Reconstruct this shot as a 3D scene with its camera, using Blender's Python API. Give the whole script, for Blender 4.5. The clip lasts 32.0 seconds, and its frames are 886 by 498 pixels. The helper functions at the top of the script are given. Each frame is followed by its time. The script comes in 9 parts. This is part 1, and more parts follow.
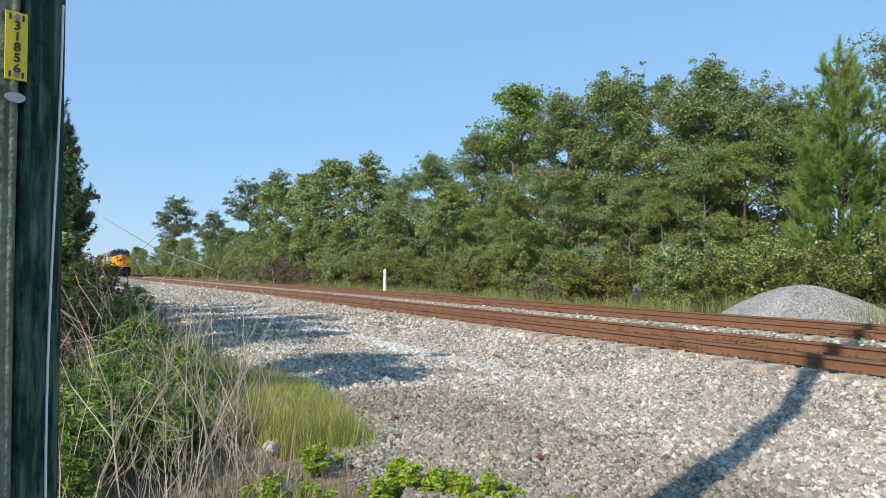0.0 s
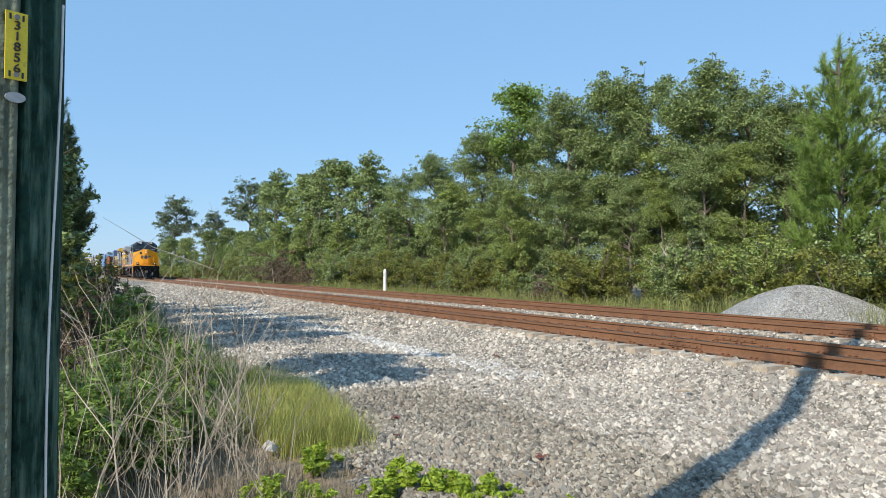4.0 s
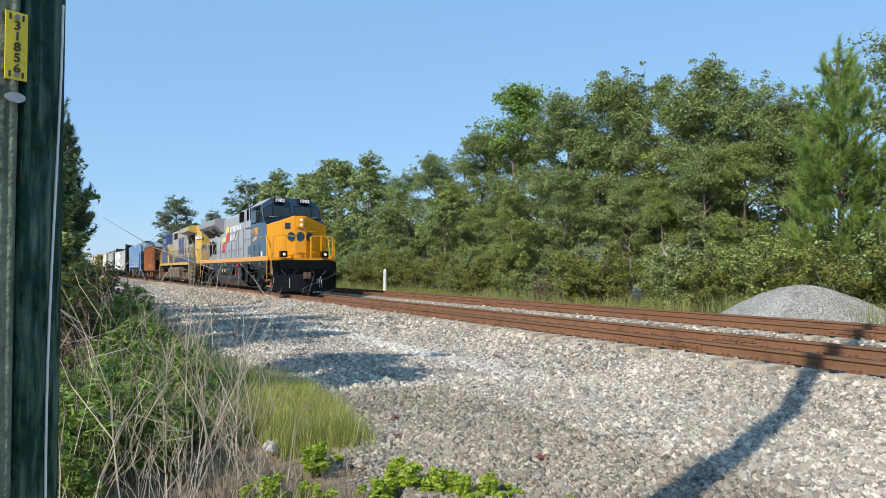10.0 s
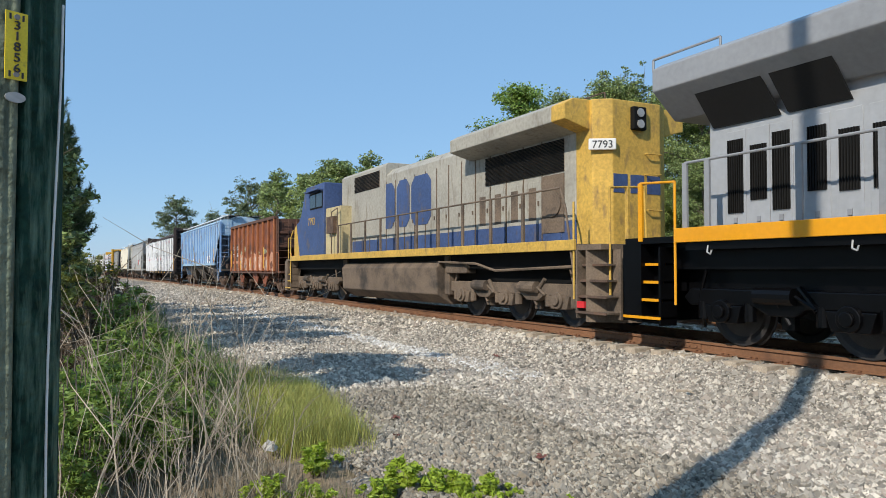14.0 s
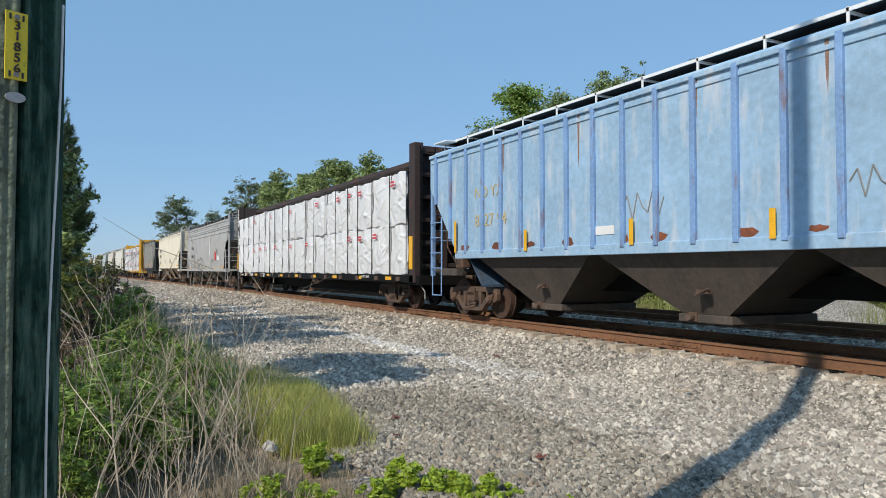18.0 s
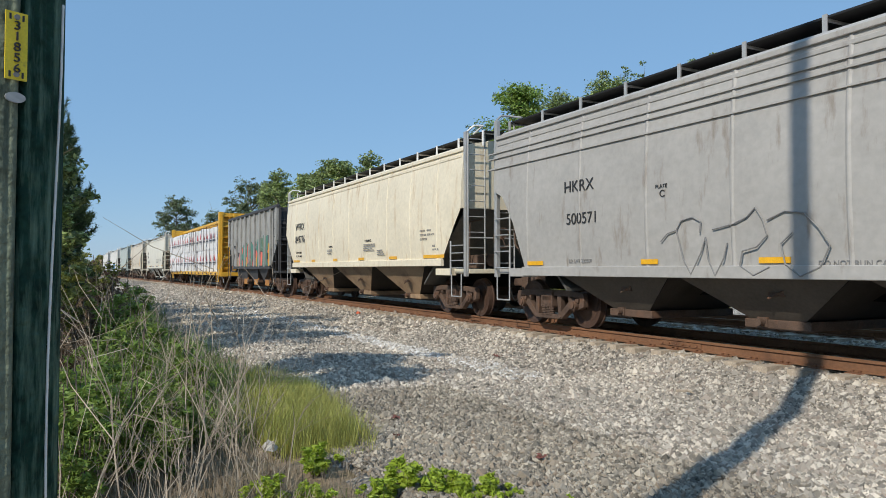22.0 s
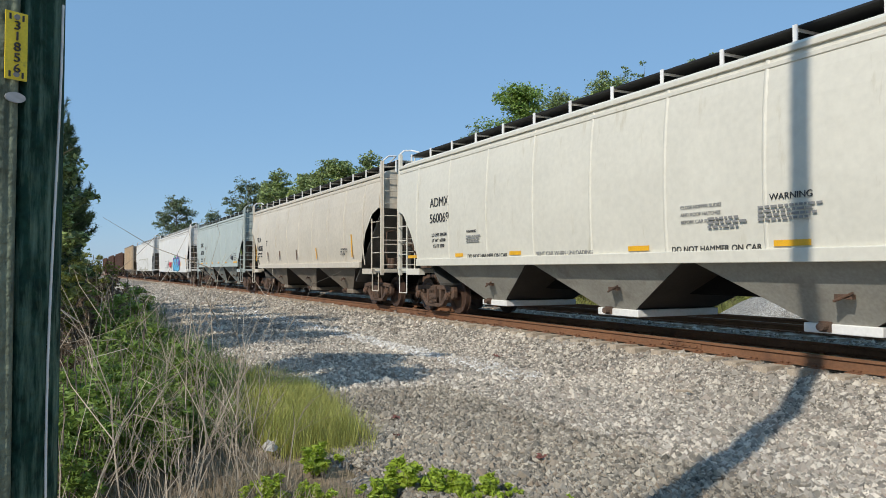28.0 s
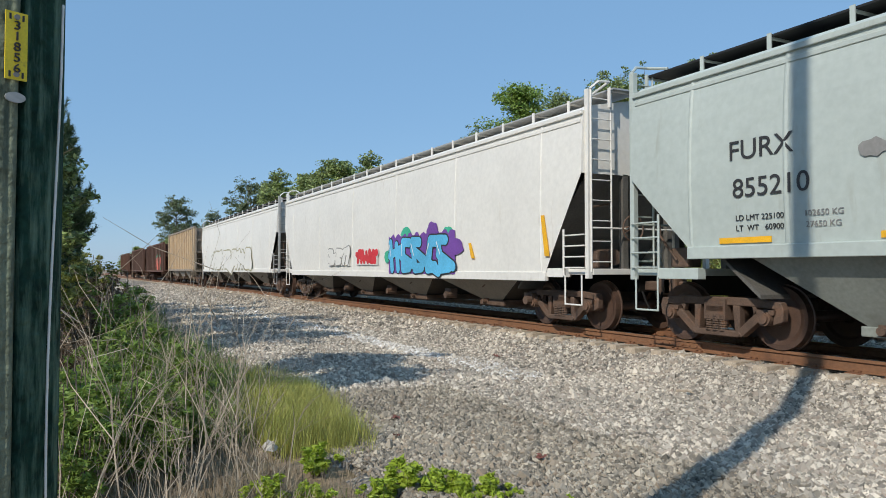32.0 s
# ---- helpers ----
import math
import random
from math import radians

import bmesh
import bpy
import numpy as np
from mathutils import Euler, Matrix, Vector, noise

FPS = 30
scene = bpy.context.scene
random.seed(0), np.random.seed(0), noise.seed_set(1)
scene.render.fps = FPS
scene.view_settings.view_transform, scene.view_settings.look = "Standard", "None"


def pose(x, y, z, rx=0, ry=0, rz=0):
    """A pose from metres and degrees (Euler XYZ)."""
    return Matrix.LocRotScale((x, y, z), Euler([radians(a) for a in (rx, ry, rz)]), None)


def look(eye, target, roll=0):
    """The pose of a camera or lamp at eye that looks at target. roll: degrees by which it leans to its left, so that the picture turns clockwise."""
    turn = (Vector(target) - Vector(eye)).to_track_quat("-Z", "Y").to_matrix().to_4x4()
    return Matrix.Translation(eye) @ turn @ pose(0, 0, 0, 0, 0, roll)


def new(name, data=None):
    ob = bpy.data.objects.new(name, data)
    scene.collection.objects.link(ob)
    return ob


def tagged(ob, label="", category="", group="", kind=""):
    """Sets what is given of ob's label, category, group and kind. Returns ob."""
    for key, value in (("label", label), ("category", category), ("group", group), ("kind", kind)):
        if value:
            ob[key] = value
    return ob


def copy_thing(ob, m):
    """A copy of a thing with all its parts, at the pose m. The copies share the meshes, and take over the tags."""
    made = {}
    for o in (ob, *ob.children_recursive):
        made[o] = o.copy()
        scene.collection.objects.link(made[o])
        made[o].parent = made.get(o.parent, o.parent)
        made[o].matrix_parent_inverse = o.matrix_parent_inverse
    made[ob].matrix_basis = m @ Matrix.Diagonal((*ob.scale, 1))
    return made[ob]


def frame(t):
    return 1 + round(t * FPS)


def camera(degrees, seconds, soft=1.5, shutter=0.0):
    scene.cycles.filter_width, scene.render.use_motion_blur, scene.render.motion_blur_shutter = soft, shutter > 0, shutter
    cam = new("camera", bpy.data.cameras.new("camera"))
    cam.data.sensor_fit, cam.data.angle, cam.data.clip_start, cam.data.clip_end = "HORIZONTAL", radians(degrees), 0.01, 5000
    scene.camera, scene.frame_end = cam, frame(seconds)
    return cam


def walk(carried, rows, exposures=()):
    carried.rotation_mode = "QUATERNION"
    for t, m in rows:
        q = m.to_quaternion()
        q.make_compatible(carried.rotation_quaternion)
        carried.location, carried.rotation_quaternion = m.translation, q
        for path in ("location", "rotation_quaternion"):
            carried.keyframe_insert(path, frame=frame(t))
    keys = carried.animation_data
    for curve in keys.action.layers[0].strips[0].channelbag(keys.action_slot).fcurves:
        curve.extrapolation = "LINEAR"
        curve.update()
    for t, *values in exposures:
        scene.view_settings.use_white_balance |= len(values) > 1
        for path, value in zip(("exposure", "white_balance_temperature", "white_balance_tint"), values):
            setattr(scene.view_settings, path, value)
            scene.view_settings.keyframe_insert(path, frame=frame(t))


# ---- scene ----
SECONDS = 32.0
EYE = (0.0, 0.0, 1.149)
RAIL = 9.0             # near rail of the near track, metres from the camera's line
TRACK = 4.487           # spacing of the two tracks
MID = RAIL + 0.755     # centre line of the near track
SPEED = 11.33          # train, metres a second

cam = camera(62.98, SECONDS, soft=0.6)
a, b = radians(27.16), radians(1.611)
AIM = (-math.cos(a) * math.cos(b), math.sin(a) * math.cos(b), EYE[2] + math.sin(b))
walk(cam, [(0, look(EYE, AIM)), (SECONDS, look(EYE, AIM))], exposures=[(0, 0.36), (10, 0.36), (11.5, 0.28), (13, 0.20), (14.5, 0.16), (17, 0.08), (18.5, 0.0), (20, -0.18), (21, -0.08), (22, -0.02), (23, -0.04), (24, -0.08), (25, -0.02), (28, -0.02), (29, -0.05), (30, 0.03), (31, 0.12), (SECONDS, 0.0)])

# ---- light ----
SUN_WAY = Vector((-0.4554 * 0.80, 0.8903 * 0.80, -0.60)).normalized()
world = bpy.data.worlds.new("sky")
scene.world = world
world.use_nodes = True
wn = world.node_tree.nodes
sky = wn.new("ShaderNodeTexSky")
sky.sky_type = "NISHITA"
sky.sun_disc = False
sky.sun_elevation = math.asin(-SUN_WAY.z)
sky.sun_rotation = math.atan2(-SUN_WAY.x, -SUN_WAY.y)
sky.air_density, sky.dust_density, sky.ozone_density = 1.0, 0.25, 1.8
wn["Background"].inputs["Strength"].default_value = 0.13
haze = wn.new("ShaderNodeMix")
haze.data_type = "RGBA"
haze.inputs["Factor"].default_value = 0.72
haze.inputs["B"].default_value = (1.62, 3.25, 5.45, 1)     # even summer haze
world.node_tree.links.new(sky.outputs[0], haze.inputs["A"])
world.node_tree.links.new(haze.outputs["Result"], wn["Background"].inputs[0])
sun_data = bpy.data.lights.new("sun", "SUN")
sun_data.energy, sun_data.angle, sun_data.color = 3.7, radians(0.6), (1.0, 0.93, 0.82)
sun = new("sun", sun_data)
sun.matrix_world = Matrix.Translation((0, 0, 60)) @ SUN_WAY.to_track_quat("-Z", "Y").to_matrix().to_4x4()


# ---- materials ----
def mat(name, col, rough=0.6, metal=0.0, var=0.12, scale=1.5, bump=0.0, bscale=60, dirt=None, amount=0.5, streak=0.0,
        dscale=1.2, coat=0.0, island=0.0, lucent=0.0, gloss=0.5):
    """A worn surface: base colour, two sizes of variation, dirt or streaks of another colour, fine relief."""
    m = bpy.data.materials.new(name)
    m.use_nodes = True
    n, l = m.node_tree.nodes, m.node_tree.links
    p = n["Principled BSDF"]
    p.inputs["Roughness"].default_value, p.inputs["Metallic"].default_value = rough, metal
    p.inputs["Coat Weight"].default_value = coat
    p.inputs["Specular IOR Level"].default_value = gloss
    tc = n.new("ShaderNodeTexCoord")
    big, fine = n.new("ShaderNodeTexNoise"), n.new("ShaderNodeTexNoise")
    big.inputs["Scale"].default_value, fine.inputs["Scale"].default_value = scale, scale * 14
    big.inputs["Detail"].default_value, fine.inputs["Detail"].default_value = 5, 4
    for t in (big, fine):
        l.new(tc.outputs["Object"], t.inputs["Vector"])
    add = n.new("ShaderNodeMath")
    add.operation = "ADD"
    l.new(big.outputs["Fac"], add.inputs[0]), l.new(fine.outputs["Fac"], add.inputs[1])
    rng = n.new("ShaderNodeMapRange")
    rng.inputs["From Min"].default_value, rng.inputs["From Max"].default_value = 0.55, 1.45
    rng.inputs["To Min"].default_value, rng.inputs["To Max"].default_value = 1 - 2 * var, 1 + 2 * var
    l.new(add.outputs[0], rng.inputs["Value"])
    value = rng.outputs[0]
    if island:
        g = n.new("ShaderNodeNewGeometry")
        r2 = n.new("ShaderNodeMapRange")
        r2.inputs["To Min"].default_value, r2.inputs["To Max"].default_value = 1 - island, 1 + island
        l.new(g.outputs["Random Per Island"], r2.inputs["Value"])
        mul = n.new("ShaderNodeMath")
        mul.operation = "MULTIPLY"
        l.new(value, mul.inputs[0]), l.new(r2.outputs[0], mul.inputs[1])
        value = mul.outputs[0]
    sc = n.new("ShaderNodeVectorMath")
    sc.operation = "SCALE"
    sc.inputs[0].default_value = col
    l.new(value, sc.inputs["Scale"])
    colour = sc.outputs[0]
    if dirt:
        mp = n.new("ShaderNodeMapping")
        mp.inputs["Scale"].default_value = (1, 1, 1 - 0.93 * streak)
        l.new(tc.outputs["Object"], mp.inputs[0])
        dn = n.new("ShaderNodeTexNoise")
        dn.inputs["Scale"].default_value, dn.inputs["Detail"].default_value = dscale * (1 + 3 * streak), 7
        dn.inputs["Roughness"].default_value = 0.62
        l.new(mp.outputs[0], dn.inputs["Vector"])
        dr = n.new("ShaderNodeMapRange")
        dr.inputs["From Min"].default_value, dr.inputs["From Max"].default_value = 0.72 - 0.4 * amount, 0.86 - 0.3 * amount
        l.new(dn.outputs["Fac"], dr.inputs["Value"])
        mx = n.new("ShaderNodeMix")
        mx.data_type = "RGBA"
        l.new(dr.outputs[0], mx.inputs["Factor"]), l.new(colour, mx.inputs["A"])
        mx.inputs["B"].default_value = (*dirt, 1)
        colour = mx.outputs["Result"]
    l.new(colour, p.inputs["Base Color"])
    if bump:
        bn = n.new("ShaderNodeTexNoise")
        bn.inputs["Scale"].default_value, bn.inputs["Detail"].default_value = bscale, 5
        l.new(tc.outputs["Object"], bn.inputs["Vector"])
        bp = n.new("ShaderNodeBump")
        bp.inputs["Strength"].default_value, bp.inputs["Distance"].default_value = bump, 0.02
        l.new(bn.outputs["Fac"], bp.inputs["Height"]), l.new(bp.outputs[0], p.inputs["Normal"])
    if lucent:
        tr = n.new("ShaderNodeBsdfTranslucent")
        l.new(colour, tr.inputs["Color"])
        ms = n.new("ShaderNodeMixShader")
        ms.inputs[0].default_value = lucent
        l.new(p.outputs[0], ms.inputs[1]), l.new(tr.outputs[0], ms.inputs[2])
        l.new(ms.outputs[0], n["Material Output"].inputs["Surface"])
    return m


def stone_mat(name, col, scale, island=False, tint=(0.30, 0.24, 0.19)):
    """Crushed stone: cells of grey, white and tan, with deep relief."""
    m = bpy.data.materials.new(name)
    m.use_nodes = True
    n, l = m.node_tree.nodes, m.node_tree.links
    p = n["Principled BSDF"]
    p.inputs["Roughness"].default_value = 0.85
    tc = n.new("ShaderNodeTexCoord")
    vo = n.new("ShaderNodeTexVoronoi")
    vo.inputs["Scale"].default_value = scale
    l.new(tc.outputs["Object"], vo.inputs["Vector"])
    sep = n.new("ShaderNodeSeparateColor")
    l.new(vo.outputs["Color"], sep.inputs[0])
    pick = sep.outputs[0]
    if island:
        g = n.new("ShaderNodeNewGeometry")
        pick = g.outputs["Random Per Island"]
    ramp = n.new("ShaderNodeValToRGB")
    e = ramp.color_ramp.elements
    e[0].position, e[0].color = 0.0, (*[c * 0.36 for c in col], 1)
    e[1].position, e[1].color = 1.0, (*[min(0.8, c * 1.7) for c in col], 1)
    for pos, k in ((0.25, [c * 0.75 for c in col]), (0.5, col), (0.62, tint), (0.72, [c * 1.15 for c in col])):
        x = e.new(pos)
        x.color = (*k, 1)
    l.new(pick, ramp.inputs[0])
    big = n.new("ShaderNodeTexNoise")
    big.inputs["Scale"].default_value, big.inputs["Detail"].default_value = 0.5, 6
    l.new(tc.outputs["Object"], big.inputs["Vector"])
    rng = n.new("ShaderNodeMapRange")
    rng.inputs["From Min"].default_value, rng.inputs["From Max"].default_value = 0.3, 0.7
    rng.inputs["To Min"].default_value, rng.inputs["To Max"].default_value = 0.8, 1.15
    l.new(big.outputs["Fac"], rng.inputs["Value"])
    sc = n.new("ShaderNodeVectorMath")
    sc.operation = "SCALE"
    l.new(ramp.outputs[0], sc.inputs[0]), l.new(rng.outputs[0], sc.inputs["Scale"])
    l.new(sc.outputs[0], p.inputs["Base Color"])
    fine = n.new("ShaderNodeTexNoise")
    fine.inputs["Scale"].default_value = 90 if island else scale * 1.2
    l.new(tc.outputs["Object"], fine.inputs["Vector"])
    bp = n.new("ShaderNodeBump")
    bp.inputs["Strength"].default_value, bp.inputs["Distance"].default_value = 0.6, 0.01 if island else 0.05
    if island:
        l.new(fine.outputs["Fac"], bp.inputs["Height"])
    else:
        inv = n.new("ShaderNodeMath")
        inv.operation = "SUBTRACT"
        inv.inputs[0].default_value = 1.0
        l.new(vo.outputs["Distance"], inv.inputs[1]), l.new(inv.outputs[0], bp.inputs["Height"])
        bp.inputs["Strength"].default_value = 1.0
    l.new(bp.outputs[0], p.inputs["Normal"])
    return m


def glass_mat(name, col, rough=0.05):
    m = bpy.data.materials.new(name)
    m.use_nodes = True
    p = m.node_tree.nodes["Principled BSDF"]
    p.inputs["Base Color"].default_value = (*col, 1)
    p.inputs["Roughness"].default_value, p.inputs["IOR"].default_value = rough, 1.5
    return m


def glow_mat(name, col, power):
    m = bpy.data.materials.new(name)
    m.use_nodes = True
    p = m.node_tree.nodes["Principled BSDF"]
    p.inputs["Base Color"].default_value = (0.30, 0.27, 0.22, 1)
    p.inputs["Emission Color"].default_value, p.inputs["Emission Strength"].default_value = (*col, 1), power
    return m


# Darker than the loose stones, so shade between them is put into the colour.
BALLAST = stone_mat("crushed_stone", (0.29, 0.26, 0.215), 24)
STONE = stone_mat("loose_stone", (0.42, 0.375, 0.31), 19, island=True)
PILE = stone_mat("piled_stone", (0.56, 0.525, 0.465), 40, tint=(0.50, 0.47, 0.42))
SOIL = mat("sandy_soil", (0.30, 0.22, 0.14), 0.95, var=0.2, scale=0.8, bump=0.8, bscale=20, dirt=(0.16, 0.13, 0.06), amount=0.55)
RUSTY = mat("rusty_rail", (0.205, 0.098, 0.048), 0.8, var=0.15, scale=2, bump=0.3, dirt=(0.10, 0.045, 0.026), amount=0.4)
RAILTOP = mat("worn_rail_head", (0.16, 0.13, 0.12), 0.35, 0.8, var=0.1)
TIE = mat("weathered_tie", (0.44, 0.36, 0.27), 0.9, var=0.25, scale=4, bump=0.5)
PLATE = mat("rusty_steel", (0.20, 0.09, 0.045), 0.8, var=0.2, scale=6)
TRUCKM = mat("dirty_cast_steel", (0.105, 0.066, 0.046), 0.75, var=0.3, scale=4, bump=0.3, dirt=(0.17, 0.085, 0.048), amount=0.46, dscale=3)
WHEELM = mat("wheel_steel", (0.095, 0.056, 0.040), 0.55, 0.3, var=0.2, scale=5)
BLACK = mat("black_paint", (0.0025, 0.0025, 0.003), 0.34, var=0.3, scale=3, gloss=0.22)
BLACKDULL = mat("dull_black", (0.007, 0.0066, 0.006), 0.75, var=0.25, scale=4, gloss=0.2)
PALESTONE = stone_mat("pale_stone", (0.58, 0.55, 0.50), 19, island=True, tint=(0.5, 0.46, 0.4))
# Darker, browner copy of the loose stone, for the strip nearest the bank.
DARKSTONE = stone_mat("darker_stone", (0.295, 0.26, 0.205), 19, island=True, tint=(0.27, 0.21, 0.15))
# Grime on the hopper slopes, with their underside shade put into the colour.
UNDERSHADE = mat("shaded_underside_grime", (0.030, 0.026, 0.022), 0.85, var=0.25, scale=2)
DARKIN = mat("dark_grille", (0.009, 0.0085, 0.0085), 0.7, var=0.2)
GALV = mat("grey_metal", (0.42, 0.42, 0.41), 0.5, 0.3, var=0.12, scale=4)
WHITE = mat("white_paint", (0.78, 0.77, 0.74), 0.5, var=0.06)
TEXTB = mat("black_lettering", (0.03, 0.03, 0.032), 0.6, var=0.1)
TEXTG = mat("grey_lettering", (0.24, 0.235, 0.225), 0.6, var=0.1)
REFL = mat("yellow_reflector", (0.80, 0.42, 0.02), 0.4, var=0.12, scale=6)
REDM = mat("red_paint", (0.62, 0.03, 0.035), 0.45, var=0.1)
L_BLUE = mat("dark_blue_paint", (0.012, 0.038, 0.070), 0.32, var=0.12, scale=1, coat=0.35)
L_YELLOW = mat("golden_yellow_paint", (0.76, 0.325, 0.007), 0.38, var=0.05, scale=1, coat=0.2)
L_GREY = mat("light_grey_paint", (0.36, 0.37, 0.385), 0.4, var=0.06, scale=0.8, coat=0.15)
L_GREYD = mat("mid_grey_paint", (0.27, 0.275, 0.285), 0.45, var=0.08, scale=0.8)
PALEY = mat("pale_yellow_paint", (0.86, 0.70, 0.13), 0.4, var=0.05)
O_GREY = mat("weathered_grey_paint", (0.37, 0.345, 0.29), 0.65, var=0.15, scale=0.9, dirt=(0.20, 0.165, 0.12), amount=0.42, streak=0.8, dscale=1.6)
O_BLUE = mat("weathered_blue_paint", (0.05, 0.085, 0.20), 0.6, var=0.2, scale=0.9, dirt=(0.15, 0.115, 0.08), amount=0.42, streak=0.5)
O_YELLOW = mat("weathered_yellow_paint", (0.58, 0.36, 0.07), 0.6, var=0.2, scale=1.2, dirt=(0.24, 0.15, 0.07), amount=0.40, streak=0.6, dscale=1.6)
O_DIRT = mat("dirty_underframe", (0.165, 0.120, 0.084), 0.85, var=0.25, scale=2, dirt=(0.05, 0.04, 0.032), amount=0.55)
PALECAB = mat("stained_cream_panel", (0.52, 0.43, 0.24), 0.65, var=0.15, scale=1.2, dirt=(0.20, 0.12, 0.06), amount=0.35, streak=0.6, dscale=1.8)
PANE = glass_mat("dark_window_glass", (0.02, 0.028, 0.032))
LENS = glow_mat("lit_headlight", (1.0, 0.78, 0.52), 0.62)
BARK = mat("grey_bark", (0.17, 0.135, 0.105), 0.9, var=0.25, scale=5, bump=0.6, bscale=18)
LEAF_E = mat("bright_low_leaf", (0.36, 0.46, 0.05), 0.5, var=0.12, scale=1.5, island=0.3, lucent=0.35)
DEADGRASS = mat("dead_grass", (0.25, 0.20, 0.14), 0.9, var=0.2, scale=4, island=0.4)
DEADWOOD = mat("dry_stalk", (0.39, 0.325, 0.245), 0.9, var=0.15, scale=5, island=0.35)
LEAF_A = mat("oak_leaf", (0.250, 0.310, 0.110), 0.45, var=0.2, scale=0.35, island=0.6, lucent=0.24)
LEAF_B = mat("sweetgum_leaf", (0.275, 0.335, 0.090), 0.45, var=0.2, scale=0.35, island=0.6, lucent=0.24)
LEAF_C = mat("olive_shrub_leaf", (0.215, 0.225, 0.048), 0.55, var=0.18, scale=0.4, island=0.5, lucent=0.3)
LEAF_D = mat("fresh_weed_leaf", (0.185, 0.27, 0.05), 0.5, var=0.15, scale=1.5, island=0.4, lucent=0.3)
# Distance haze is put into this greyer, lighter needle colour.
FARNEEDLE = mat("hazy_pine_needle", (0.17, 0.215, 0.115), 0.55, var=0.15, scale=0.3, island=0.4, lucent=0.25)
NEEDLE = mat("pine_needle", (0.225, 0.325, 0.070), 0.5, var=0.12, scale=0.5, island=0.45, lucent=0.28)
NEEDLE_D = mat("dark_pine_needle", (0.070, 0.115, 0.048), 0.55, var=0.15, scale=0.5, island=0.45, lucent=0.2)
GRASS = mat("tall_grass", (0.33, 0.345, 0.115), 0.6, var=0.2, scale=0.7, island=0.4, lucent=0.35)
GRASS_Y = mat("yellow_grass", (0.40, 0.40, 0.11), 0.6, var=0.15, scale=1.0, island=0.35, lucent=0.35)
BANKGRASS = mat("rank_bank_grass", (0.155, 0.215, 0.060), 0.6, var=0.25, scale=0.8, island=0.45, lucent=0.3)
DRYLEAF = mat("dead_shrub_leaf", (0.17, 0.12, 0.075), 0.8, var=0.2, scale=1, island=0.45, lucent=0.15)
# Lighter copy of the pole wood: sun on the left face put into colour.
POLELIT = mat("sunlit_pole_wood", (0.185, 0.215, 0.150), 0.85, var=0.25, scale=3, bump=0.8, bscale=30, dirt=(0.035, 0.055, 0.040), amount=0.50, streak=0.94, dscale=9.0)
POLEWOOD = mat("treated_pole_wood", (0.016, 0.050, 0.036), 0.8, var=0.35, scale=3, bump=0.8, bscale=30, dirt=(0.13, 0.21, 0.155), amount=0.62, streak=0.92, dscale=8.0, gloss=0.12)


# ---- building helpers ----
class Shape:
    """Vertices and faces of one part, put together from simple forms."""

    def __init__(self):
        self.v, self.f = [], []

    def put(self, verts, faces):
        k = len(self.v)
        self.v += [tuple(p) for p in verts]
        self.f += [tuple(i + k for i in q) for q in faces]
        return self

    def box(self, x0, x1, y0, y1, z0, z1):
        return self.put([(x0, y0, z0), (x1, y0, z0), (x1, y1, z0), (x0, y1, z0), (x0, y0, z1), (x1, y0, z1), (x1, y1, z1), (x0, y1, z1)],
                        [(0, 3, 2, 1), (4, 5, 6, 7), (0, 1, 5, 4), (1, 2, 6, 5), (2, 3, 7, 6), (3, 0, 4, 7)])

    def side(self, poly, y0, y1):
        """An outline in x and z, between two planes of y."""
        k = len(poly)
        v = [(x, y0, z) for x, z in poly] + [(x, y1, z) for x, z in poly]
        return self.put(v, [tuple(range(k)), tuple(range(2 * k - 1, k - 1, -1))] + [((i + 1) % k, i, i + k, (i + 1) % k + k) for i in range(k)])

    def cross(self, poly, x0, x1):
        """An outline in y and z, drawn along x."""
        k = len(poly)
        v = [(x0, y, z) for y, z in poly] + [(x1, y, z) for y, z in poly]
        return self.put(v, [tuple(range(k - 1, -1, -1)), tuple(range(k, 2 * k))] + [(i, (i + 1) % k, (i + 1) % k + k, i + k) for i in range(k)])

    def rod(self, p, q, r, n=8, r2=None):
        p, q = Vector(p), Vector(q)
        d = (q - p).normalized()
        u = d.orthogonal().normalized()
        w = d.cross(u)
        r2 = r if r2 is None else r2
        ring = [(math.cos(2 * math.pi * i / n), math.sin(2 * math.pi * i / n)) for i in range(n)]
        v = [p + (u * c + w * s) * r for c, s in ring] + [q + (u * c + w * s) * r2 for c, s in ring]
        return self.put(v, [tuple(range(n - 1, -1, -1)), tuple(range(n, 2 * n))] + [(i, (i + 1) % n, (i + 1) % n + n, i + n) for i in range(n)])

    def pipe(self, pts, r, n=6):
        for p, q in zip(pts[:-1], pts[1:]):
            self.rod(p, q, r, n)
        return self

    def disc(self, cx, cy, cz, r, y1, n=24):
        return self.rod((cx, cy, cz), (cx, y1, cz), r, n)

    def strip(self, rows):
        """Skin over rows of points of equal number."""
        n = len(rows[0])
        v = [p for r in rows for p in r]
        return self.put(v, [(i * n + j, (i + 1) * n + j, (i + 1) * n + j + 1, i * n + j + 1) for i in range(len(rows) - 1) for j in range(n - 1)])


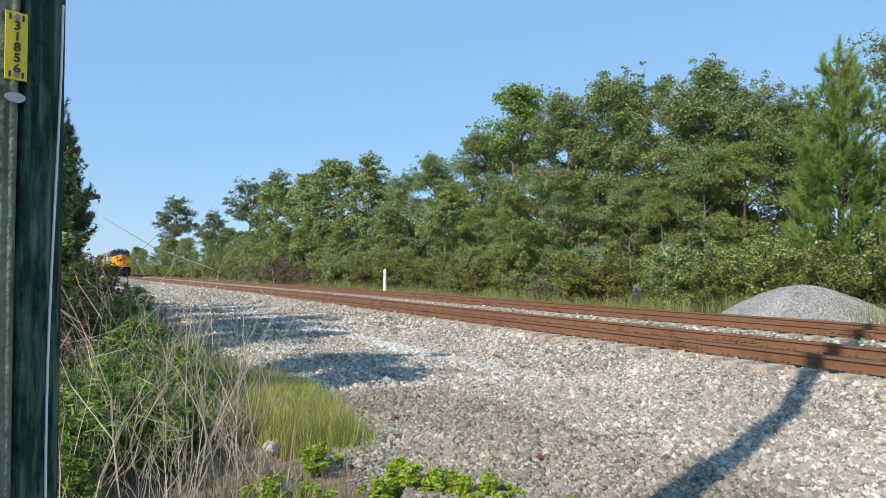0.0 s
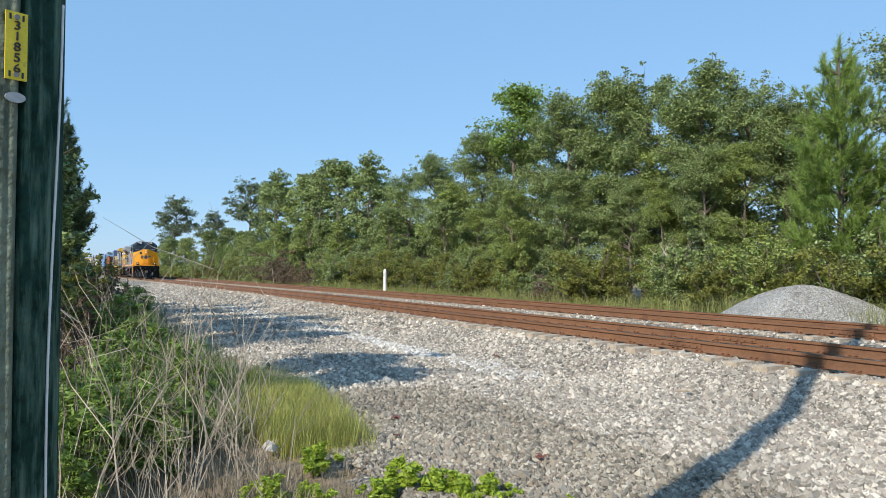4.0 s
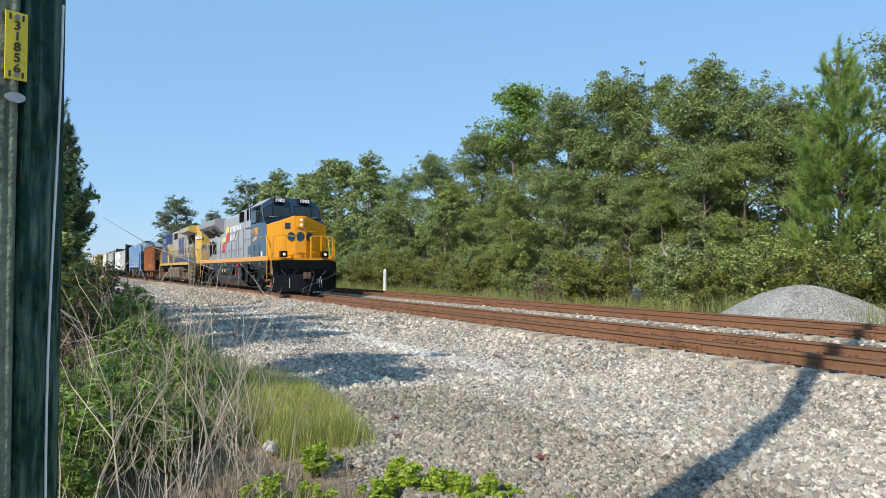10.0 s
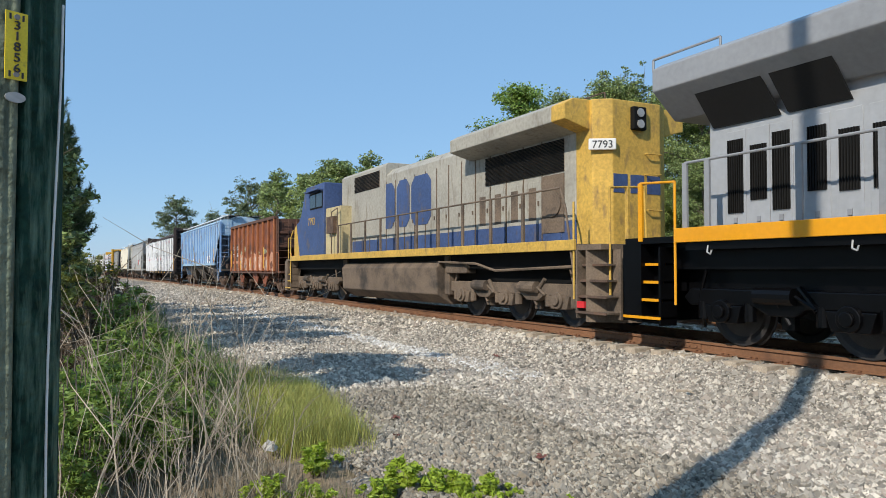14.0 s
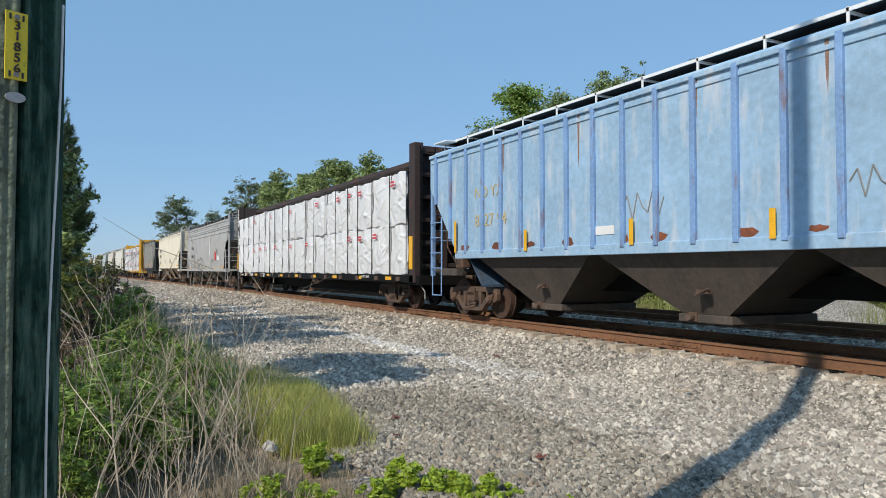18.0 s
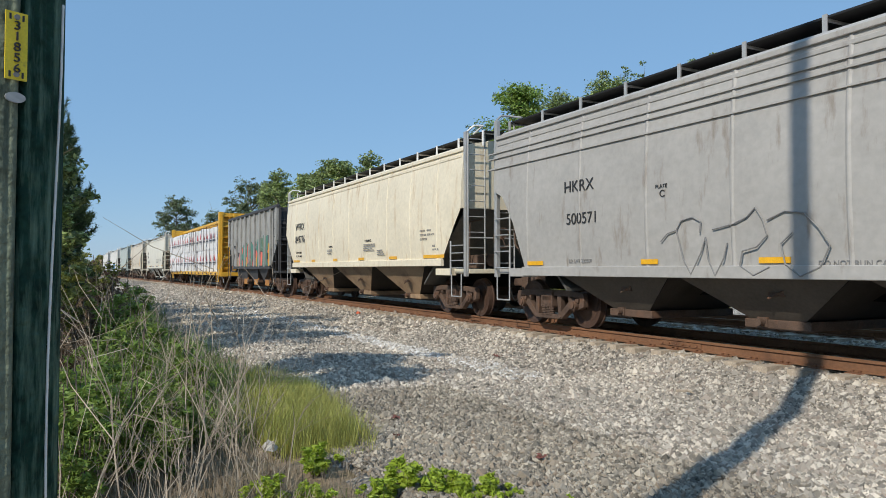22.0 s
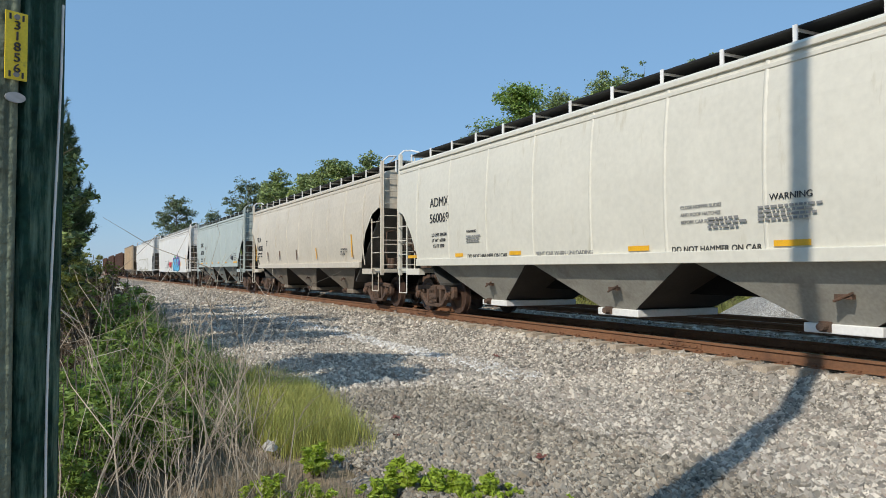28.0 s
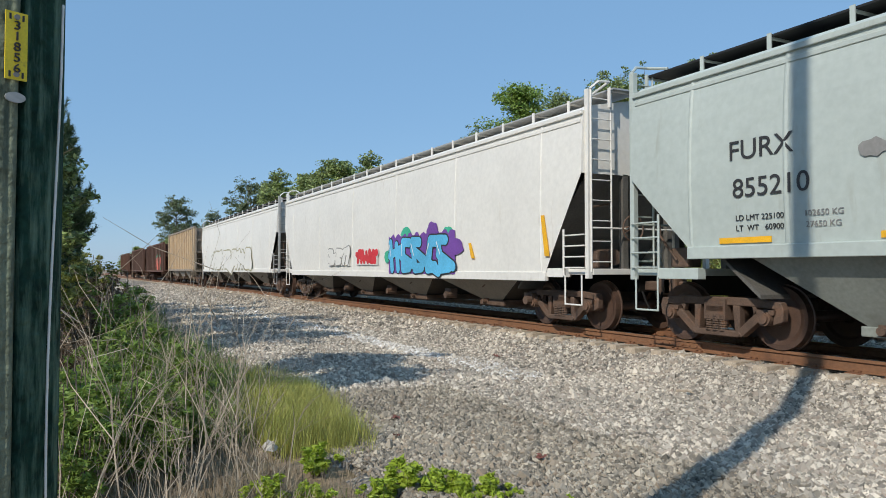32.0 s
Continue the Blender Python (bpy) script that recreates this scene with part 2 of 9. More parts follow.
def part(name, shape, material, parent=None, label="", smooth=False, bevel=0.0):
    me = bpy.data.meshes.new(name)
    me.from_pydata(shape.v, [], shape.f)
    me.materials.append(material)
    if smooth:
        me.shade_smooth()
    ob = new(name, me)
    ob.parent = parent
    if label:
        tagged(ob, label)
    if bevel:
        md = ob.modifiers.new("edge", "BEVEL")
        md.width, md.segments, md.limit_method = bevel, 2, "ANGLE"
    return ob


def same(name, ob, loc, parent):
    """One more piece on the mesh of another."""
    o = new(name, ob.data)
    o.location, o.parent = loc, parent
    return o


def lettering(name, text, height, x, y, z, material, parent, turn=(90, 0, 0), squeeze=1.0, label="", bold=0.0):
    """Flat letters, their lower left corner at the place."""
    cu = bpy.data.curves.new(name, "FONT")
    cu.body, cu.size, cu.extrude = text, height / 0.70, 0.003
    cu.offset = bold * height * 0.5
    tmp = bpy.data.objects.new(name, cu)
    me = bpy.data.meshes.new_from_object(tmp)
    bpy.data.objects.remove(tmp)
    me.materials.clear()
    me.materials.append(material)
    ob = new(name, me)
    ob.parent = parent
    ob.matrix_basis = pose(x, y, z, *turn) @ Matrix.Diagonal((squeeze, 1, 1, 1))
    if label:
        tagged(ob, label)
    return ob


def thing(name, label, category, group="", kind="", at=(0, 0, 0), rz=0):
    ob = new(name)
    ob.empty_display_size = 0.3
    ob.matrix_basis = pose(*at, 0, 0, rz)
    return tagged(ob, label, category, group, kind)


def structure(ob, label, category):
    return tagged(ob, label, category, "", "structure")
REFL_TAG = mat("yellow_tag_metal", (0.80, 0.62, 0.03), 0.4, var=0.08, scale=20, dirt=(0.35, 0.26, 0.05), amount=0.25, dscale=40)
ORANGE = mat("orange_paper", (0.75, 0.16, 0.07), 0.6, var=0.15, scale=20, lucent=0.2)
ENGWHEEL = mat("dark_engine_wheel", (0.045, 0.040, 0.038), 0.5, 0.4, var=0.25, scale=5)
# ---- ground ----
def bend(x):
    """How far the line has curved aside, far down the track."""
    d = np.maximum(0, -28.0 - np.asarray(x, float))
    return -0.0205 * np.where(d < 20, d * d / 40, d - 10)


def rise(y):
    """Height of the ground across the line of the tracks."""
    knots = ((-30, -0.59), (0, -0.49), (3, -0.46), (4.0, -0.45), (5.3, -0.505), (7.35, -0.515), (7.88, -0.40), (8.3, -0.29), (8.6, -0.235), (8.75, -0.225), (16.2, -0.225), (17.8, -0.58), (24, -0.54), (60, -0.34))
    ys, zs = zip(*knots)
    return np.interp(y, ys, zs)


def swing(x, y):
    """Points laid out along the bank, turned about the camera to keep their place in its view."""
    c, sn = math.cos(radians(1.24)), math.sin(radians(1.24))
    return x * c - y * sn, y * c + x * sn


def sheet(name, xs, ys, height, material):
    xx, yy = np.meshgrid(xs, ys, indexing="ij")
    zz = height(xx, yy)
    n, m = xx.shape
    idx = np.arange(n * m).reshape(n, m)
    q = np.stack([idx[:-1, :-1], idx[1:, :-1], idx[1:, 1:], idx[:-1, 1:]], -1).reshape(-1, 4)
    me = bpy.data.meshes.new(name)
    me.from_pydata(np.stack([xx, yy, zz], -1).reshape(-1, 3).tolist(), [], q.tolist())
    me.materials.append(material)
    me.shade_smooth()
    return new(name, me)


def wav(x, y, k, s):
    return np.sin(x * k + s) * np.cos(y * k * 1.3 + s * 2.1)


xs = np.concatenate([np.linspace(-3000, -420, 12), np.linspace(-400, -45, 60), np.linspace(-40, 6, 93), np.linspace(10, 80, 12), np.linspace(150, 3000, 10)])
ys = np.concatenate([np.linspace(-3000, -100, 10), np.linspace(-60, -2, 14), np.linspace(-1, 9, 41), np.linspace(10, 40, 20), np.linspace(60, 3000, 12)])
ground = sheet("ground", xs, ys, lambda x, y: rise(y - np.where(y > 0, bend(np.maximum(x, -420)), 0)) - 0.05 - 0.04 * (y > 3) + 0.02 * wav(x, y, 1.7, 0.4), SOIL)
structure(ground, "sandy brown soil with dry litter beside the tracks", "ground")

xs = np.concatenate([np.linspace(-420, -60, 90), np.linspace(-58, -20, 77), np.linspace(-19.7, 6, 130), np.linspace(7, 80, 20)])


def ballast_top(x, y):
    edge = np.interp(x, (-40, -12, -8, -6, 0), (2.03, 2.54, 2.38, 1.92, 1.9)) + 0.14 * np.sin(x * 2.3 + 1) + 0.10 * np.sin(x * 5.1)
    z = rise(y - bend(x)) + 0.018 * wav(x, y, 2.2, 0.3) + 0.010 * wav(x, y, 5.3, 1.9)
    return np.where(y < edge, z - 0.10 - 0.05 * (edge - y), z)


ballast = sheet("ballast_bed", xs, np.concatenate([np.linspace(1.4, 7, 46), np.linspace(7.1, 9, 20), np.linspace(9.2, 17.8, 26)]), ballast_top, BALLAST)
structure(ballast, "pale grey crushed stone ballast sloping up to the tracks", "ballast")


def scatter_stones(name, zones, material):
    """Loose crushed stones, jittered polyhedra, all in one mesh."""
    rng = np.random.default_rng(5)
    octv = np.array([(1, 0, 0), (-1, 0, 0), (0, 1, 0), (0, -1, 0), (0, 0, 1), (0, 0, -1)], float)
    octf = np.array([(0, 2, 4), (2, 1, 4), (1, 3, 4), (3, 0, 4), (2, 0, 5), (1, 2, 5), (3, 1, 5), (0, 3, 5)])
    vs, fs, k = [], [], 0
    for x0, x1, y0, y1, n, size, fine in zones:
        bv, bf = octv * (1.12 if fine else 1.0), octf
        px, py = rng.uniform(x0, x1, n), rng.uniform(y0, y1, n)
        s = size * rng.lognormal(0, 0.32, n)
        p = bv[None] * rng.uniform(0.68, 1.22, (n, len(bv), 1))
        p = p * np.stack([s * rng.uniform(0.8, 1.4, n), s, s * rng.uniform(0.65, 1.05, n)], -1)[:, None]
        ang = rng.uniform(0, 6.28, n)
        tip = rng.uniform(0, 6.28, n)
        c, si, ct, st = np.cos(ang)[:, None], np.sin(ang)[:, None], np.cos(tip)[:, None], np.sin(tip)[:, None]
        x, y, z = p[..., 0], p[..., 1], p[..., 2]
        y, z = y * ct - z * st, y * st + z * ct
        q = np.stack([x * c - y * si + px[:, None], x * si + y * c + py[:, None], z + (ballast_top(px, py) + s * 0.22)[:, None]], -1)
        vs.append(q.reshape(-1, 3))
        fs.append((bf[None] + (np.arange(n) * len(bv))[:, None, None] + k).reshape(-1, 3))
        k += n * len(bv)
    me = bpy.data.meshes.new(name)
    me.from_pydata(np.concatenate(vs).tolist(), [], np.concatenate(fs).tolist())
    me.materials.append(material)
    return new(name, me)


stones = scatter_stones("ballast_stones", [(-9, -2.3, 4.6, 6.8, 24000, 0.0225, True), (-9, -3.6, 6.8, 8.85, 18000, 0.0235, True), (-17, -9, 2.6, 8.85, 27000, 0.0275, False), (-80, -34, 3.2, 8.9, 9000, 0.060, False),
                                           (-34, -17, 3.0, 8.9, 16000, 0.040, False), (-30, 2, 10.6, 13.4, 5000, 0.034, False),
                                           (-7, 0, 8.8, 9.2, 350, 0.025, True)], STONE)
foot_stones = scatter_stones("dusty_stones", [(-9, -1.0, 2.1, 5.0, 36000, 0.0188, True)], DARKSTONE)
tagged(foot_stones, "dusty angular grey stones at the foot of the ballast", "stones", "", "stuff")
# A band of stones in a paler colour than the rest.
pale = scatter_stones("pale_stones", [(-18, -12.4, 5.80, 6.45, 4300, 0.027, False), (-17, -12.4, 5.95, 6.28, 2600, 0.025, False), (-12.6, -9.2, 5.85, 6.65, 2600, 0.021, False), (-12.8, -10.2, 6.02, 6.34, 1500, 0.021, False), (-33, -18, 5.6, 6.5, 3000, 0.036, False)], PALESTONE)
tagged(pale, "scatter of fresh white stones along the ballast shoulder", "stones", "", "stuff")
tagged(stones, "loose angular grey and white ballast stones", "stones", "", "stuff")

# ---- tracks ----
RAIL_OUTLINE = [(-0.07, -0.17), (0.07, -0.17), (0.07, -0.155), (0.012, -0.135), (0.010, -0.05), (0.036, -0.04), (0.036, -0.004), (0.028, 0.0),
                (-0.028, 0.0), (-0.036, -0.004), (-0.036, -0.04), (-0.010, -0.05), (-0.012, -0.135), (-0.07, -0.155)]


def rail_track(y, name, label, seed):
    rnd = random.Random(seed)
    tr = thing(name, label, "railway track", "railway tracks", "structure", (0, y, 0))
    tie = None
    far = Shape()
    x = -400.0
    while x < 70:
        w = 0.115
        if -42 < x < 4:
            if tie is None:
                tie = part("tie", Shape().box(-w, w, -1.3, 1.3, -0.36, -0.178), TIE, tr, bevel=0.012)
                tie.location.x = x
            else:
                o = same("tie", tie, (x + rnd.uniform(-0.02, 0.02), rnd.uniform(-0.04, 0.04) + float(bend(x)), 0), tr)
                o.rotation_euler.z = rnd.uniform(-0.02, 0.02)
        else:
            far.box(x - w, x + w, -1.3 + float(bend(x)), 1.3 + float(bend(x)), -0.36, -0.178)
        x += 0.52
    part("far_ties", far, TIE, tr)
    tagged(bpy.data.objects[tr.children[-1].name], kind="stuff")
    for s in (-1, 1):
        yy = s * 0.755
        knots = [-420, -300, -200, -140, -100, -80, -65, -55, -48, -44, -40, -36, -32, -28, 80]
        rows = [[(x, yy + u + float(bend(x)), v) for u, v in RAIL_OUTLINE + RAIL_OUTLINE[:1]] for x in knots]
        part("rail", Shape().strip(rows), RUSTY, tr, "rust-brown steel rail")
        head = [[(x, yy + u + float(bend(x)), v) for u, v in ((-0.024, 0.0), (-0.024, 0.002), (0.024, 0.002), (0.024, 0.0))] for x in knots]
        part("rail_head", Shape().strip(head), RAILTOP, tr, "dark polished running surface")
        plate = spike = None
        x = -400.0
        while x < 70:
            if -26 < x < 2:
                if plate is None:
                    plate = part("tie_plate", Shape().box(-0.1, 0.1, -0.17, 0.17, -0.178, -0.168), PLATE, tr)
                    spike = part("spike", Shape().box(-0.012, 0.012, -0.01, 0.01, -0.18, -0.145).box(-0.02, 0.02, -0.02, 0.016, -0.148, -0.138), PLATE, tr)
                    plate.location, spike.location = (x, yy, 0), (x - 0.05, yy - 0.078, 0)
                else:
                    same("tie_plate", plate, (x, yy, 0), tr)
                    same("spike", spike, (x - 0.05, yy - 0.078, 0), tr)
                same("spike", spike, (x + 0.05, yy - 0.078, 0), tr)
            x += 0.52
    for x, s in ((-8.9, -1), (-9.1, 1), (-22.5, -1)):
        yy = s * 0.755
        bar = part("joint_bar", Shape().box(x - 0.45, x + 0.45, yy - 0.030, yy - 0.012, -0.125, -0.05), RUSTY, tr, "bolted joint bar")
        for i in range(6):
            bx = x - 0.38 + i * 0.152
            part("bolt", Shape().rod((bx, yy - 0.05, -0.088), (bx, yy - 0.03, -0.088), 0.014, 6), PLATE, bar)
    return tr


rail_track(MID, "near_track", "main line of rust-brown rails on wooden ties in ballast", 3)
rail_track(MID + TRACK, "far_track", "parallel track of rust-brown rails on ties in ballast", 4)

# ---- pile and post ----
def stone_pile(x, y, z, rx, ry, h):
    rng = np.random.default_rng(9)
    rows = []
    for i in range(25):
        r = i / 24
        ring = []
        for j in range(49):
            an = 2 * math.pi * (j % 48) / 48
            wob = 1 + 0.06 * math.sin(3 * an + 1) + 0.04 * math.sin(7 * an)
            k = h * (1 - r ** 1.7) ** 1.0
            ring.append((math.cos(an) * rx * r * wob, math.sin(an) * ry * r * wob, k + 0.02 * rng.normal() * (1 - r)))
        ring[-1] = ring[0]
        rows.append(ring)
    ob = part("gravel_heap", Shape().strip(rows), PILE, None, smooth=True)
    ob.location = (x, y, z)
    oct6 = [(1, 0, 0), (-1, 0, 0), (0, 1, 0), (0, -1, 0), (0, 0, 1), (0, 0, -1)]
    octf = [(0, 2, 4), (2, 1, 4), (1, 3, 4), (3, 0, 4), (2, 0, 5), (1, 2, 5), (3, 1, 5), (0, 3, 5)]
    sh = Shape()
    for _ in range(5200):
        r, an = math.sqrt(rng.uniform(0, 1)), rng.uniform(math.pi, 2 * math.pi)
        c = (math.cos(an) * rx * r, math.sin(an) * ry * r, h * (1 - r ** 1.7))
        s = rng.uniform(0.012, 0.028)
        sh.put([(c[0] + p[0] * s * rng.uniform(0.7, 1.3), c[1] + p[1] * s, c[2] + p[2] * s * 0.8) for p in oct6], octf)
    tagged(part("loose_gravel", sh, PILE, ob), kind="stuff")
    return tagged(ob, "heap of fresh pale grey crushed stone beside the far track", "gravel heap")


stone_pile(*swing(-13.8, 19.6), -0.58, 2.98, 2.4, 1.25)

post = thing("mile_post", "white wooden marker post with a rounded top", "post", at=(*swing(-39.9, 17.6), -0.5))
part("shaft", Shape().side([(-0.125, 0), (0.125, 0), (0.125, 1.52), (0.09, 1.62), (0.0, 1.66), (-0.09, 1.62), (-0.125, 1.52)], -0.05, 0.05), WHITE, post, bevel=0.01)
part("dark_mark", Shape().box(-0.045, 0.045, -0.054, -0.05, 1.18, 1.45), TEXTB, post, "dark numeral plate")

# ---- utility pole ----
PX, PY = swing(-1.80, -0.135)
pole = thing("utility_pole", "weathered dark green-brown treated wooden utility pole", "utility pole", at=(PX, PY, -0.641))
rows = []
for i in range(56):
    z = i * 0.28
    r = 0.150 - 0.0022 * z
    ring = []
    for j in range(181):
        an = 2 * math.pi * (j % 180) / 180
        crack = 0.022 * max(0, 1 - abs(an - 0.53 - 0.012 * math.sin(z * 2.7)) * 22) + 0.004 * max(0, math.sin(an * 17 + 2 * math.sin(z * 0.7))) ** 6 + 0.003 * max(0, math.sin(an * 29 + 1.3 * math.sin(z * 0.4 + 2))) ** 8
        ring.append(((r - crack) * math.cos(an) + 0.010 * z * 0.0, (r - crack) * math.sin(an) + 0.0040 * z, z))
    rows.append(ring)
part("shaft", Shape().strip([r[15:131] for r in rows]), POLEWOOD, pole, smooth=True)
# the sunward strip takes the copy with sunlight put into its colour
part("bleached_face", Shape().strip([r[130:180] + r[0:16] for r in rows]), POLELIT, pole, "sun-bleached grey face of the pole", smooth=True)
tag = part("number_tag", Shape().box(-0.0015, 0.0015, -0.0205, 0.0205, -0.068, 0.068), REFL_TAG, pole, "yellow metal tag with black stamped numbers")
turn = math.radians(24)
tag.matrix_basis = Matrix.Translation((0.149 * math.cos(turn), 0.149 * math.sin(turn) + 0.009, 2.235)) @ Matrix.Rotation(turn, 4, "Z")
for i, ch in enumerate("31856"):
    lettering("digit", "I" if ch == "1" else ch, 0.0175, 0.0022, -0.0065 if ch != "1" else -0.003, 0.0325 - i * 0.0215, TEXTB, tag, (90, 0, 90), 1.15, bold=0.0)
for z in (0.0575, -0.0575):
    part("nail", Shape().rod((0.001, 0, z), (0.0045, 0, z), 0.0055, 10), TEXTG, tag)
    part("end_mark", Shape().box(0.0015, 0.0022, -0.014, -0.010, z - 0.006, z + 0.006).box(0.0015, 0.0022, 0.010, 0.014, z - 0.006, z + 0.006), TEXTB, tag)
disc = part("nail_disc", Shape().rod((0, 0, 0), (0.004, 0, 0), 0.019, 20), GALV, pole, "small oval aluminium inspection tag")
disc.matrix_basis = Matrix.Translation((0.146 * math.cos(turn), 0.146 * math.sin(turn) + 0.009, 2.132)) @ Matrix.Rotation(turn, 4, "Z") @ Matrix.Diagonal((1, 1, 0.55, 1))
wire = []
for i in range(60):
    z = 0.04 * i
    an = radians(64 + 7 * math.sin(z * 3.1) + 4 * (abs((z * 0.9) % 2 - 1) - 0.5))
    wire.append(((0.1535 - 0.0022 * z) * math.cos(an), (0.1535 - 0.0022 * z) * math.sin(an) + 0.004 * z, z))
wire = Shape().pipe(wire, 0.0027, 6)
part("ground_wire", wire, WHITE, pole, "thin grey ground wire stapled down the side")
# ---- plants ----
def leaves(rng, centres, radii, per, size, flat=0.5, long=1.9, tri=False):
    """Rhombic or three-cornered leaves in clumps round the centres: vertices and faces."""
    c = np.repeat(np.asarray(centres, float), per, 0)
    r = np.repeat(np.asarray(radii, float), per)
    n = len(c)
    d = rng.normal(size=(n, 3))
    d /= np.linalg.norm(d, axis=1)[:, None]
    p = c + d * (r * rng.uniform(0.05, 1, n) ** 0.5)[:, None] * np.array([1, 1, 0.72])
    a = rng.normal(size=(n, 3)) * np.array([1, 1, flat])
    a /= np.linalg.norm(a, axis=1)[:, None]
    t = d * 0.6 + rng.normal(size=(n, 3)) * 0.6 + np.array([0, 0, 0.5])
    b = np.cross(a, t)
    b /= np.linalg.norm(b, axis=1)[:, None] + 1e-9
    s = (size * rng.uniform(0.6, 1.35, n))[:, None]
    if tri:
        v = np.stack([p - a * s, p + a * s * 0.5 + b * s / long, p + a * s * 0.5 - b * s / long], 1).reshape(-1, 3)
        return v, (np.arange(n)[:, None] * 3 + np.arange(3)[None]).tolist()
    v = np.stack([p - a * s, p + b * s / long, p + a * s, p - b * s / long], 1).reshape(-1, 3)
    return v, (np.arange(n)[:, None] * 4 + np.arange(4)[None]).tolist()


def mesh_part(name, v, f, material, parent, label=""):
    me = bpy.data.meshes.new(name)
    me.from_pydata(np.asarray(v).tolist(), [], f)
    me.materials.append(material)
    ob = new(name, me)
    ob.parent = parent
    if label:
        tagged(ob, label)
    return ob


def sprays(rng, centres, radii, per, size, thick=0.26, long=1.45):
    """Flat layered sprays of three-cornered leaves that mostly face the sky: vertices and faces."""
    many = np.maximum(5, (per * np.minimum(1, (np.asarray(radii) / np.max(radii) / 0.55) ** 2)).astype(int))
    c = np.repeat(np.asarray(centres, float), many, 0)
    r = np.repeat(np.asarray(radii, float), many)
    n = len(c)
    an, rad = rng.uniform(0, 2 * math.pi, n), rng.uniform(0.0, 1.0, n) ** 0.6
    off = np.stack([np.cos(an) * rad, np.sin(an) * rad, rng.normal(0, thick, n) - 0.22 * rad ** 2], -1)
    p = c + off * r[:, None]
    a = np.stack([np.cos(an), np.sin(an), np.zeros(n)], -1) + rng.normal(0, 0.55, (n, 3)) - np.array([0, 0, 0.35])
    a /= np.linalg.norm(a, axis=1)[:, None]
    b = np.cross(a, np.array([0, 0, 0.8]) + rng.normal(0, 0.5, (n, 3)))
    b /= np.linalg.norm(b, axis=1)[:, None] + 1e-9
    s = (size * rng.uniform(0.55, 1.35, n))[:, None]
    v = np.stack([p - a * s, p + a * s * 0.5 + b * s / long, p + a * s * 0.5 - b * s / long], 1).reshape(-1, 3)
    return v, (np.arange(n)[:, None] * 3 + np.arange(3)[None]).tolist()


def broad_tree(seed, h, w, material, label, low=0.12, per=135, size=0.066, clumps=340, name="tree", lean=0.0, long=1.45, wispy=4, limbs=30):
    """Trunk, spreading limbs and layered sprays of leaves, with thin shoots over the crown."""
    rng = np.random.default_rng(seed)
    t = thing(name, label, "tree", "trees along the line")
    wood = Shape()
    pts = [Vector((0, 0, -0.2))]
    for i in range(8):
        pts.append(Vector((lean * i + 0.012 * h * rng.normal(), 0.012 * h * rng.normal(), h * 0.94 * (i + 1) / 8)))
    for i in range(8):
        wood.rod(pts[i], pts[i + 1], 0.015 * h * (1 - i / 8.5), 8, 0.015 * h * (1 - (i + 1) / 8.5))
    cs, rs = [], []
    for _ in range(limbs):
        z = low + (0.97 - low) * rng.uniform(0, 1) ** 0.9
        an = rng.uniform(0, 2 * math.pi)
        u = (z - low) / (1.0 - low)
        env = (math.sin(math.pi * min(1, u * 0.86 + 0.12)) ** 0.75) * w * rng.uniform(0.62, 1.12)
        k = min(0.97, max(0.06, z - 0.10)) / 0.94 * 8
        base = pts[int(k)].lerp(pts[int(k) + 1], k - int(k)) if k < 8 else pts[-1]
        tip = Vector((math.cos(an) * env, math.sin(an) * env, h * z))
        mid = base.lerp(tip, 0.5) + Vector((0, 0, 0.03 * h))
        wood.rod(base, mid, 0.0048 * h, 5, 0.0032 * h)
        wood.rod(mid, tip, 0.0032 * h, 5, 0.001 * h)
        side = Vector((-math.sin(an), math.cos(an), 0))
        for _ in range(clumps // limbs):
            f = rng.uniform(0.2, 1.0) ** 0.7
            q = mid.lerp(tip, f * 2 - 1) if f > 0.5 else base.lerp(mid, f * 2)
            e = q + side * rng.normal(0, 0.055 * h) + Vector((0, 0, rng.normal(0, 0.022 * h)))
            cs.append(e)
            rs.append(rng.uniform(0.026, 0.058) * h)
    for _ in range(14):
        cs.append(pts[-1] + Vector((rng.normal(0, 0.16 * w), rng.normal(0, 0.16 * w), rng.uniform(-0.13, 0.03) * h)))
        rs.append(rng.uniform(0.022, 0.045) * h)
    for _ in range(wispy):
        an, d = rng.uniform(0, 2 * math.pi), rng.uniform(0.05, 0.55) * w
        foot = Vector((math.cos(an) * d, math.sin(an) * d, h * rng.uniform(0.80, 0.93)))
        top = foot + Vector((rng.normal(0, 0.03 * h), rng.normal(0, 0.03 * h), rng.uniform(0.06, 0.13) * h))
        wood.rod(foot, top, 0.0016 * h, 4, 0.0006 * h)
        for f in (0.2, 0.4, 0.6, 0.8, 1.0):
            cs.append(foot.lerp(top, f) + Vector(rng.normal(0, 0.012 * h, 3)))
            rs.append(rng.uniform(0.012, 0.022) * h)
    at = np.array([tuple(c) for c in cs])
    v, f = sprays(rng, at, np.array(rs), per, size, long=long)
    k = h / np.percentile(v[:, 2], 99.7)          # the crown ends at the height asked for
    v[:, 2] *= k
    wood.v = [(p[0], p[1], p[2] * k) for p in wood.v]
    part("trunk", wood, BARK, t)
    mesh_part("crown", v, f, material, t)
    return t


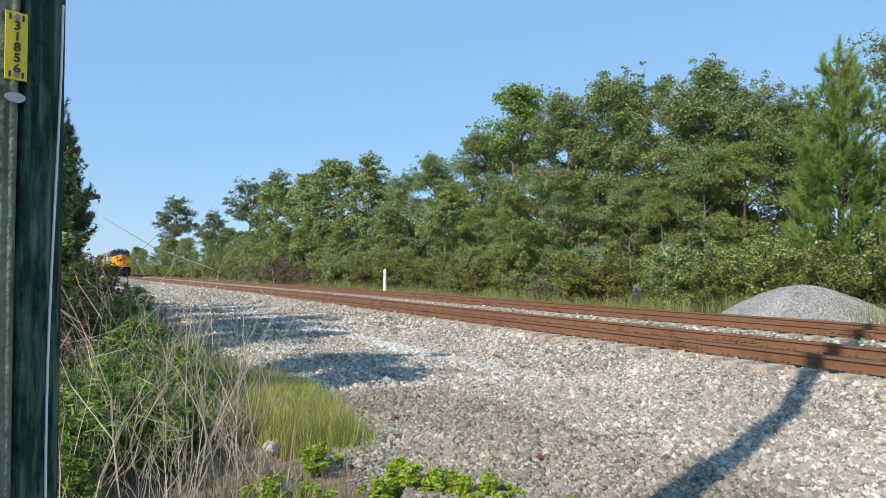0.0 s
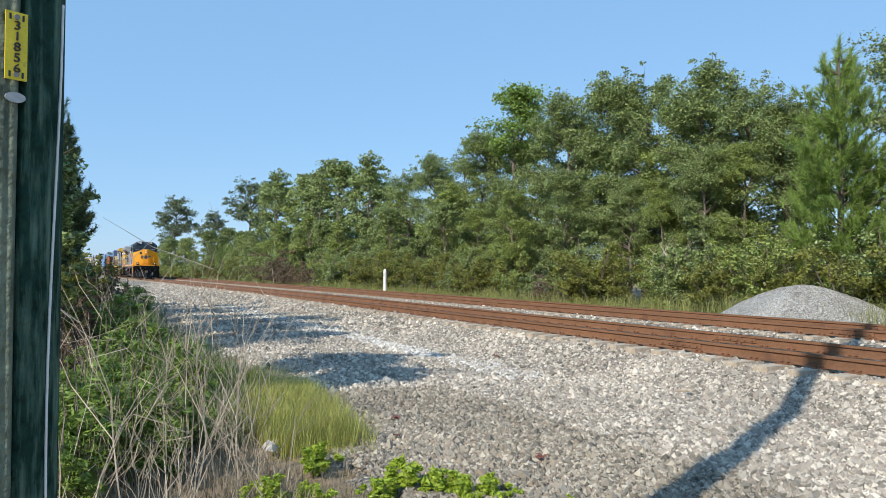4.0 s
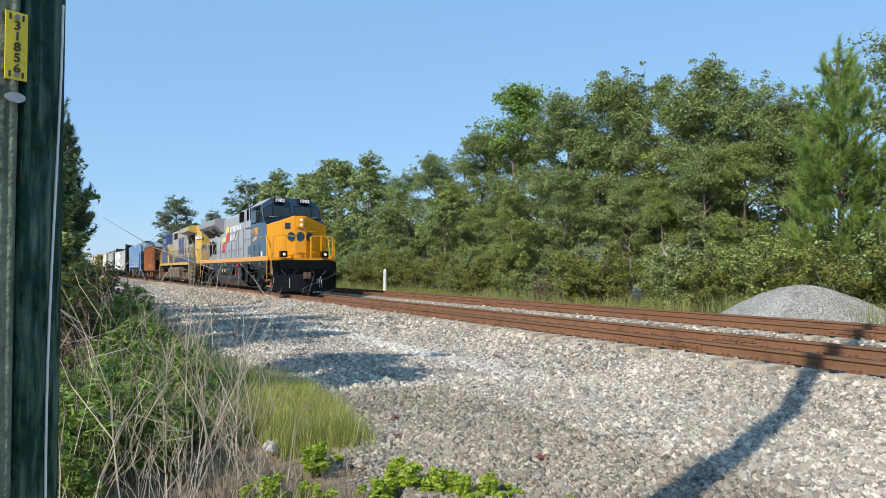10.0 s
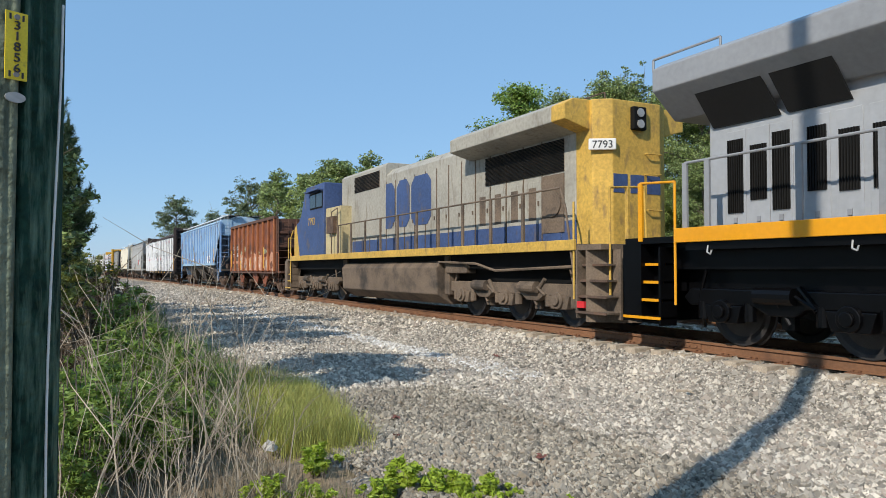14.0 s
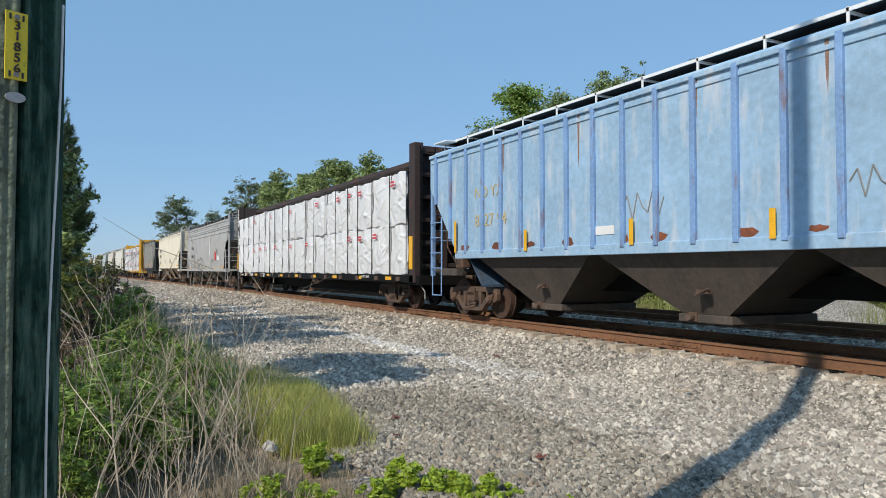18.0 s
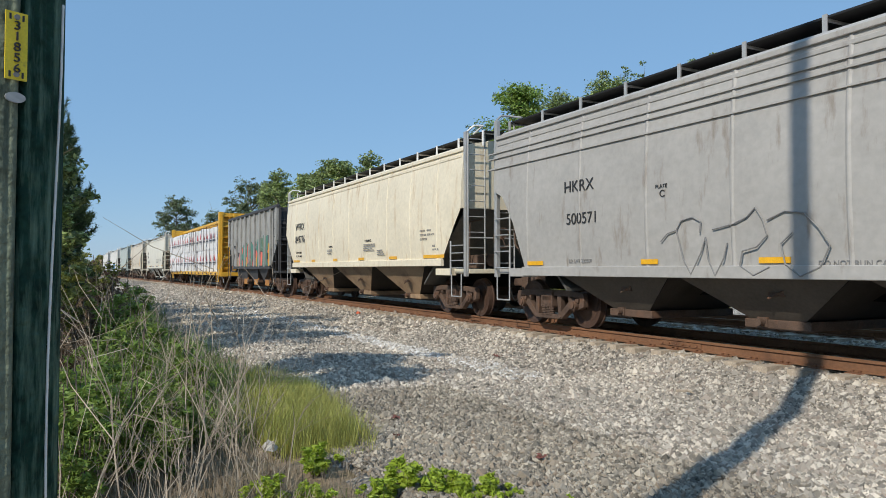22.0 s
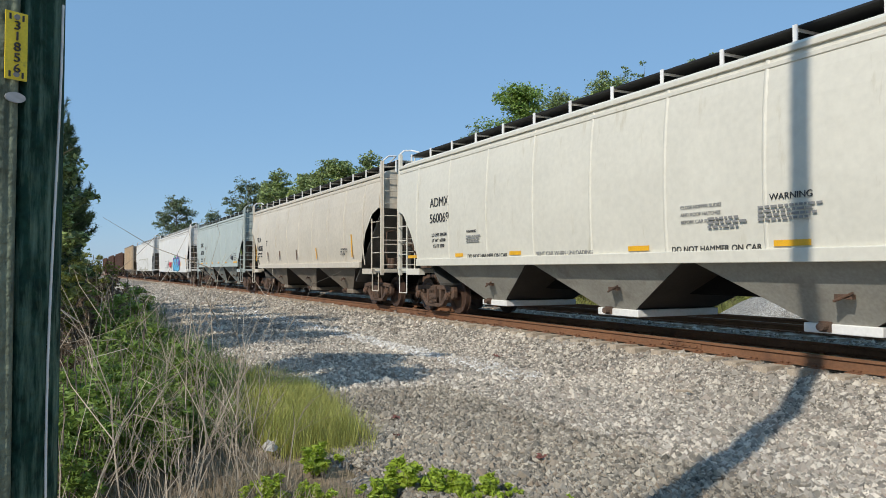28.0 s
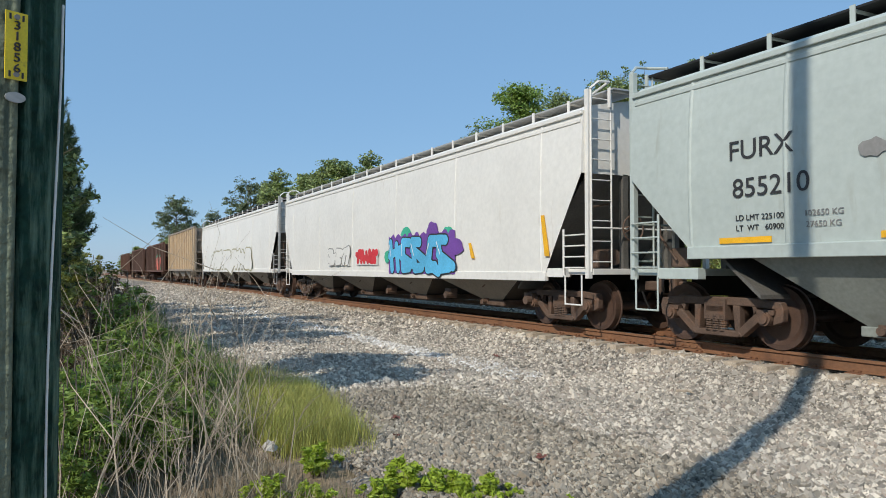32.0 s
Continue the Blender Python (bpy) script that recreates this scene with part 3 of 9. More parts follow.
def pine_tree(seed, h, w, material, label, first=0.1, size=0.30, tufts=7, per=26, name="pine_tree", brush=0.0, thin=0.06, whorl=5, step=0.055, full=0.8):
    """Straight trunk, whorls of upswept limbs and brushes of needles."""
    rng = np.random.default_rng(seed)
    t = thing(name, label, "tree", "trees along the line")
    wood = Shape().rod((0, 0, -0.2), (0, 0, h * 0.96), 0.016 * h, 8, 0.004 * h)
    vs, ds = [], []
    z = first * h
    while z < h * 0.97:
        u = (z / h - first) / (1 - first)
        reach = w * (1 - u) ** full * (0.55 + 0.45 * min(1, u * 5)) + 0.12
        for k in range(whorl if u < 0.85 else 4):
            an = rng.uniform(0, 6.283)
            ln = reach * rng.uniform(0.65, 1.1)
            tip = Vector((math.cos(an) * ln, math.sin(an) * ln, z + ln * rng.uniform(0.25, 0.6)))
            wood.rod((0, 0, z), tip, 0.0035 * h, 5, 0.0012 * h)
            for _ in range(max(3, int(tufts * ln / max(w, 0.1)) + 2)):
                s = rng.uniform(0.35, 1.05)
                c = Vector((0, 0, z)).lerp(tip, s) + Vector(rng.normal(0, 0.07 * w, 3))
                vs.append(c)
                ds.append((Vector((math.cos(an), math.sin(an), 0)) * 0.5 + Vector((0, 0, 0.9)) + Vector(rng.normal(0, 0.25, 3))).normalized())
        z += h * step * rng.uniform(0.8, 1.2)
    for i in range(4):
        vs.append(Vector((rng.normal(0, 0.05), rng.normal(0, 0.05), h * (0.94 + 0.02 * i))))
        ds.append(Vector((0, 0, 1)))
    part("trunk", wood, BARK, t)
    c = np.repeat(np.array([tuple(q) for q in vs]), per, 0)
    d = np.repeat(np.array([tuple(q) for q in ds]), per, 0)
    n = len(c)
    root = c + d * rng.uniform(-0.9, 0.5, n)[:, None] * (brush or size)
    way = d * (1.0 if brush else 0.75) + rng.normal(0, 0.55, (n, 3))
    way /= np.linalg.norm(way, axis=1)[:, None]
    wid = np.cross(way, rng.normal(size=(n, 3)))
    wid /= np.linalg.norm(wid, axis=1)[:, None]
    s = (size * rng.uniform(0.6, 1.15, n))[:, None]
    v = np.stack([root + wid * s * thin, root + way * s, root - wid * s * thin], 1).reshape(-1, 3)
    mesh_part("crown", v, (np.arange(n)[:, None] * 3 + np.arange(3)[None]).tolist(), material, t)
    return t


def shrub(seed, h, w, material, label, per=90, size=0.060, clumps=72, long=1.9, name="shrub", group="shrubs beside the line"):
    rng = np.random.default_rng(seed)
    t = thing(name, label, "shrub", group)
    wood = Shape()
    cs, rs = [], []
    for _ in range(9):
        an, ln = rng.uniform(0, 6.283), rng.uniform(0.2, 1.0)
        tip = Vector((math.cos(an) * w * ln, math.sin(an) * w * ln, h * (1.02 - 0.45 * ln) * rng.uniform(0.75, 1.1)))
        wood.rod((0, 0, -0.1), tip, 0.012 * h, 5, 0.004 * h)
        for _ in range(clumps // 9):
            k = rng.uniform(0.15, 1.05)
            cs.append(Vector((0, 0, 0.05 * h)).lerp(tip, k) + Vector(rng.normal(0, 0.10 * (h + w) / 2, 3)))
            cs[-1].z = max(0.05, cs[-1].z)
            rs.append(rng.uniform(0.08, 0.15) * (h + w) / 2)
    part("stem", wood, BARK, t)
    v, f = leaves(rng, [tuple(c) for c in cs], rs, per, size, long=long, tri=name == "shrub")
    mesh_part("crown", v, f, material, t)
    return t


def put_copies(model, spots):
    """The model stands at the first spot, copies at the others: x, y, turn, scale."""
    first = spots[0][3]
    for i, (x, y, rz, k) in enumerate(spots):
        deep = y > 15
        x, y = swing(x, y)
        y = max(y, 19.3) if deep else y
        m = pose(x, y, float(rise(y)) - 0.06, 0, 0, rz) @ Matrix.Scale(k, 4)
        if i == 0:
            model.matrix_basis = m
            model.scale = (k, k, k)
        else:
            copy_thing(model, pose(x, y, float(rise(y)) - 0.06, 0, 0, rz) @ Matrix.Scale(k / first, 4))


OAK = "leafy green broadleaf tree with a ragged crown in the roadside wood"
rnd = random.Random(11)
kinds = [broad_tree(1, 12, 3.3, LEAF_A, OAK), broad_tree(2, 12, 2.7, LEAF_B, OAK), broad_tree(3, 12, 3.7, LEAF_A, OAK, low=0.2),
         broad_tree(4, 12, 2.3, LEAF_A, OAK, low=0.10, lean=0.08, wispy=16), broad_tree(5, 12, 3.0, LEAF_B, OAK, low=0.15)]
FARTREE = "leafy green broadleaf tree deep in the wood"
kinds += [broad_tree(6, 12, 3.7, LEAF_A, FARTREE, per=44, size=0.135, clumps=240), broad_tree(7, 12, 3.3, LEAF_B, FARTREE, per=44, size=0.135, clumps=240), broad_tree(8, 12, 3.4, LEAF_A, FARTREE, per=44, size=0.135, clumps=240)]
spots = [[] for _ in kinds]
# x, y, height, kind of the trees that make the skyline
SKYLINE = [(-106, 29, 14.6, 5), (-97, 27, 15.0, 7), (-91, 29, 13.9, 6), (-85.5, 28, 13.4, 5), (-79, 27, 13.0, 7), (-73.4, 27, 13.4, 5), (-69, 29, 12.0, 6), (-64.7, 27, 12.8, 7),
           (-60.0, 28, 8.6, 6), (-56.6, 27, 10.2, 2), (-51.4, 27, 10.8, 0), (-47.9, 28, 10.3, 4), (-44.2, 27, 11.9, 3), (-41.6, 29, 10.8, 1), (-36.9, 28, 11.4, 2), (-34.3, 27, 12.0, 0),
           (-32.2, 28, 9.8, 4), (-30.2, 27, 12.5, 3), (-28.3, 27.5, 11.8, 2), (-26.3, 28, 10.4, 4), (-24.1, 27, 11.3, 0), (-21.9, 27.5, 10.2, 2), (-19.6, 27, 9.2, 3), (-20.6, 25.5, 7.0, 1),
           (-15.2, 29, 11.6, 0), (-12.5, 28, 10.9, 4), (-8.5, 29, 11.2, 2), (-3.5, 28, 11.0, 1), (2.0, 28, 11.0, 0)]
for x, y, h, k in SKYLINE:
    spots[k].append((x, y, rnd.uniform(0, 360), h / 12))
for i in range(30):
    x = 4 - i * 5.4
    spots[5 + i % 3].append((x + rnd.uniform(-1, 1), rnd.uniform(33, 40), rnd.uniform(0, 360), rnd.uniform(0.62, 0.8)))
for i in range(30):
    spots[5 + i % 3].append((2 - i * 4.1 + rnd.uniform(-1, 1), rnd.uniform(29, 32), rnd.uniform(0, 360), rnd.uniform(0.50, 0.66)))
for i in range(44):
    x = 3 - i * 3.1
    if -19.5 < x < -12.5:
        continue
    spots[(i + 2) % 5 if -42 < x < -8 else 5 + i % 3].append((x + rnd.uniform(-1, 1), rnd.uniform(23.0, 25.4), rnd.uniform(0, 360), rnd.uniform(0.40, 0.64)))
for i in range(26):
    spots[5 + i % 2].append((-116 - i * 9 + rnd.uniform(-3, 3), rnd.uniform(20, 30), rnd.uniform(0, 360), rnd.uniform(0.5, 0.8)))
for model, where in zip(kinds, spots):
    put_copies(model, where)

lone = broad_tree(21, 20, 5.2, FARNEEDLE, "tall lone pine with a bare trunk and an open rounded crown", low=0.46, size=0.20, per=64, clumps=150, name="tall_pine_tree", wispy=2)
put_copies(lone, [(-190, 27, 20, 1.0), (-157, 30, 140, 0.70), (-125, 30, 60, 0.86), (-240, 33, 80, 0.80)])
crown_pine = broad_tree(22, 14, 2.0, NEEDLE, "tall pine with a clumped bright green crown over the wood", low=0.64, size=0.10, per=80, clumps=150, name="tall_pine_tree", wispy=3, limbs=14)
put_copies(crown_pine, [(-39.9, 27, 10, 1.0)])
pine = pine_tree(31, 10, 2.3, NEEDLE, "young yellow-green pine with upright brushes of needles", first=0.05, tufts=17, per=84, size=0.26, brush=0.32, thin=0.040, whorl=6, step=0.055, full=0.70)
put_copies(pine, [(-15.75, 24.5, 0, 0.985), (-12.9, 24.0, 90, 0.62)])
far_pine = pine_tree(32, 10, 2.3, NEEDLE, "young yellow-green pine with upright brushes of needles", first=0.06, tufts=7, per=22, size=0.34)
put_copies(far_pine, [(-58, 21.4, 60, 0.28), (-100, 21, 30, 0.5), (-110, 22, 30, 0.55), (-120, 20.5, 70, 0.5), (-132, 21, 100, 0.5)])

brush = [shrub(41, 2.8, 1.5, LEAF_C, "dense olive-green shrub at the foot of the wood"), shrub(42, 2.6, 1.4, LEAF_B, "bright green shrub at the foot of the wood"),
         shrub(43, 2.9, 1.3, LEAF_A, "dark green shrub at the foot of the wood"), shrub(44, 2.3, 1.4, DRYLEAF, "brown half-dead shrub at the foot of the wood", per=50)]
spots = [[] for _ in brush]
# x, height and kind of the shrubs along the foot of the wood
for x, hgt, k in ((-82, 3.6, 3), (-78.5, 3.2, 2), (-75, 3.8, 3), (-71.5, 2.9, 3), (-68, 2.6, 3), (-64.5, 2.6, 3), (-60.5, 2.4, 1), (-57, 2.6, 2), (-53.5, 2.6, 0), (-50.2, 3.0, 0), (-46.4, 2.8, 0), (-42.6, 2.7, 0), (-39.7, 2.6, 0),
                  (-37.4, 1.8, 2), (-35.2, 2.3, 0), (-33.8, 2.3, 0), (-31.6, 1.6, 1), (-30.0, 1.4, 2), (-27.9, 1.5, 3), (-25.9, 2.4, 0), (-24.4, 2.7, 0), (-23.2, 2.1, 0), (-20.9, 2.1, 1), (-19.7, 2.4, 2),
                  (-17.9, 2.3, 0), (-16.6, 2.5, 1), (-15.6, 2.2, 0), (-13.2, 2.3, 0), (-12.2, 2.5, 2), (-10.8, 2.7, 0), (-9.3, 2.5, 1), (-7.5, 2.6, 0), (-5.5, 2.6, 2), (-86, 3.2, 1), (-90, 3.4, 2), (-94, 3.2, 0), (-98, 3.4, 1), (-103, 3.3, 2), (-108, 3.3, 0)):
    spots[k].append((x, 20.9 + rnd.uniform(-0.4, 0.5), rnd.uniform(0, 360), hgt / 2.2))
for i in range(36):
    spots[(2, 1, 2)[i % 3]].append((-7 - i * 2.7 + rnd.uniform(-0.6, 0.6), rnd.uniform(22.3, 24.5), rnd.uniform(0, 360), rnd.uniform(0.95, 1.35)))
for i in range(34):
    spots[rnd.randrange(3)].append((-116 - i * 5, rnd.uniform(18.5, 21), rnd.uniform(0, 360), rnd.uniform(1.0, 1.5)))
for model, where in zip(brush, spots):
    put_copies(model, where)


def grass_patch(name, seed, zones, material, label, spread=1.0):
    """Bent blades, joined: zones of x0, x1, y0, y1, number, height."""
    rng = np.random.default_rng(seed)
    vs = []
    for x0, x1, y0, y1, n, h in zones:
        p = np.stack([x0 + (x1 - x0) * rng.beta(spread, spread, n), y0 + (y1 - y0) * rng.beta(spread, spread, n)], -1)
        if y1 < 10:
            p = np.stack(swing(p[:, 0], p[:, 1]), -1)
        z = rise(p[:, 1]) - 0.06
        an = rng.uniform(0, 6.283, n)
        hh = h * rng.uniform(0.45, 1.15, n)
        bend = hh * rng.uniform(0.1, 0.7, n)
        d = np.stack([np.cos(an), np.sin(an)], -1)
        s = np.stack([-d[:, 1], d[:, 0]], -1) * (0.0016 + 0.0045 * h)
        def at(k, w):
            q = p + d * (bend * k ** 2)[:, None] if np.ndim(k) else p + d * (bend * k * k)[:, None]
            zz = z + hh * k * (1 - 0.15 * k)
            return np.concatenate([q + s * w, zz[:, None]], 1), np.concatenate([q - s * w, zz[:, None]], 1)
        a0, b0 = at(0.0, 1)
        a1, b1 = at(0.55, 0.8)
        a2, _ = at(1.0, 0.0)
        vs.append(np.stack([a0, b0, b1, a1, a2], 1).reshape(-1, 3))
    v = np.concatenate(vs)
    n = len(v) // 5
    k = np.arange(n)[:, None] * 5
    f = (k + np.array([0, 1, 2, 3])).tolist() + (k + np.array([3, 2, 4])).tolist()
    return tagged(mesh_part(name, v, f, material, None), label, "grass", "", "stuff")


TUFTS = [(-9 - 1.7 * i + rnd.uniform(-0.6, 0.6), rnd.uniform(0.35, 1.0), rnd.uniform(0.7, 1.3)) for i in range(34)]
grass_patch("tall_grass", 51, [(-60, -6, 17.9, 19.9, 6000, 0.55), (-120, -60, 17.9, 20, 3000, 0.8), (-6, 2, 18, 20, 900, 0.7)] + [(x - w, x + w, 18.4, 20.1, int(520 * w), hgt) for x, w, hgt in TUFTS], GRASS, "tall yellow-green grass between far track and wood")
grass_patch("yellow_grass", 52, [(-8.2, -6.1, 1.7, 2.75, 8500, 0.36), (-9.6, -7.4, 1.8, 3.0, 6000, 0.38), (-6.9, -5.8, 1.9, 2.6, 700, 0.2), (-12, -8.5, 2.2, 3.2, 1200, 0.32)], GRASS_Y, "soft yellow-green grass tuft at the edge of the gravel", spread=2.2)
grass_patch("green_grass", 53, [(-24, -9, 0.6, 2.3, 7000, 0.75), (-13, -6.8, 0.5, 1.7, 3000, 0.6), (-40, -24, 0.2, 3.2, 4000, 0.8), (-5.2, -3.6, 1.6, 3.0, 700, 0.12)], BANKGRASS, "rank green grass and weeds on the bank")
grass_patch("dry_grass", 54, [(-7.4, -4.4, 0.0, 1.6, 2200, 0.26), (-10, -7, 0.6, 2.0, 1500, 0.42), (-6, -4.2, 1.5, 2.2, 700, 0.15), (-4.6, -3.6, 2.2, 3.4, 500, 0.08)], DEADGRASS, "grey-brown dead grass under the weeds")


def dry_stalks(seed, spots, label):
    """Bare branching stalks, each a tapering bent stem with twigs."""
    rng = np.random.default_rng(seed)
    for x, y, n, h, w in spots:
        n = max(3, int(n * 0.6))
        x, y = swing(x, y)
        t = thing("dry_weed", label, "dead weed", "dead weeds on the bank", at=(x, y, float(rise(y)) - 0.06))
        for _ in range(n):
            sh = Shape()
            an = rng.uniform(0, 6.283)
            lean = rng.uniform(0.02, 0.72) ** 1.6
            p = Vector((rng.normal(0, w), rng.normal(0, w), 0))
            d = Vector((math.cos(an) * lean, math.sin(an) * lean, 1)).normalized()
            k = 8
            hh = h * rng.uniform(0.45, 1.2)
            r = 0.0060 * rng.uniform(0.35, 1.3)
            for i in range(k):
                q = p + d * hh / k
                sh.rod(p, q, r * (1 - i / (k + 1)), 4, r * (1 - (i + 1) / (k + 1)))
                if i > 1 and rng.uniform() < 0.75:
                    e = (d + Vector(rng.normal(0, 0.42, 3))).normalized()
                    m = q + e * hh * rng.uniform(0.1, 0.22)
                    sh.rod(q, m, r * 0.5, 3, r * 0.35)
                    e2 = (e + Vector(rng.normal(0, 0.35, 3)) + Vector((0, 0, 0.25))).normalized()
                    sh.rod(m, m + e2 * hh * rng.uniform(0.08, 0.2), r * 0.35, 3, r * 0.15)
                p = q
                d = (d + Vector(rng.normal(0, 0.12, 3)) + Vector((math.cos(an), math.sin(an), -0.2)) * 0.05).normalized()
            part("stalk", sh, DEADWOOD, t)


rnd = random.Random(77)
dry_stalks(61, [(-4.6, 0.22, 4, 1.7, 0.08), (-4.75, 0.6, 9, 1.1, 0.16), (-5.2, 1.0, 9, 1.6, 0.2), (-6.1, 0.25, 5, 1.9, 0.15), (-7.1, 0.3, 4, 1.7, 0.2), (-5.5, 0.45, 14, 0.7, 0.3), (-5.0, 0.9, 14, 0.6, 0.3), (-6.3, 1.2, 14, 0.75, 0.3),
                (-5.0, 0.35, 5, 1.5, 0.14), (-5.3, 0.75, 10, 1.2, 0.16), (-5.9, 1.0, 12, 1.5, 0.16), (-6.4, 0.6, 10, 1.6, 0.18), (-6.9, 1.35, 10, 1.5, 0.18), (-5.6, 1.25, 12, 0.9, 0.22), (-4.9, 1.2, 10, 0.6, 0.2), (-6.0, 0.75, 12, 1.1, 0.2),
                (-7.8, 1.1, 10, 1.6, 0.2), (-8.8, 1.7, 8, 1.5, 0.2), (-10, 1.5, 8, 1.6, 0.22), (-5.55, 1.6, 7, 0.8, 0.12), (-11.5, 2.1, 6, 1.4, 0.25),
                (-14, 1.4, 7, 1.6, 0.3), (-17, 1.9, 7, 1.6, 0.3), (-5.0, 0.05, 3, 1.6, 0.12), (-4.3, 0.35, 8, 0.7, 0.2), (-7.4, 1.75, 6, 1.3, 0.2), (-6.7, 1.6, 6, 1.35, 0.2), (-5.9, 1.45, 5, 1.4, 0.15)], "tangle of bare pale dead weed stalks")

WEED = "leafy green weed growing on the bank"
weed = shrub(71, 0.95, 0.30, LEAF_D, WEED, per=30, size=0.042, clumps=54, long=4.2, name="weed", group="weeds on the bank")
put_copies(weed, [(-5.65, 0.22, 15, 0.95), (-5.35, 0.06, 140, 0.8), (-6.2, 0.52, 220, 1.0), (-6.0, 0.85, 300, 0.7), (-6.7, 0.72, 170, 0.95), (-7.6, 0.35, 60, 1.05), (-6.5, 0.30, 0, 1.0), (-7.3, 0.75, 40, 0.95), (-8.2, 0.45, 80, 1.05), (-9.2, 0.95, 120, 1.1), (-10.4, 0.7, 10, 1.15), (-12, 1.2, 200, 1.25), (-7.0, 0.15, 250, 1.1),
                  (-14, 1.0, 70, 1.6), (-8.6, 1.35, 130, 1.1), (-5.9, 0.12, 300, 1.1), (-16.5, 1.5, 20, 1.7), (-6.9, 1.1, 90, 0.8)])
low = shrub(72, 0.30, 0.26, LEAF_E, "low bright green broadleaf plant at the edge of the gravel", per=40, size=0.030, clumps=45, long=2.6, name="low_weed", group="low weeds")
put_copies(low, [(-5.72, 1.93, 0, 0.95), (-4.82, 2.30, 70, 1.05), (-4.68, 2.52, 130, 0.85), (-5.10, 1.36, 200, 0.9), (-4.42, 2.78, 20, 0.75), (-4.05, 3.2, 50, 0.35), (-4.95, 1.62, 99, 0.7), (-4.72, 2.05, 160, 0.8), (-4.5, 2.62, 10, 0.7), (-4.32, 2.95, 75, 0.4)])

BANK = "dense dark green tree on the bank beside the track"
bank_pine = pine_tree(81, 6.4, 1.5, NEEDLE_D, "dark young pine on the bank beside the track", first=0.05, tufts=13, per=90, size=0.17, brush=0.22, thin=0.05, whorl=6)
put_copies(bank_pine, [(-22.5, -0.05, 0, 1.0), (-27, -0.6, 70, 1.15)])
slim_pine = pine_tree(85, 8.4, 0.8, NEEDLE_D, "slim dark pine on the bank", first=0.10, tufts=13, per=90, size=0.20, brush=0.26, thin=0.045, whorl=6)
put_copies(slim_pine, [(-30, 0.5, 30, 0.87)])
# Out of view; placed and sized so their crown shadows fall on the ballast.
tall_tree = broad_tree(86, 7.0, 0.6, LEAF_A, "slender tree with a high rounded crown on the bank", low=0.74, size=0.07, per=60, clumps=120, limbs=15)
put_copies(tall_tree, [(-8.5, -2.6, 0, 1.0), (-6.8, -3.2, 80, 1.0), (-12.6, -4.8, 220, 1.3), (-15.4, -4.1, 300, 1.3), (-18.4, -3.1, 300, 1.3)])
bank_tree = broad_tree(82, 5.2, 1.7, LEAF_A, BANK, low=0.1, size=0.07, per=70, clumps=180)
put_copies(bank_tree, [(-19.0, -0.75, 0, 1.0), (-16, -1.9, 100, 0.6), (-25, -1.5, 120, 1.25), (-32, -0.8, 20, 1.0), (-13, -3.6, 20, 1.2)])
bank_shrub = shrub(83, 2.0, 1.0, LEAF_C, "tangled green shrub on the bank", per=60, size=0.06, clumps=72, group="shrubs on the bank")
put_copies(bank_shrub, [(-19.5, 0.55, 0, 1.0), (-16.5, 0.05, 50, 1.0), (-23.5, 0.9, 100, 1.1), (-14, -0.2, 150, 0.9), (-28, 1.0, 90, 1.2), (-36, 1.4, 10, 1.3), (-44, 1.6, 70, 1.4)])
dead_shrub = shrub(84, 1.5, 0.7, DRYLEAF, "brown dead shrub on the bank", per=30, size=0.05, clumps=54, group="shrubs on the bank")
put_copies(dead_shrub, [(-13.2, 0.22, 20, 0.75), (-14.6, 0.55, 200, 0.8), (-11.6, 0.12, 110, 0.62), (-18.3, 1.05, 0, 1.0), (-21, 1.4, 80, 1.1), (-16, 0.9, 160, 0.85), (-25.5, 1.7, 30, 1.1)])

rngb = np.random.default_rng(93)
snag = thing("dead_branch", "tangle of bare pale broken branches in the wood", "branch", at=(*swing(-21.3, 21.9), float(rise(21.9))))
for i in range(16):
    a0 = Vector((rngb.normal(0, 0.55), rngb.normal(0, 0.3), rngb.uniform(0.6, 2.0)))
    d = Vector((rngb.normal(0, 0.8), rngb.normal(0, 0.3) - 0.2, rngb.uniform(0.1, 0.9))).normalized()
    m = a0 + d * rngb.uniform(0.5, 0.9)
    d2 = (d + Vector(rngb.normal(0, 0.35, 3))).normalized()
    part("limb", Shape().rod(a0, m, 0.028, 6, 0.020).rod(m, m + d2 * rngb.uniform(0.4, 0.8), 0.020, 6, 0.006).rod(m, m + (d + Vector(rngb.normal(0, 0.6, 3))).normalized() * 0.45, 0.012, 5, 0.004), DEADWOOD, snag)
part("stem", Shape().rod((0, 0, -0.1), (0.15, 0, 1.9), 0.07, 8, 0.04), DEADWOOD, snag)

# ---- small things on the ground ----
rock = Shape()
rngr = random.Random(4)
rock.put([(math.cos(i * 0.785) * rngr.uniform(0.08, 0.13), math.sin(i * 0.785) * rngr.uniform(0.05, 0.08), rngr.uniform(0, 0.03)) for i in range(8)] +
         [(math.cos(i * 0.785) * rngr.uniform(0.04, 0.07), math.sin(i * 0.785) * rngr.uniform(0.03, 0.05), rngr.uniform(0.06, 0.09)) for i in range(8)],
         [tuple(range(7, -1, -1)), tuple(range(8, 16))] + [(i, (i + 1) % 8, (i + 1) % 8 + 8, i + 8) for i in range(8)])
o = part("white_rock", rock, PALESTONE)
o.location = (*swing(-6.40, 1.72), -0.455)
o.scale = (1.1, 1.0, 0.95)
tagged(o, "pale lump of white stone in the dry grass", "rock")
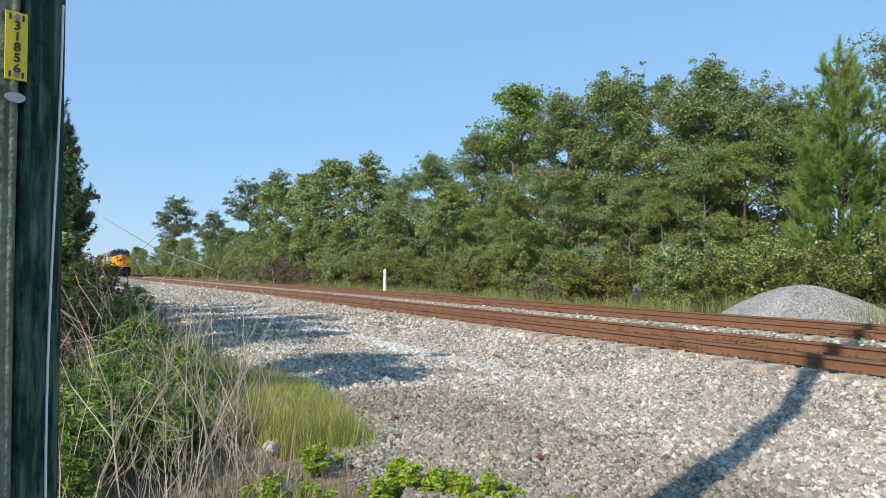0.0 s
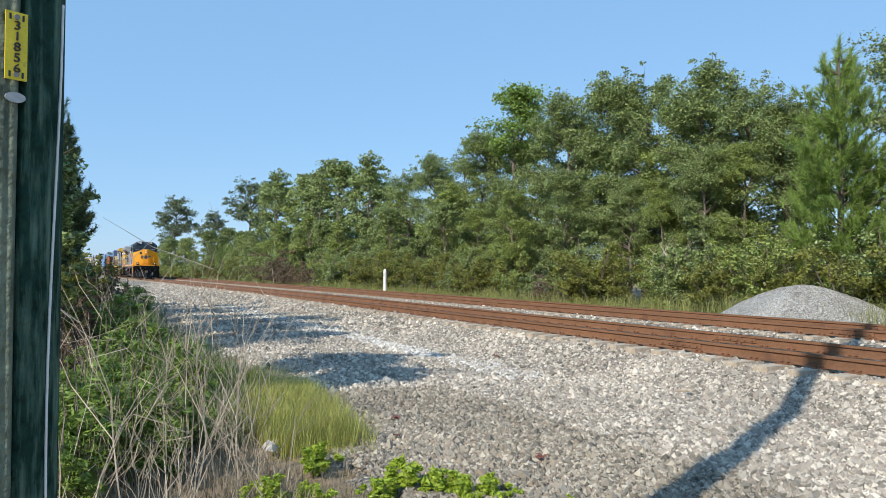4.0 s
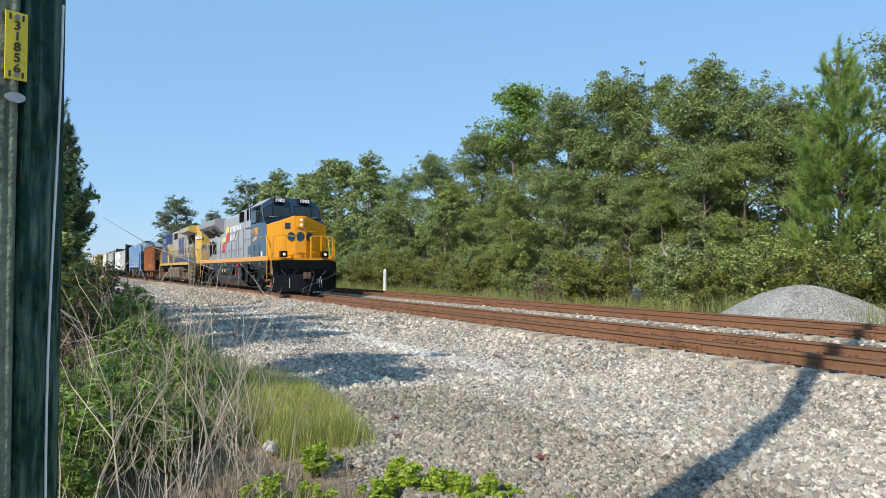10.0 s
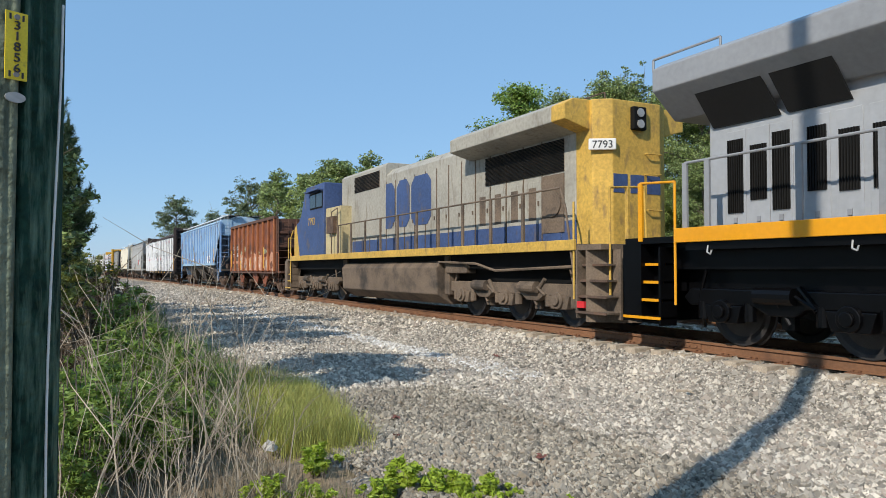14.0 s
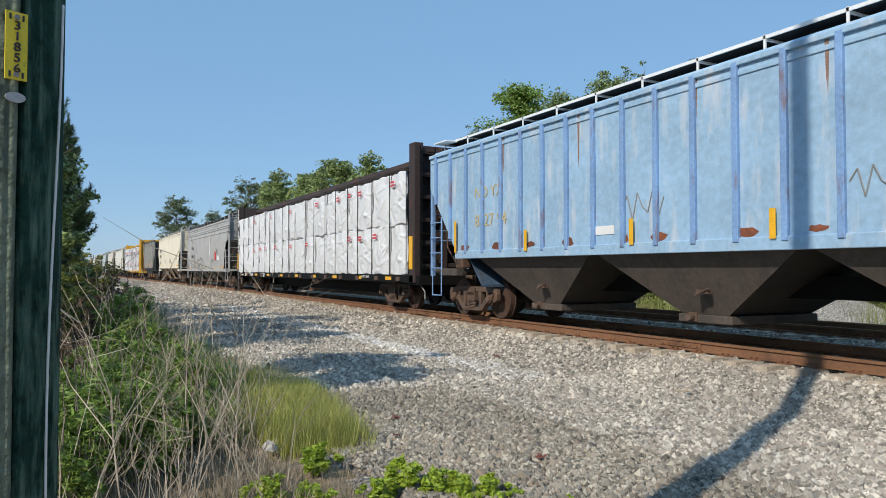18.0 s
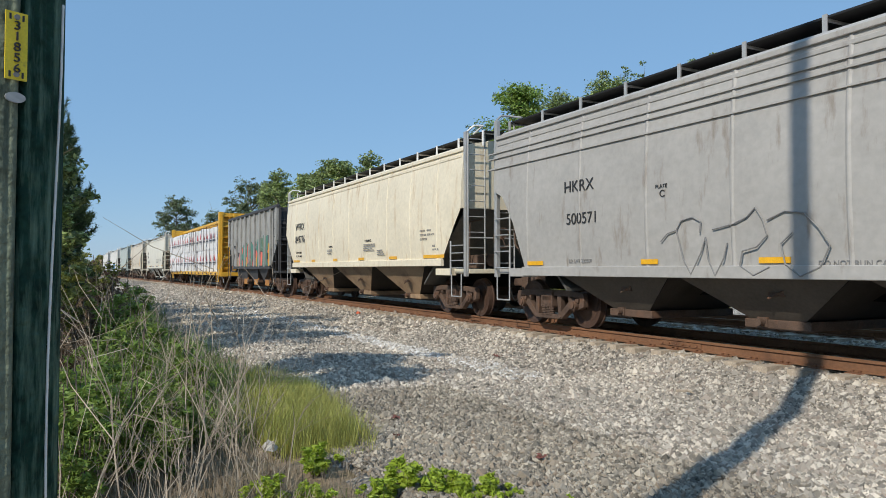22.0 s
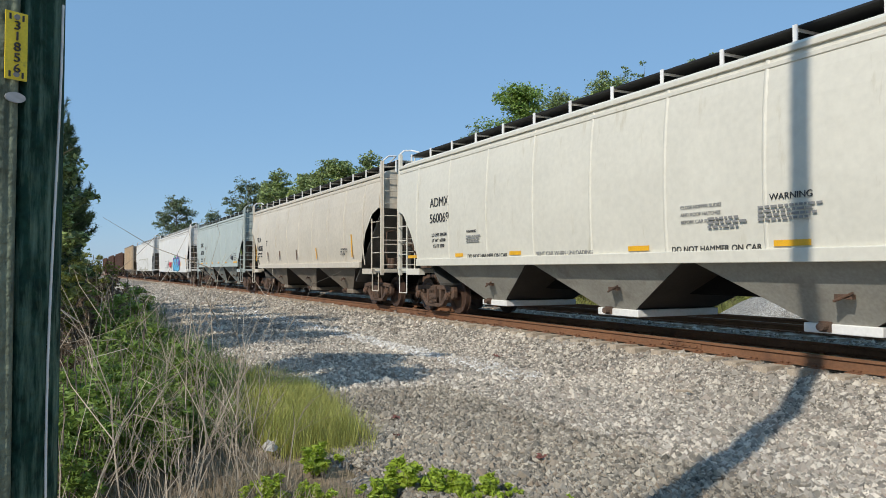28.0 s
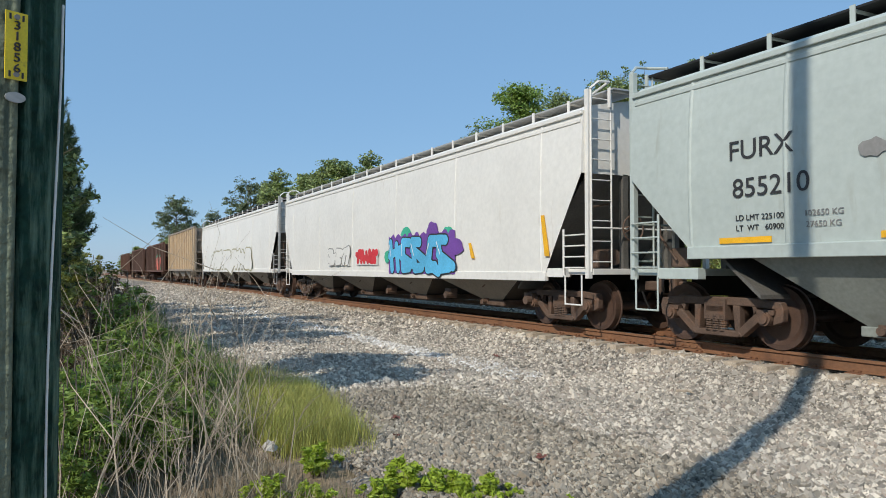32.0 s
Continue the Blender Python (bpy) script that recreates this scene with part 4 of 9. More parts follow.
stick = part("stick", Shape().rod((-0.13, -0.03, 0.02), (0.02, 0.03, 0.035), 0.014, 6, 0.02).rod((0.02, 0.03, 0.035), (0.12, 0.02, 0.02), 0.02, 6, 0.008), TIE)
stick.location = (-7.0, 7.15, float(rise(7.15)) + 0.045)
tagged(stick, "dark splintered piece of wood on the ballast", "stick")

LITTER = mat("red_brown_dead_leaf", (0.16, 0.06, 0.045), 0.8, var=0.2, scale=20)
for x, y, r in ((-7.0, 3.04, 0.055), (-11.57, 7.07, 0.075), (-5.08, 3.52, 0.05), (-6.3, 2.75, 0.035)):
    leaf = Shape()
    for q in range(3):
        c = (rngr.uniform(-r, r), rngr.uniform(-r, r) * 0.6)
        leaf.put([(c[0] + math.cos(i * 1.05) * r * rngr.uniform(0.5, 1.1), c[1] + math.sin(i * 1.05) * r * 0.6 * rngr.uniform(0.6, 1.1), rngr.uniform(0, r * 0.7)) for i in range(6)] + [(c[0], c[1], r * 0.25)],
                 [(i, (i + 1) % 6, 6) for i in range(6)])
    o = part("dead_leaf", leaf, LITTER)
    o.location = (x, y, float(ballast_top(x, y)) + 0.03)
    tagged(o, "curled red-brown dead leaf lying on the stones", "leaf", "dead leaves on the stones")

wrapper = Shape()
ring = [(math.cos(i * 0.9) * rngr.uniform(0.04, 0.09), math.sin(i * 0.9) * rngr.uniform(0.03, 0.07), rngr.uniform(0.0, 0.11)) for i in range(7)]
wrapper.put(ring + [(0, 0, 0.02), (0.01, 0.02, 0.13)], [(i, (i + 1) % 7, 7) for i in range(7)] + [(i, (i + 1) % 7, 8) for i in range(7)])
wrapper = part("paper_wrapper", wrapper, ORANGE)
tagged(wrapper, "crumpled orange-red paper wrapper blown along the ballast", "litter")
wrapper.location = (-27.5, 10.2, -0.2)
# ---- rolling stock: running gear ----
TRAIN, WHEELSETS = [], []
GEAR = {}


def lathe(profile, n=32, y=0.0):
    """Rings of (radius, y) about the y axis."""
    rows = [[(r * math.cos(2 * math.pi * (j % n) / n), yy + y, r * math.sin(2 * math.pi * (j % n) / n)) for j in range(n + 1)] for r, yy in profile]
    return Shape().strip(rows)


def wheelset_shape(r, hub):
    sh = Shape()
    for s in (-1, 1):
        prof = [(0.0, -0.10), (0.11, -0.10), (0.12, -0.05), (r - 0.14, -0.025), (r - 0.075, -0.055), (r - 0.004, -0.060), (r, 0.0), (r + 0.004, 0.045), (r + 0.026, 0.052),
                (r + 0.026, 0.075), (r - 0.08, 0.075), (r - 0.12, 0.03), (0.13, 0.03), (0.1, 0.09)]
        one = lathe(prof)
        sh.put([(x, s * (0.755 + y * -1), z) for x, y, z in one.v], one.f)
    sh.rod((0, -0.9, 0), (0, 0.9, 0), hub, 12)
    return sh


def wheelset(parent, x, z, r, key, material):
    if key not in GEAR:
        o = part("wheelset", wheelset_shape(r, 0.085), material, parent, "worn steel wheels on an axle")
        GEAR[key] = o
        o.location = (x, 0, z)
    else:
        o = same("wheelset", GEAR[key], (x, 0, z), parent)
        tagged(o, "worn steel wheels on an axle")
    WHEELSETS.append((o, (x, 0, z), r))
    return o


def freight_truck(car, x):
    """Two-axle truck: side frames with springs, bolster, wheelsets."""
    if "frame" not in GEAR:
        sh = Shape().side([(-1.16, 0.58), (-1.12, 0.69), (-0.66, 0.735), (0.66, 0.735), (1.12, 0.69), (1.16, 0.58), (0.60, 0.615), (-0.60, 0.615)], -0.06, 0.06)
        sh.side([(-0.40, 0.155), (0.40, 0.155), (0.46, 0.20), (0.42, 0.245), (-0.42, 0.245), (-0.46, 0.20)], -0.085, 0.085)
        for e in (-1, 1):
            sh.side([(e * 0.30, 0.62), (e * 0.43, 0.62), (e * 0.43, 0.24), (e * 0.34, 0.24)], -0.065, 0.065)
            sh.side([(e * 0.36, 0.16), (e * 0.46, 0.16), (e * 0.76, 0.40), (e * 0.98, 0.44), (e * 1.0, 0.56), (e * 0.70, 0.52), (e * 0.40, 0.27)], -0.07, 0.07)
            sh.side([(e * 0.66, 0.50), (e * 0.76, 0.64), (e * 0.62, 0.66)], -0.05, 0.05)
            sh.side([(e * 0.98, 0.36), (e * 1.14, 0.42), (e * 1.16, 0.60), (e * 1.02, 0.62)], -0.06, 0.06)
        GEAR["frame"] = sh
        GEAR["wells"] = Shape().box(-0.20, 0.20, 0.02, 0.04, 0.50, 0.64).box(-0.16, 0.16, -0.10, -0.06, 0.52, 0.60)
        spring = Shape()
        for i in range(7):
            z = 0.235 + i * 0.035
            for k in (-0.13, 0.0, 0.13):
                spring.rod((k, 0, z), (k, 0, z + 0.022), 0.062, 10)
        GEAR["spring"] = spring
        GEAR["cap"] = Shape().rod((0, -0.12, 0), (0, 0.04, 0), 0.105, 18).rod((0, -0.15, 0), (0, -0.12, 0), 0.075, 14).side([(-0.16, 0.12), (0.16, 0.12), (0.14, 0.05), (-0.14, 0.05)], -0.09, 0.05)
    t = part("truck", Shape().box(-0.2, 0.2, -1.12, 1.12, 0.40, 0.70).box(-0.5, -0.38, -0.75, 0.75, 0.35, 0.45).box(0.38, 0.5, -0.75, 0.75, 0.35, 0.45), TRUCKM, car, "rust-brown cast steel two-axle truck")
    t.location = (x, 0, 0)
    for s in (-1, 1):
        for name, mt, y, z in (("side_frame", TRUCKM, 1.02, 0), ("bolster_end", TRUCKM, 1.02, 0), ("spring", TRUCKM, 1.075, 0)):
            key = {"side_frame": "frame", "bolster_end": "wells", "spring": "spring"}[name]
            if (key, "ob") not in GEAR:
                GEAR[key, "ob"] = part(name, GEAR[key], mt, t, bevel=0.015 if key == "frame" else 0)
                o = GEAR[key, "ob"]
            else:
                o = same(name, GEAR[key, "ob"], (0, 0, 0), t)
                if key == "frame":
                    md = o.modifiers.new("edge", "BEVEL")
                    md.width, md.segments = 0.015, 2
            o.location = (0, s * y, z)
            o.rotation_euler.z = 0 if s < 0 else math.pi
        for ax in (-0.889, 0.889):
            if ("cap", "ob") not in GEAR:
                GEAR["cap", "ob"] = part("bearing_cap", GEAR["cap"], TRUCKM, t)
                o = GEAR["cap", "ob"]
            else:
                o = same("bearing_cap", GEAR["cap", "ob"], (0, 0, 0), t)
            o.location, o.rotation_euler.z = (ax, s * 1.03, 0.46), (0 if s < 0 else math.pi)
    for ax in (-0.889, 0.889):
        wheelset(t, ax, 0.457, 0.457, "freight wheel", WHEELM)
    return t


def coupler(car, x, s, z=0.84):
    sh = Shape().box(min(x, x + s * 0.55), max(x, x + s * 0.55), -0.09, 0.09, z - 0.09, z + 0.09)
    sh.box(min(x + s * 0.5, x + s * 0.78), max(x + s * 0.5, x + s * 0.78), -0.17, 0.13, z - 0.15, z + 0.15)
    part("coupler", sh, TRUCKM, car, "rusty knuckle coupler", bevel=0.03)
    hose = [(x + s * (0.3 + 0.06 * i), -0.35, z - 0.1 - 0.34 * math.sin(math.pi * i / 8)) for i in range(9)]
    part("air_hose", Shape().pipe(hose, 0.022, 6), BLACKDULL, car)


def ladder(car, pts0, pts1, rungs, r, material, name="ladder"):
    """Two stiles and the rungs between them."""
    sh = Shape().rod(*pts0, r, 6).rod(*pts1, r, 6)
    for i in range(rungs):
        k = (i + 0.5) / rungs
        sh.rod(Vector(pts0[0]).lerp(Vector(pts0[1]), k), Vector(pts1[0]).lerp(Vector(pts1[1]), k), r * 0.75, 6)
    return part(name, sh, material, car)


def car_base(name, label, s0, s1, category="freight car"):
    c, h = (s0 + s1) / 2, (s1 - s0) / 2
    car = thing(name, label, category, "cars of the freight train", at=(c, MID, 0))
    TRAIN.append((car, c))
    return car, h


def bars(car, x, z, rows, w, hgt, y, material, seed=1):
    """Small unreadable stencils as plain bars."""
    r = random.Random(seed)
    sh = Shape()
    for i in range(rows):
        x0 = x
        while x0 < x + w * r.uniform(0.7, 1.0):
            k = hgt * r.uniform(0.8, 3.2)
            sh.box(x0, x0 + k, y - 0.004, y, z - i * hgt * 1.7, z - i * hgt * 1.7 + hgt)
            x0 += k + hgt * 0.7
    return part("stencil", sh, material, car)


# ---- covered hoppers ----
def covered_hopper(name, label, s0, s1, paint, lower, dark, cut=1.05, zm=2.75, bays=3, bulge=0.10, flat=False, ribs=0, round_cut=False, board=DARKIN, post=WHITE, gate=TRUCKM,
                   marks=(), reflect=(), zs=1.28, seams=9, top=4.0, endpost=GALV, ribm=None, edge=False, bare_end=False):
    car, h = car_base(name, label, s0, s1, "covered hopper")
    zt, zr = top, top + 0.34
    body = Shape()

    def width(z):
        u = (z - zs) / (zt - zs)
        return 1.56 if flat else 1.585 - bulge * 2.2 * (u - 0.42) ** 2 - 0.10 * max(0, u - 0.82)

    def low(x):
        d = max(0.0, abs(x) - (h - cut)) / cut
        return zs + (zm - zs) * (1 - (1 - d) ** 2 if round_cut else d)

    xs = [-h, -h + cut * 0.3, -h + cut * 0.65, -h + cut] + [(-h + cut) + (2 * h - 2 * cut) * i / 6 for i in range(1, 6)] + [h - cut, h - cut * 0.65, h - cut * 0.3, h]
    rows = []
    for x in xs:
        z0 = low(x)
        half = []
        for i in range(9):
            z = z0 + (zt - z0) * i / 8
            half.append((-width(z), z))
        e = width(zt)
        half += [(-e + 0.03, zt + 0.05), (-e + 0.16, zt + 0.15), (-0.75, zr - 0.08), (-0.3, zr)]
        sec = half + [(-y, z) for y, z in reversed(half)]
        rows.append([(x, y, z) for y, z in sec])
    body.strip(rows)
    n = len(rows[0])
    body.put(rows[0], [tuple(range(n))])
    body.put(rows[-1], [tuple(range(n - 1, -1, -1))])
    part("body", body, paint, car)
    # seams or outside posts
    if ribs:
        for i in range(ribs):
            x = -h + 0.35 + (2 * h - 0.7) * i / (ribs - 1)
            for s in (-1, 1):
                a0, a1 = sorted((s * 1.56, s * 1.62))
                part("side_post", Shape().box(x - 0.045, x + 0.045, a0, a1, max(zs, low(x)) + 0.02, zt + 0.02), ribm or paint, car, bevel=0.01)
    for i in range(seams):
        x = -h + 1.2 + (2 * h - 2.4) * i / max(1, seams - 1)
        row = []
        for k in range(9):
            z = zs + (zt - zs) * k / 8
            row.append([(x - 0.035, -width(z) - 0.001, z), (x - 0.010, -width(z) - 0.016, z), (x + 0.010, -width(z) - 0.016, z), (x + 0.035, -width(z) - 0.001, z)])
        part("weld_seam", Shape().strip(row), paint, car)
    for s in (-1, 1):
        a0, a1 = sorted((s * 1.50, s * 1.60))
        part("side_sill", Shape().box(-h + cut - 0.05, h - cut + 0.05, a0, a1, zs - 0.10, zs + 0.08), paint, car, bevel=0.012)
        a0, a1 = sorted((s * (width(zt) - 0.02), s * (width(zt) + 0.05)))
        part("eave_strip", Shape().box(-h, h, a0, a1, zt - 0.03, zt + 0.05), paint, car, bevel=0.01)
        a0, a1 = sorted((s * (width(zt - 0.12) - 0.02), s * (width(zt - 0.12) + 0.022)))
        part("eave_bead", Shape().box(-h + 0.05, h - 0.05, a0, a1, zt - 0.17, zt - 0.10), paint, car, bevel=0.01)
        a0, a1 = sorted((s * 0.36, s * 1.05))
        part("running_board", Shape().box(-h - 0.25, h + 0.25, a0, a1, zr + 0.08, zr + 0.11), board, car, "dark perforated steel roof walkway")
        if edge:
            part("walkway_edge", Shape().box(-h - 0.25, h + 0.25, s * 1.06 - 0.012, s * 1.06 + 0.012, zr + 0.07, zr + 0.12), post, car, "thin white walkway edge")
        k = int(2 * h / 1.1)
        for i in range(k + 1):
            x = -h - 0.15 + (2 * h + 0.3) * i / k
            part("walkway_bracket", Shape().box(x - (0.016 if edge else 0.032), x + (0.016 if edge else 0.032), s * 1.06 - 0.012, s * 1.06 + 0.012, zt + 0.10, zr + 0.13).box(x - 0.02, x + 0.02, min(s * 0.4, s * 1.06), max(s * 0.4, s * 1.06), zr + 0.05, zr + 0.08), post, car)
        x = s * h
        # ends: slope sheet, platform, posts, ladders
        inner = s * (h - 2.2)
        # the dark paint puts the shade under the sloped end into the colour
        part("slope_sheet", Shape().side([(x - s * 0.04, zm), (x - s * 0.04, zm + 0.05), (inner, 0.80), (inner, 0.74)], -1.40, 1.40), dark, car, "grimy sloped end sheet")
        part("end_platform", Shape().box(min(x - s * 1.15, x + s * 0.12), max(x - s * 1.15, x + s * 0.12), -1.42, 1.42, 1.05, 1.16).box(min(x - s * 1.3, x - s * 0.55), max(x - s * 1.3, x - s * 0.55), -1.55, -1.38, 1.0, 1.17), lower if ribs else paint, car, bevel=0.01)
        for yy in (-1.46, 1.46):
            part("corner_post", Shape().box(min(x, x + s * 0.09), max(x, x + s * 0.09), yy - 0.05, yy + 0.05, 0.98, zt + 0.03 if bare_end else zr + 0.08), endpost, car, bevel=0.01)
        for yy in () if bare_end else (-0.55, 0.55):
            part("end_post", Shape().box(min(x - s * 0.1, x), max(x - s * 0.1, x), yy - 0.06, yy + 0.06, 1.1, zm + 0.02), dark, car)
        l0, l1, k = (1.95, zt + 0.02, 5) if bare_end else (1.1, zr + 0.1, 9)
        ladder(car, ((x + s * 0.10, -1.44, l0), (x + s * 0.10, -1.44, l1)), ((x + s * 0.10, -0.98, l0), (x + s * 0.10, -0.98, l1)), k, 0.017, endpost, "end_ladder")
        if bare_end:
            part("end_pole", Shape().rod((x + s * 0.06, -0.42, 1.15), (x + s * 0.06, -0.42, 3.55), 0.022, 6), endpost, car)
            part("roof_platform", Shape().box(min(x - s * 0.5, x + s * 0.12), max(x - s * 0.5, x + s * 0.12), -1.40, -1.06, zr + 0.05, zr + 0.08), post, car, "white grating step on the roof end")
        edge_z = low(x - s * 0.55) - 0.06
        part("ladder_stile", Shape().rod((x - s * 0.55, -1.54, 1.02), (x - s * 0.55, -1.54, edge_z), 0.022, 6), endpost, car)
        for i in range(4):
            z = 1.18 + (edge_z - 1.30) * i / 3
            part("rung", Shape().rod((x + s * 0.03, -1.54, z), (x - s * 0.57, -1.54, z), 0.014, 6), endpost, car)
        part("stirrup_step", Shape().pipe([(x - s * 0.06, -1.53, 1.04), (x - s * 0.06, -1.53, 0.50), (x - s * 0.52, -1.53, 0.50), (x - s * 0.52, -1.53, 1.04)], 0.016, 6), endpost, car)
        if not bare_end:
            part("grab_rail", Shape().pipe([(x + s * 0.10, -1.46, zr + 0.08), (x + s * 0.14, -1.30, zr + 0.22), (x + s * 0.14, -1.05, zr + 0.24), (x - s * 0.3, -1.05, zr + 0.12)], 0.024, 6), post, car)
        freight_truck(car, s * (h - 1.22))
        coupler(car, x - s * 0.1, s)
    if not bare_end:
        wheel = [(h + 0.19, -0.55 + 0.24 * math.cos(0.3927 * i), 1.9 + 0.24 * math.sin(0.3927 * i)) for i in range(17)]
        bw = part("brake_wheel", Shape().pipe(wheel, 0.016, 6), TRUCKM, car, "brake hand wheel")
        part("brake_shaft", Shape().rod((h - 0.05, -0.55, 1.9), (h + 0.19, -0.55, 1.9), 0.05, 8), TRUCKM, bw)
        for i in range(4):
            part("spoke", Shape().rod((h + 0.19, -0.55, 1.9), (h + 0.19, -0.55 + 0.24 * math.cos(1.571 * i + 0.4), 1.9 + 0.24 * math.sin(1.571 * i + 0.4)), 0.012, 5), TRUCKM, bw)
    for s in (-1, 1):
        x = s * (h - 0.45)
        part("brake_valve", Shape().box(x - 0.18, x + 0.18, -1.0, -0.7, 1.18, 1.5), TRUCKM, car, bevel=0.03)
        part("valve_pipe", Shape().pipe([(x, -1.05, 1.3), (x + s * 0.2, -1.2, 1.7), (x + s * 0.25, -1.2, 2.3), (x + s * 0.05, -0.6, 2.4)], 0.02, 6), TRUCKM, car)
        part("end_rail", Shape().pipe([(s * (h + 0.1), -1.42, 1.9), (s * (h + 0.12), 1.42, 1.9)], 0.018, 6), endpost, car)
    if not bare_end:
        part("brake_cylinder", Shape().rod((h - 0.9, -0.5, 1.38), (h - 0.35, -0.5, 1.38), 0.16, 14), TRUCKM, car)
    part("air_reservoir", Shape().rod((-h + 0.3, 0.4, 1.38), (-h + 0.95, 0.4, 1.38), 0.2, 14), TRUCKM, car)
    part("centre_sill", Shape().box(-h, h, -0.22, 0.22, 0.72, 1.05), BLACKDULL, car)
    span = 2 * h - 4.0
    for i in range(bays):
        xc = -span / 2 + span * (i + 0.5) / bays
        w = span / bays * 0.5
        sh = Shape().put([(xc - w, -1.48, zs - 0.02), (xc + w, -1.48, zs - 0.02), (xc + w, 1.48, zs - 0.02), (xc - w, 1.48, zs - 0.02),
                          (xc - 0.42, -0.95, 0.44), (xc + 0.42, -0.95, 0.44), (xc + 0.42, 0.95, 0.44), (xc - 0.42, 0.95, 0.44)],
                         [(3, 2, 1, 0), (4, 5, 6, 7), (0, 1, 5, 4), (2, 3, 7, 6)])
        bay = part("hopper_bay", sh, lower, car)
        # slope faces in the dark colour that holds grime and painted shade
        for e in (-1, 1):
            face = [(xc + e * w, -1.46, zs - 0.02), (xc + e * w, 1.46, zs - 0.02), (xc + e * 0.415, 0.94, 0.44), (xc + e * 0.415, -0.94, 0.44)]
            part("slope_face", Shape().put(face, [(0, 1, 2, 3) if e < 0 else (3, 2, 1, 0)]), UNDERSHADE, bay, "grimy sloping hopper floor")
        part("outlet_gate", Shape().box(xc - 0.50, xc + 0.50, -0.98, 0.98, 0.31, 0.44), gate, bay, bevel=0.015)
        part("gate_crank", Shape().rod((xc - 0.2, -1.10, 0.40), (xc - 0.2, -0.9, 0.40), 0.055, 10).box(xc - 0.28, xc - 0.12, -1.0, -0.9, 0.33, 0.47), TRUCKM, bay)
        part("bay_latch", Shape().box(xc + 0.1, xc + 0.32, -1.27, -1.2, 0.78, 0.84).rod((xc + 0.1, -1.28, 0.75), (xc + 0.34, -1.28, 0.86), 0.018, 6), TRUCKM, bay)
    part("roof_hatch", Shape().box(-h + 0.8, h - 0.8, -0.33, 0.33, zr - 0.02, zr + 0.10), paint, car, bevel=0.03)
    k = int(2 * h / 3.0)
    for i in range(k):
        x = -h + 1.5 + (2 * h - 3.0) * i / max(1, k - 1)
        part("hatch_strap", Shape().box(x - 0.04, x + 0.04, -0.36, 0.36, zr + 0.10, zr + 0.13), endpost, car)
    for x, w in reflect:
        part("reflector", Shape().box(x, x + w, -width(zs + 0.2) - 0.016, -width(zs + 0.2) - 0.010, zs + 0.11, zs + 0.19), REFL, car, "yellow reflective strip")
    for text, hgt, x, z, mt in marks:
        lettering("lettering", text, hgt, x, -width(z + hgt / 2) - 0.012, z, mt, car)
    return car, h, width


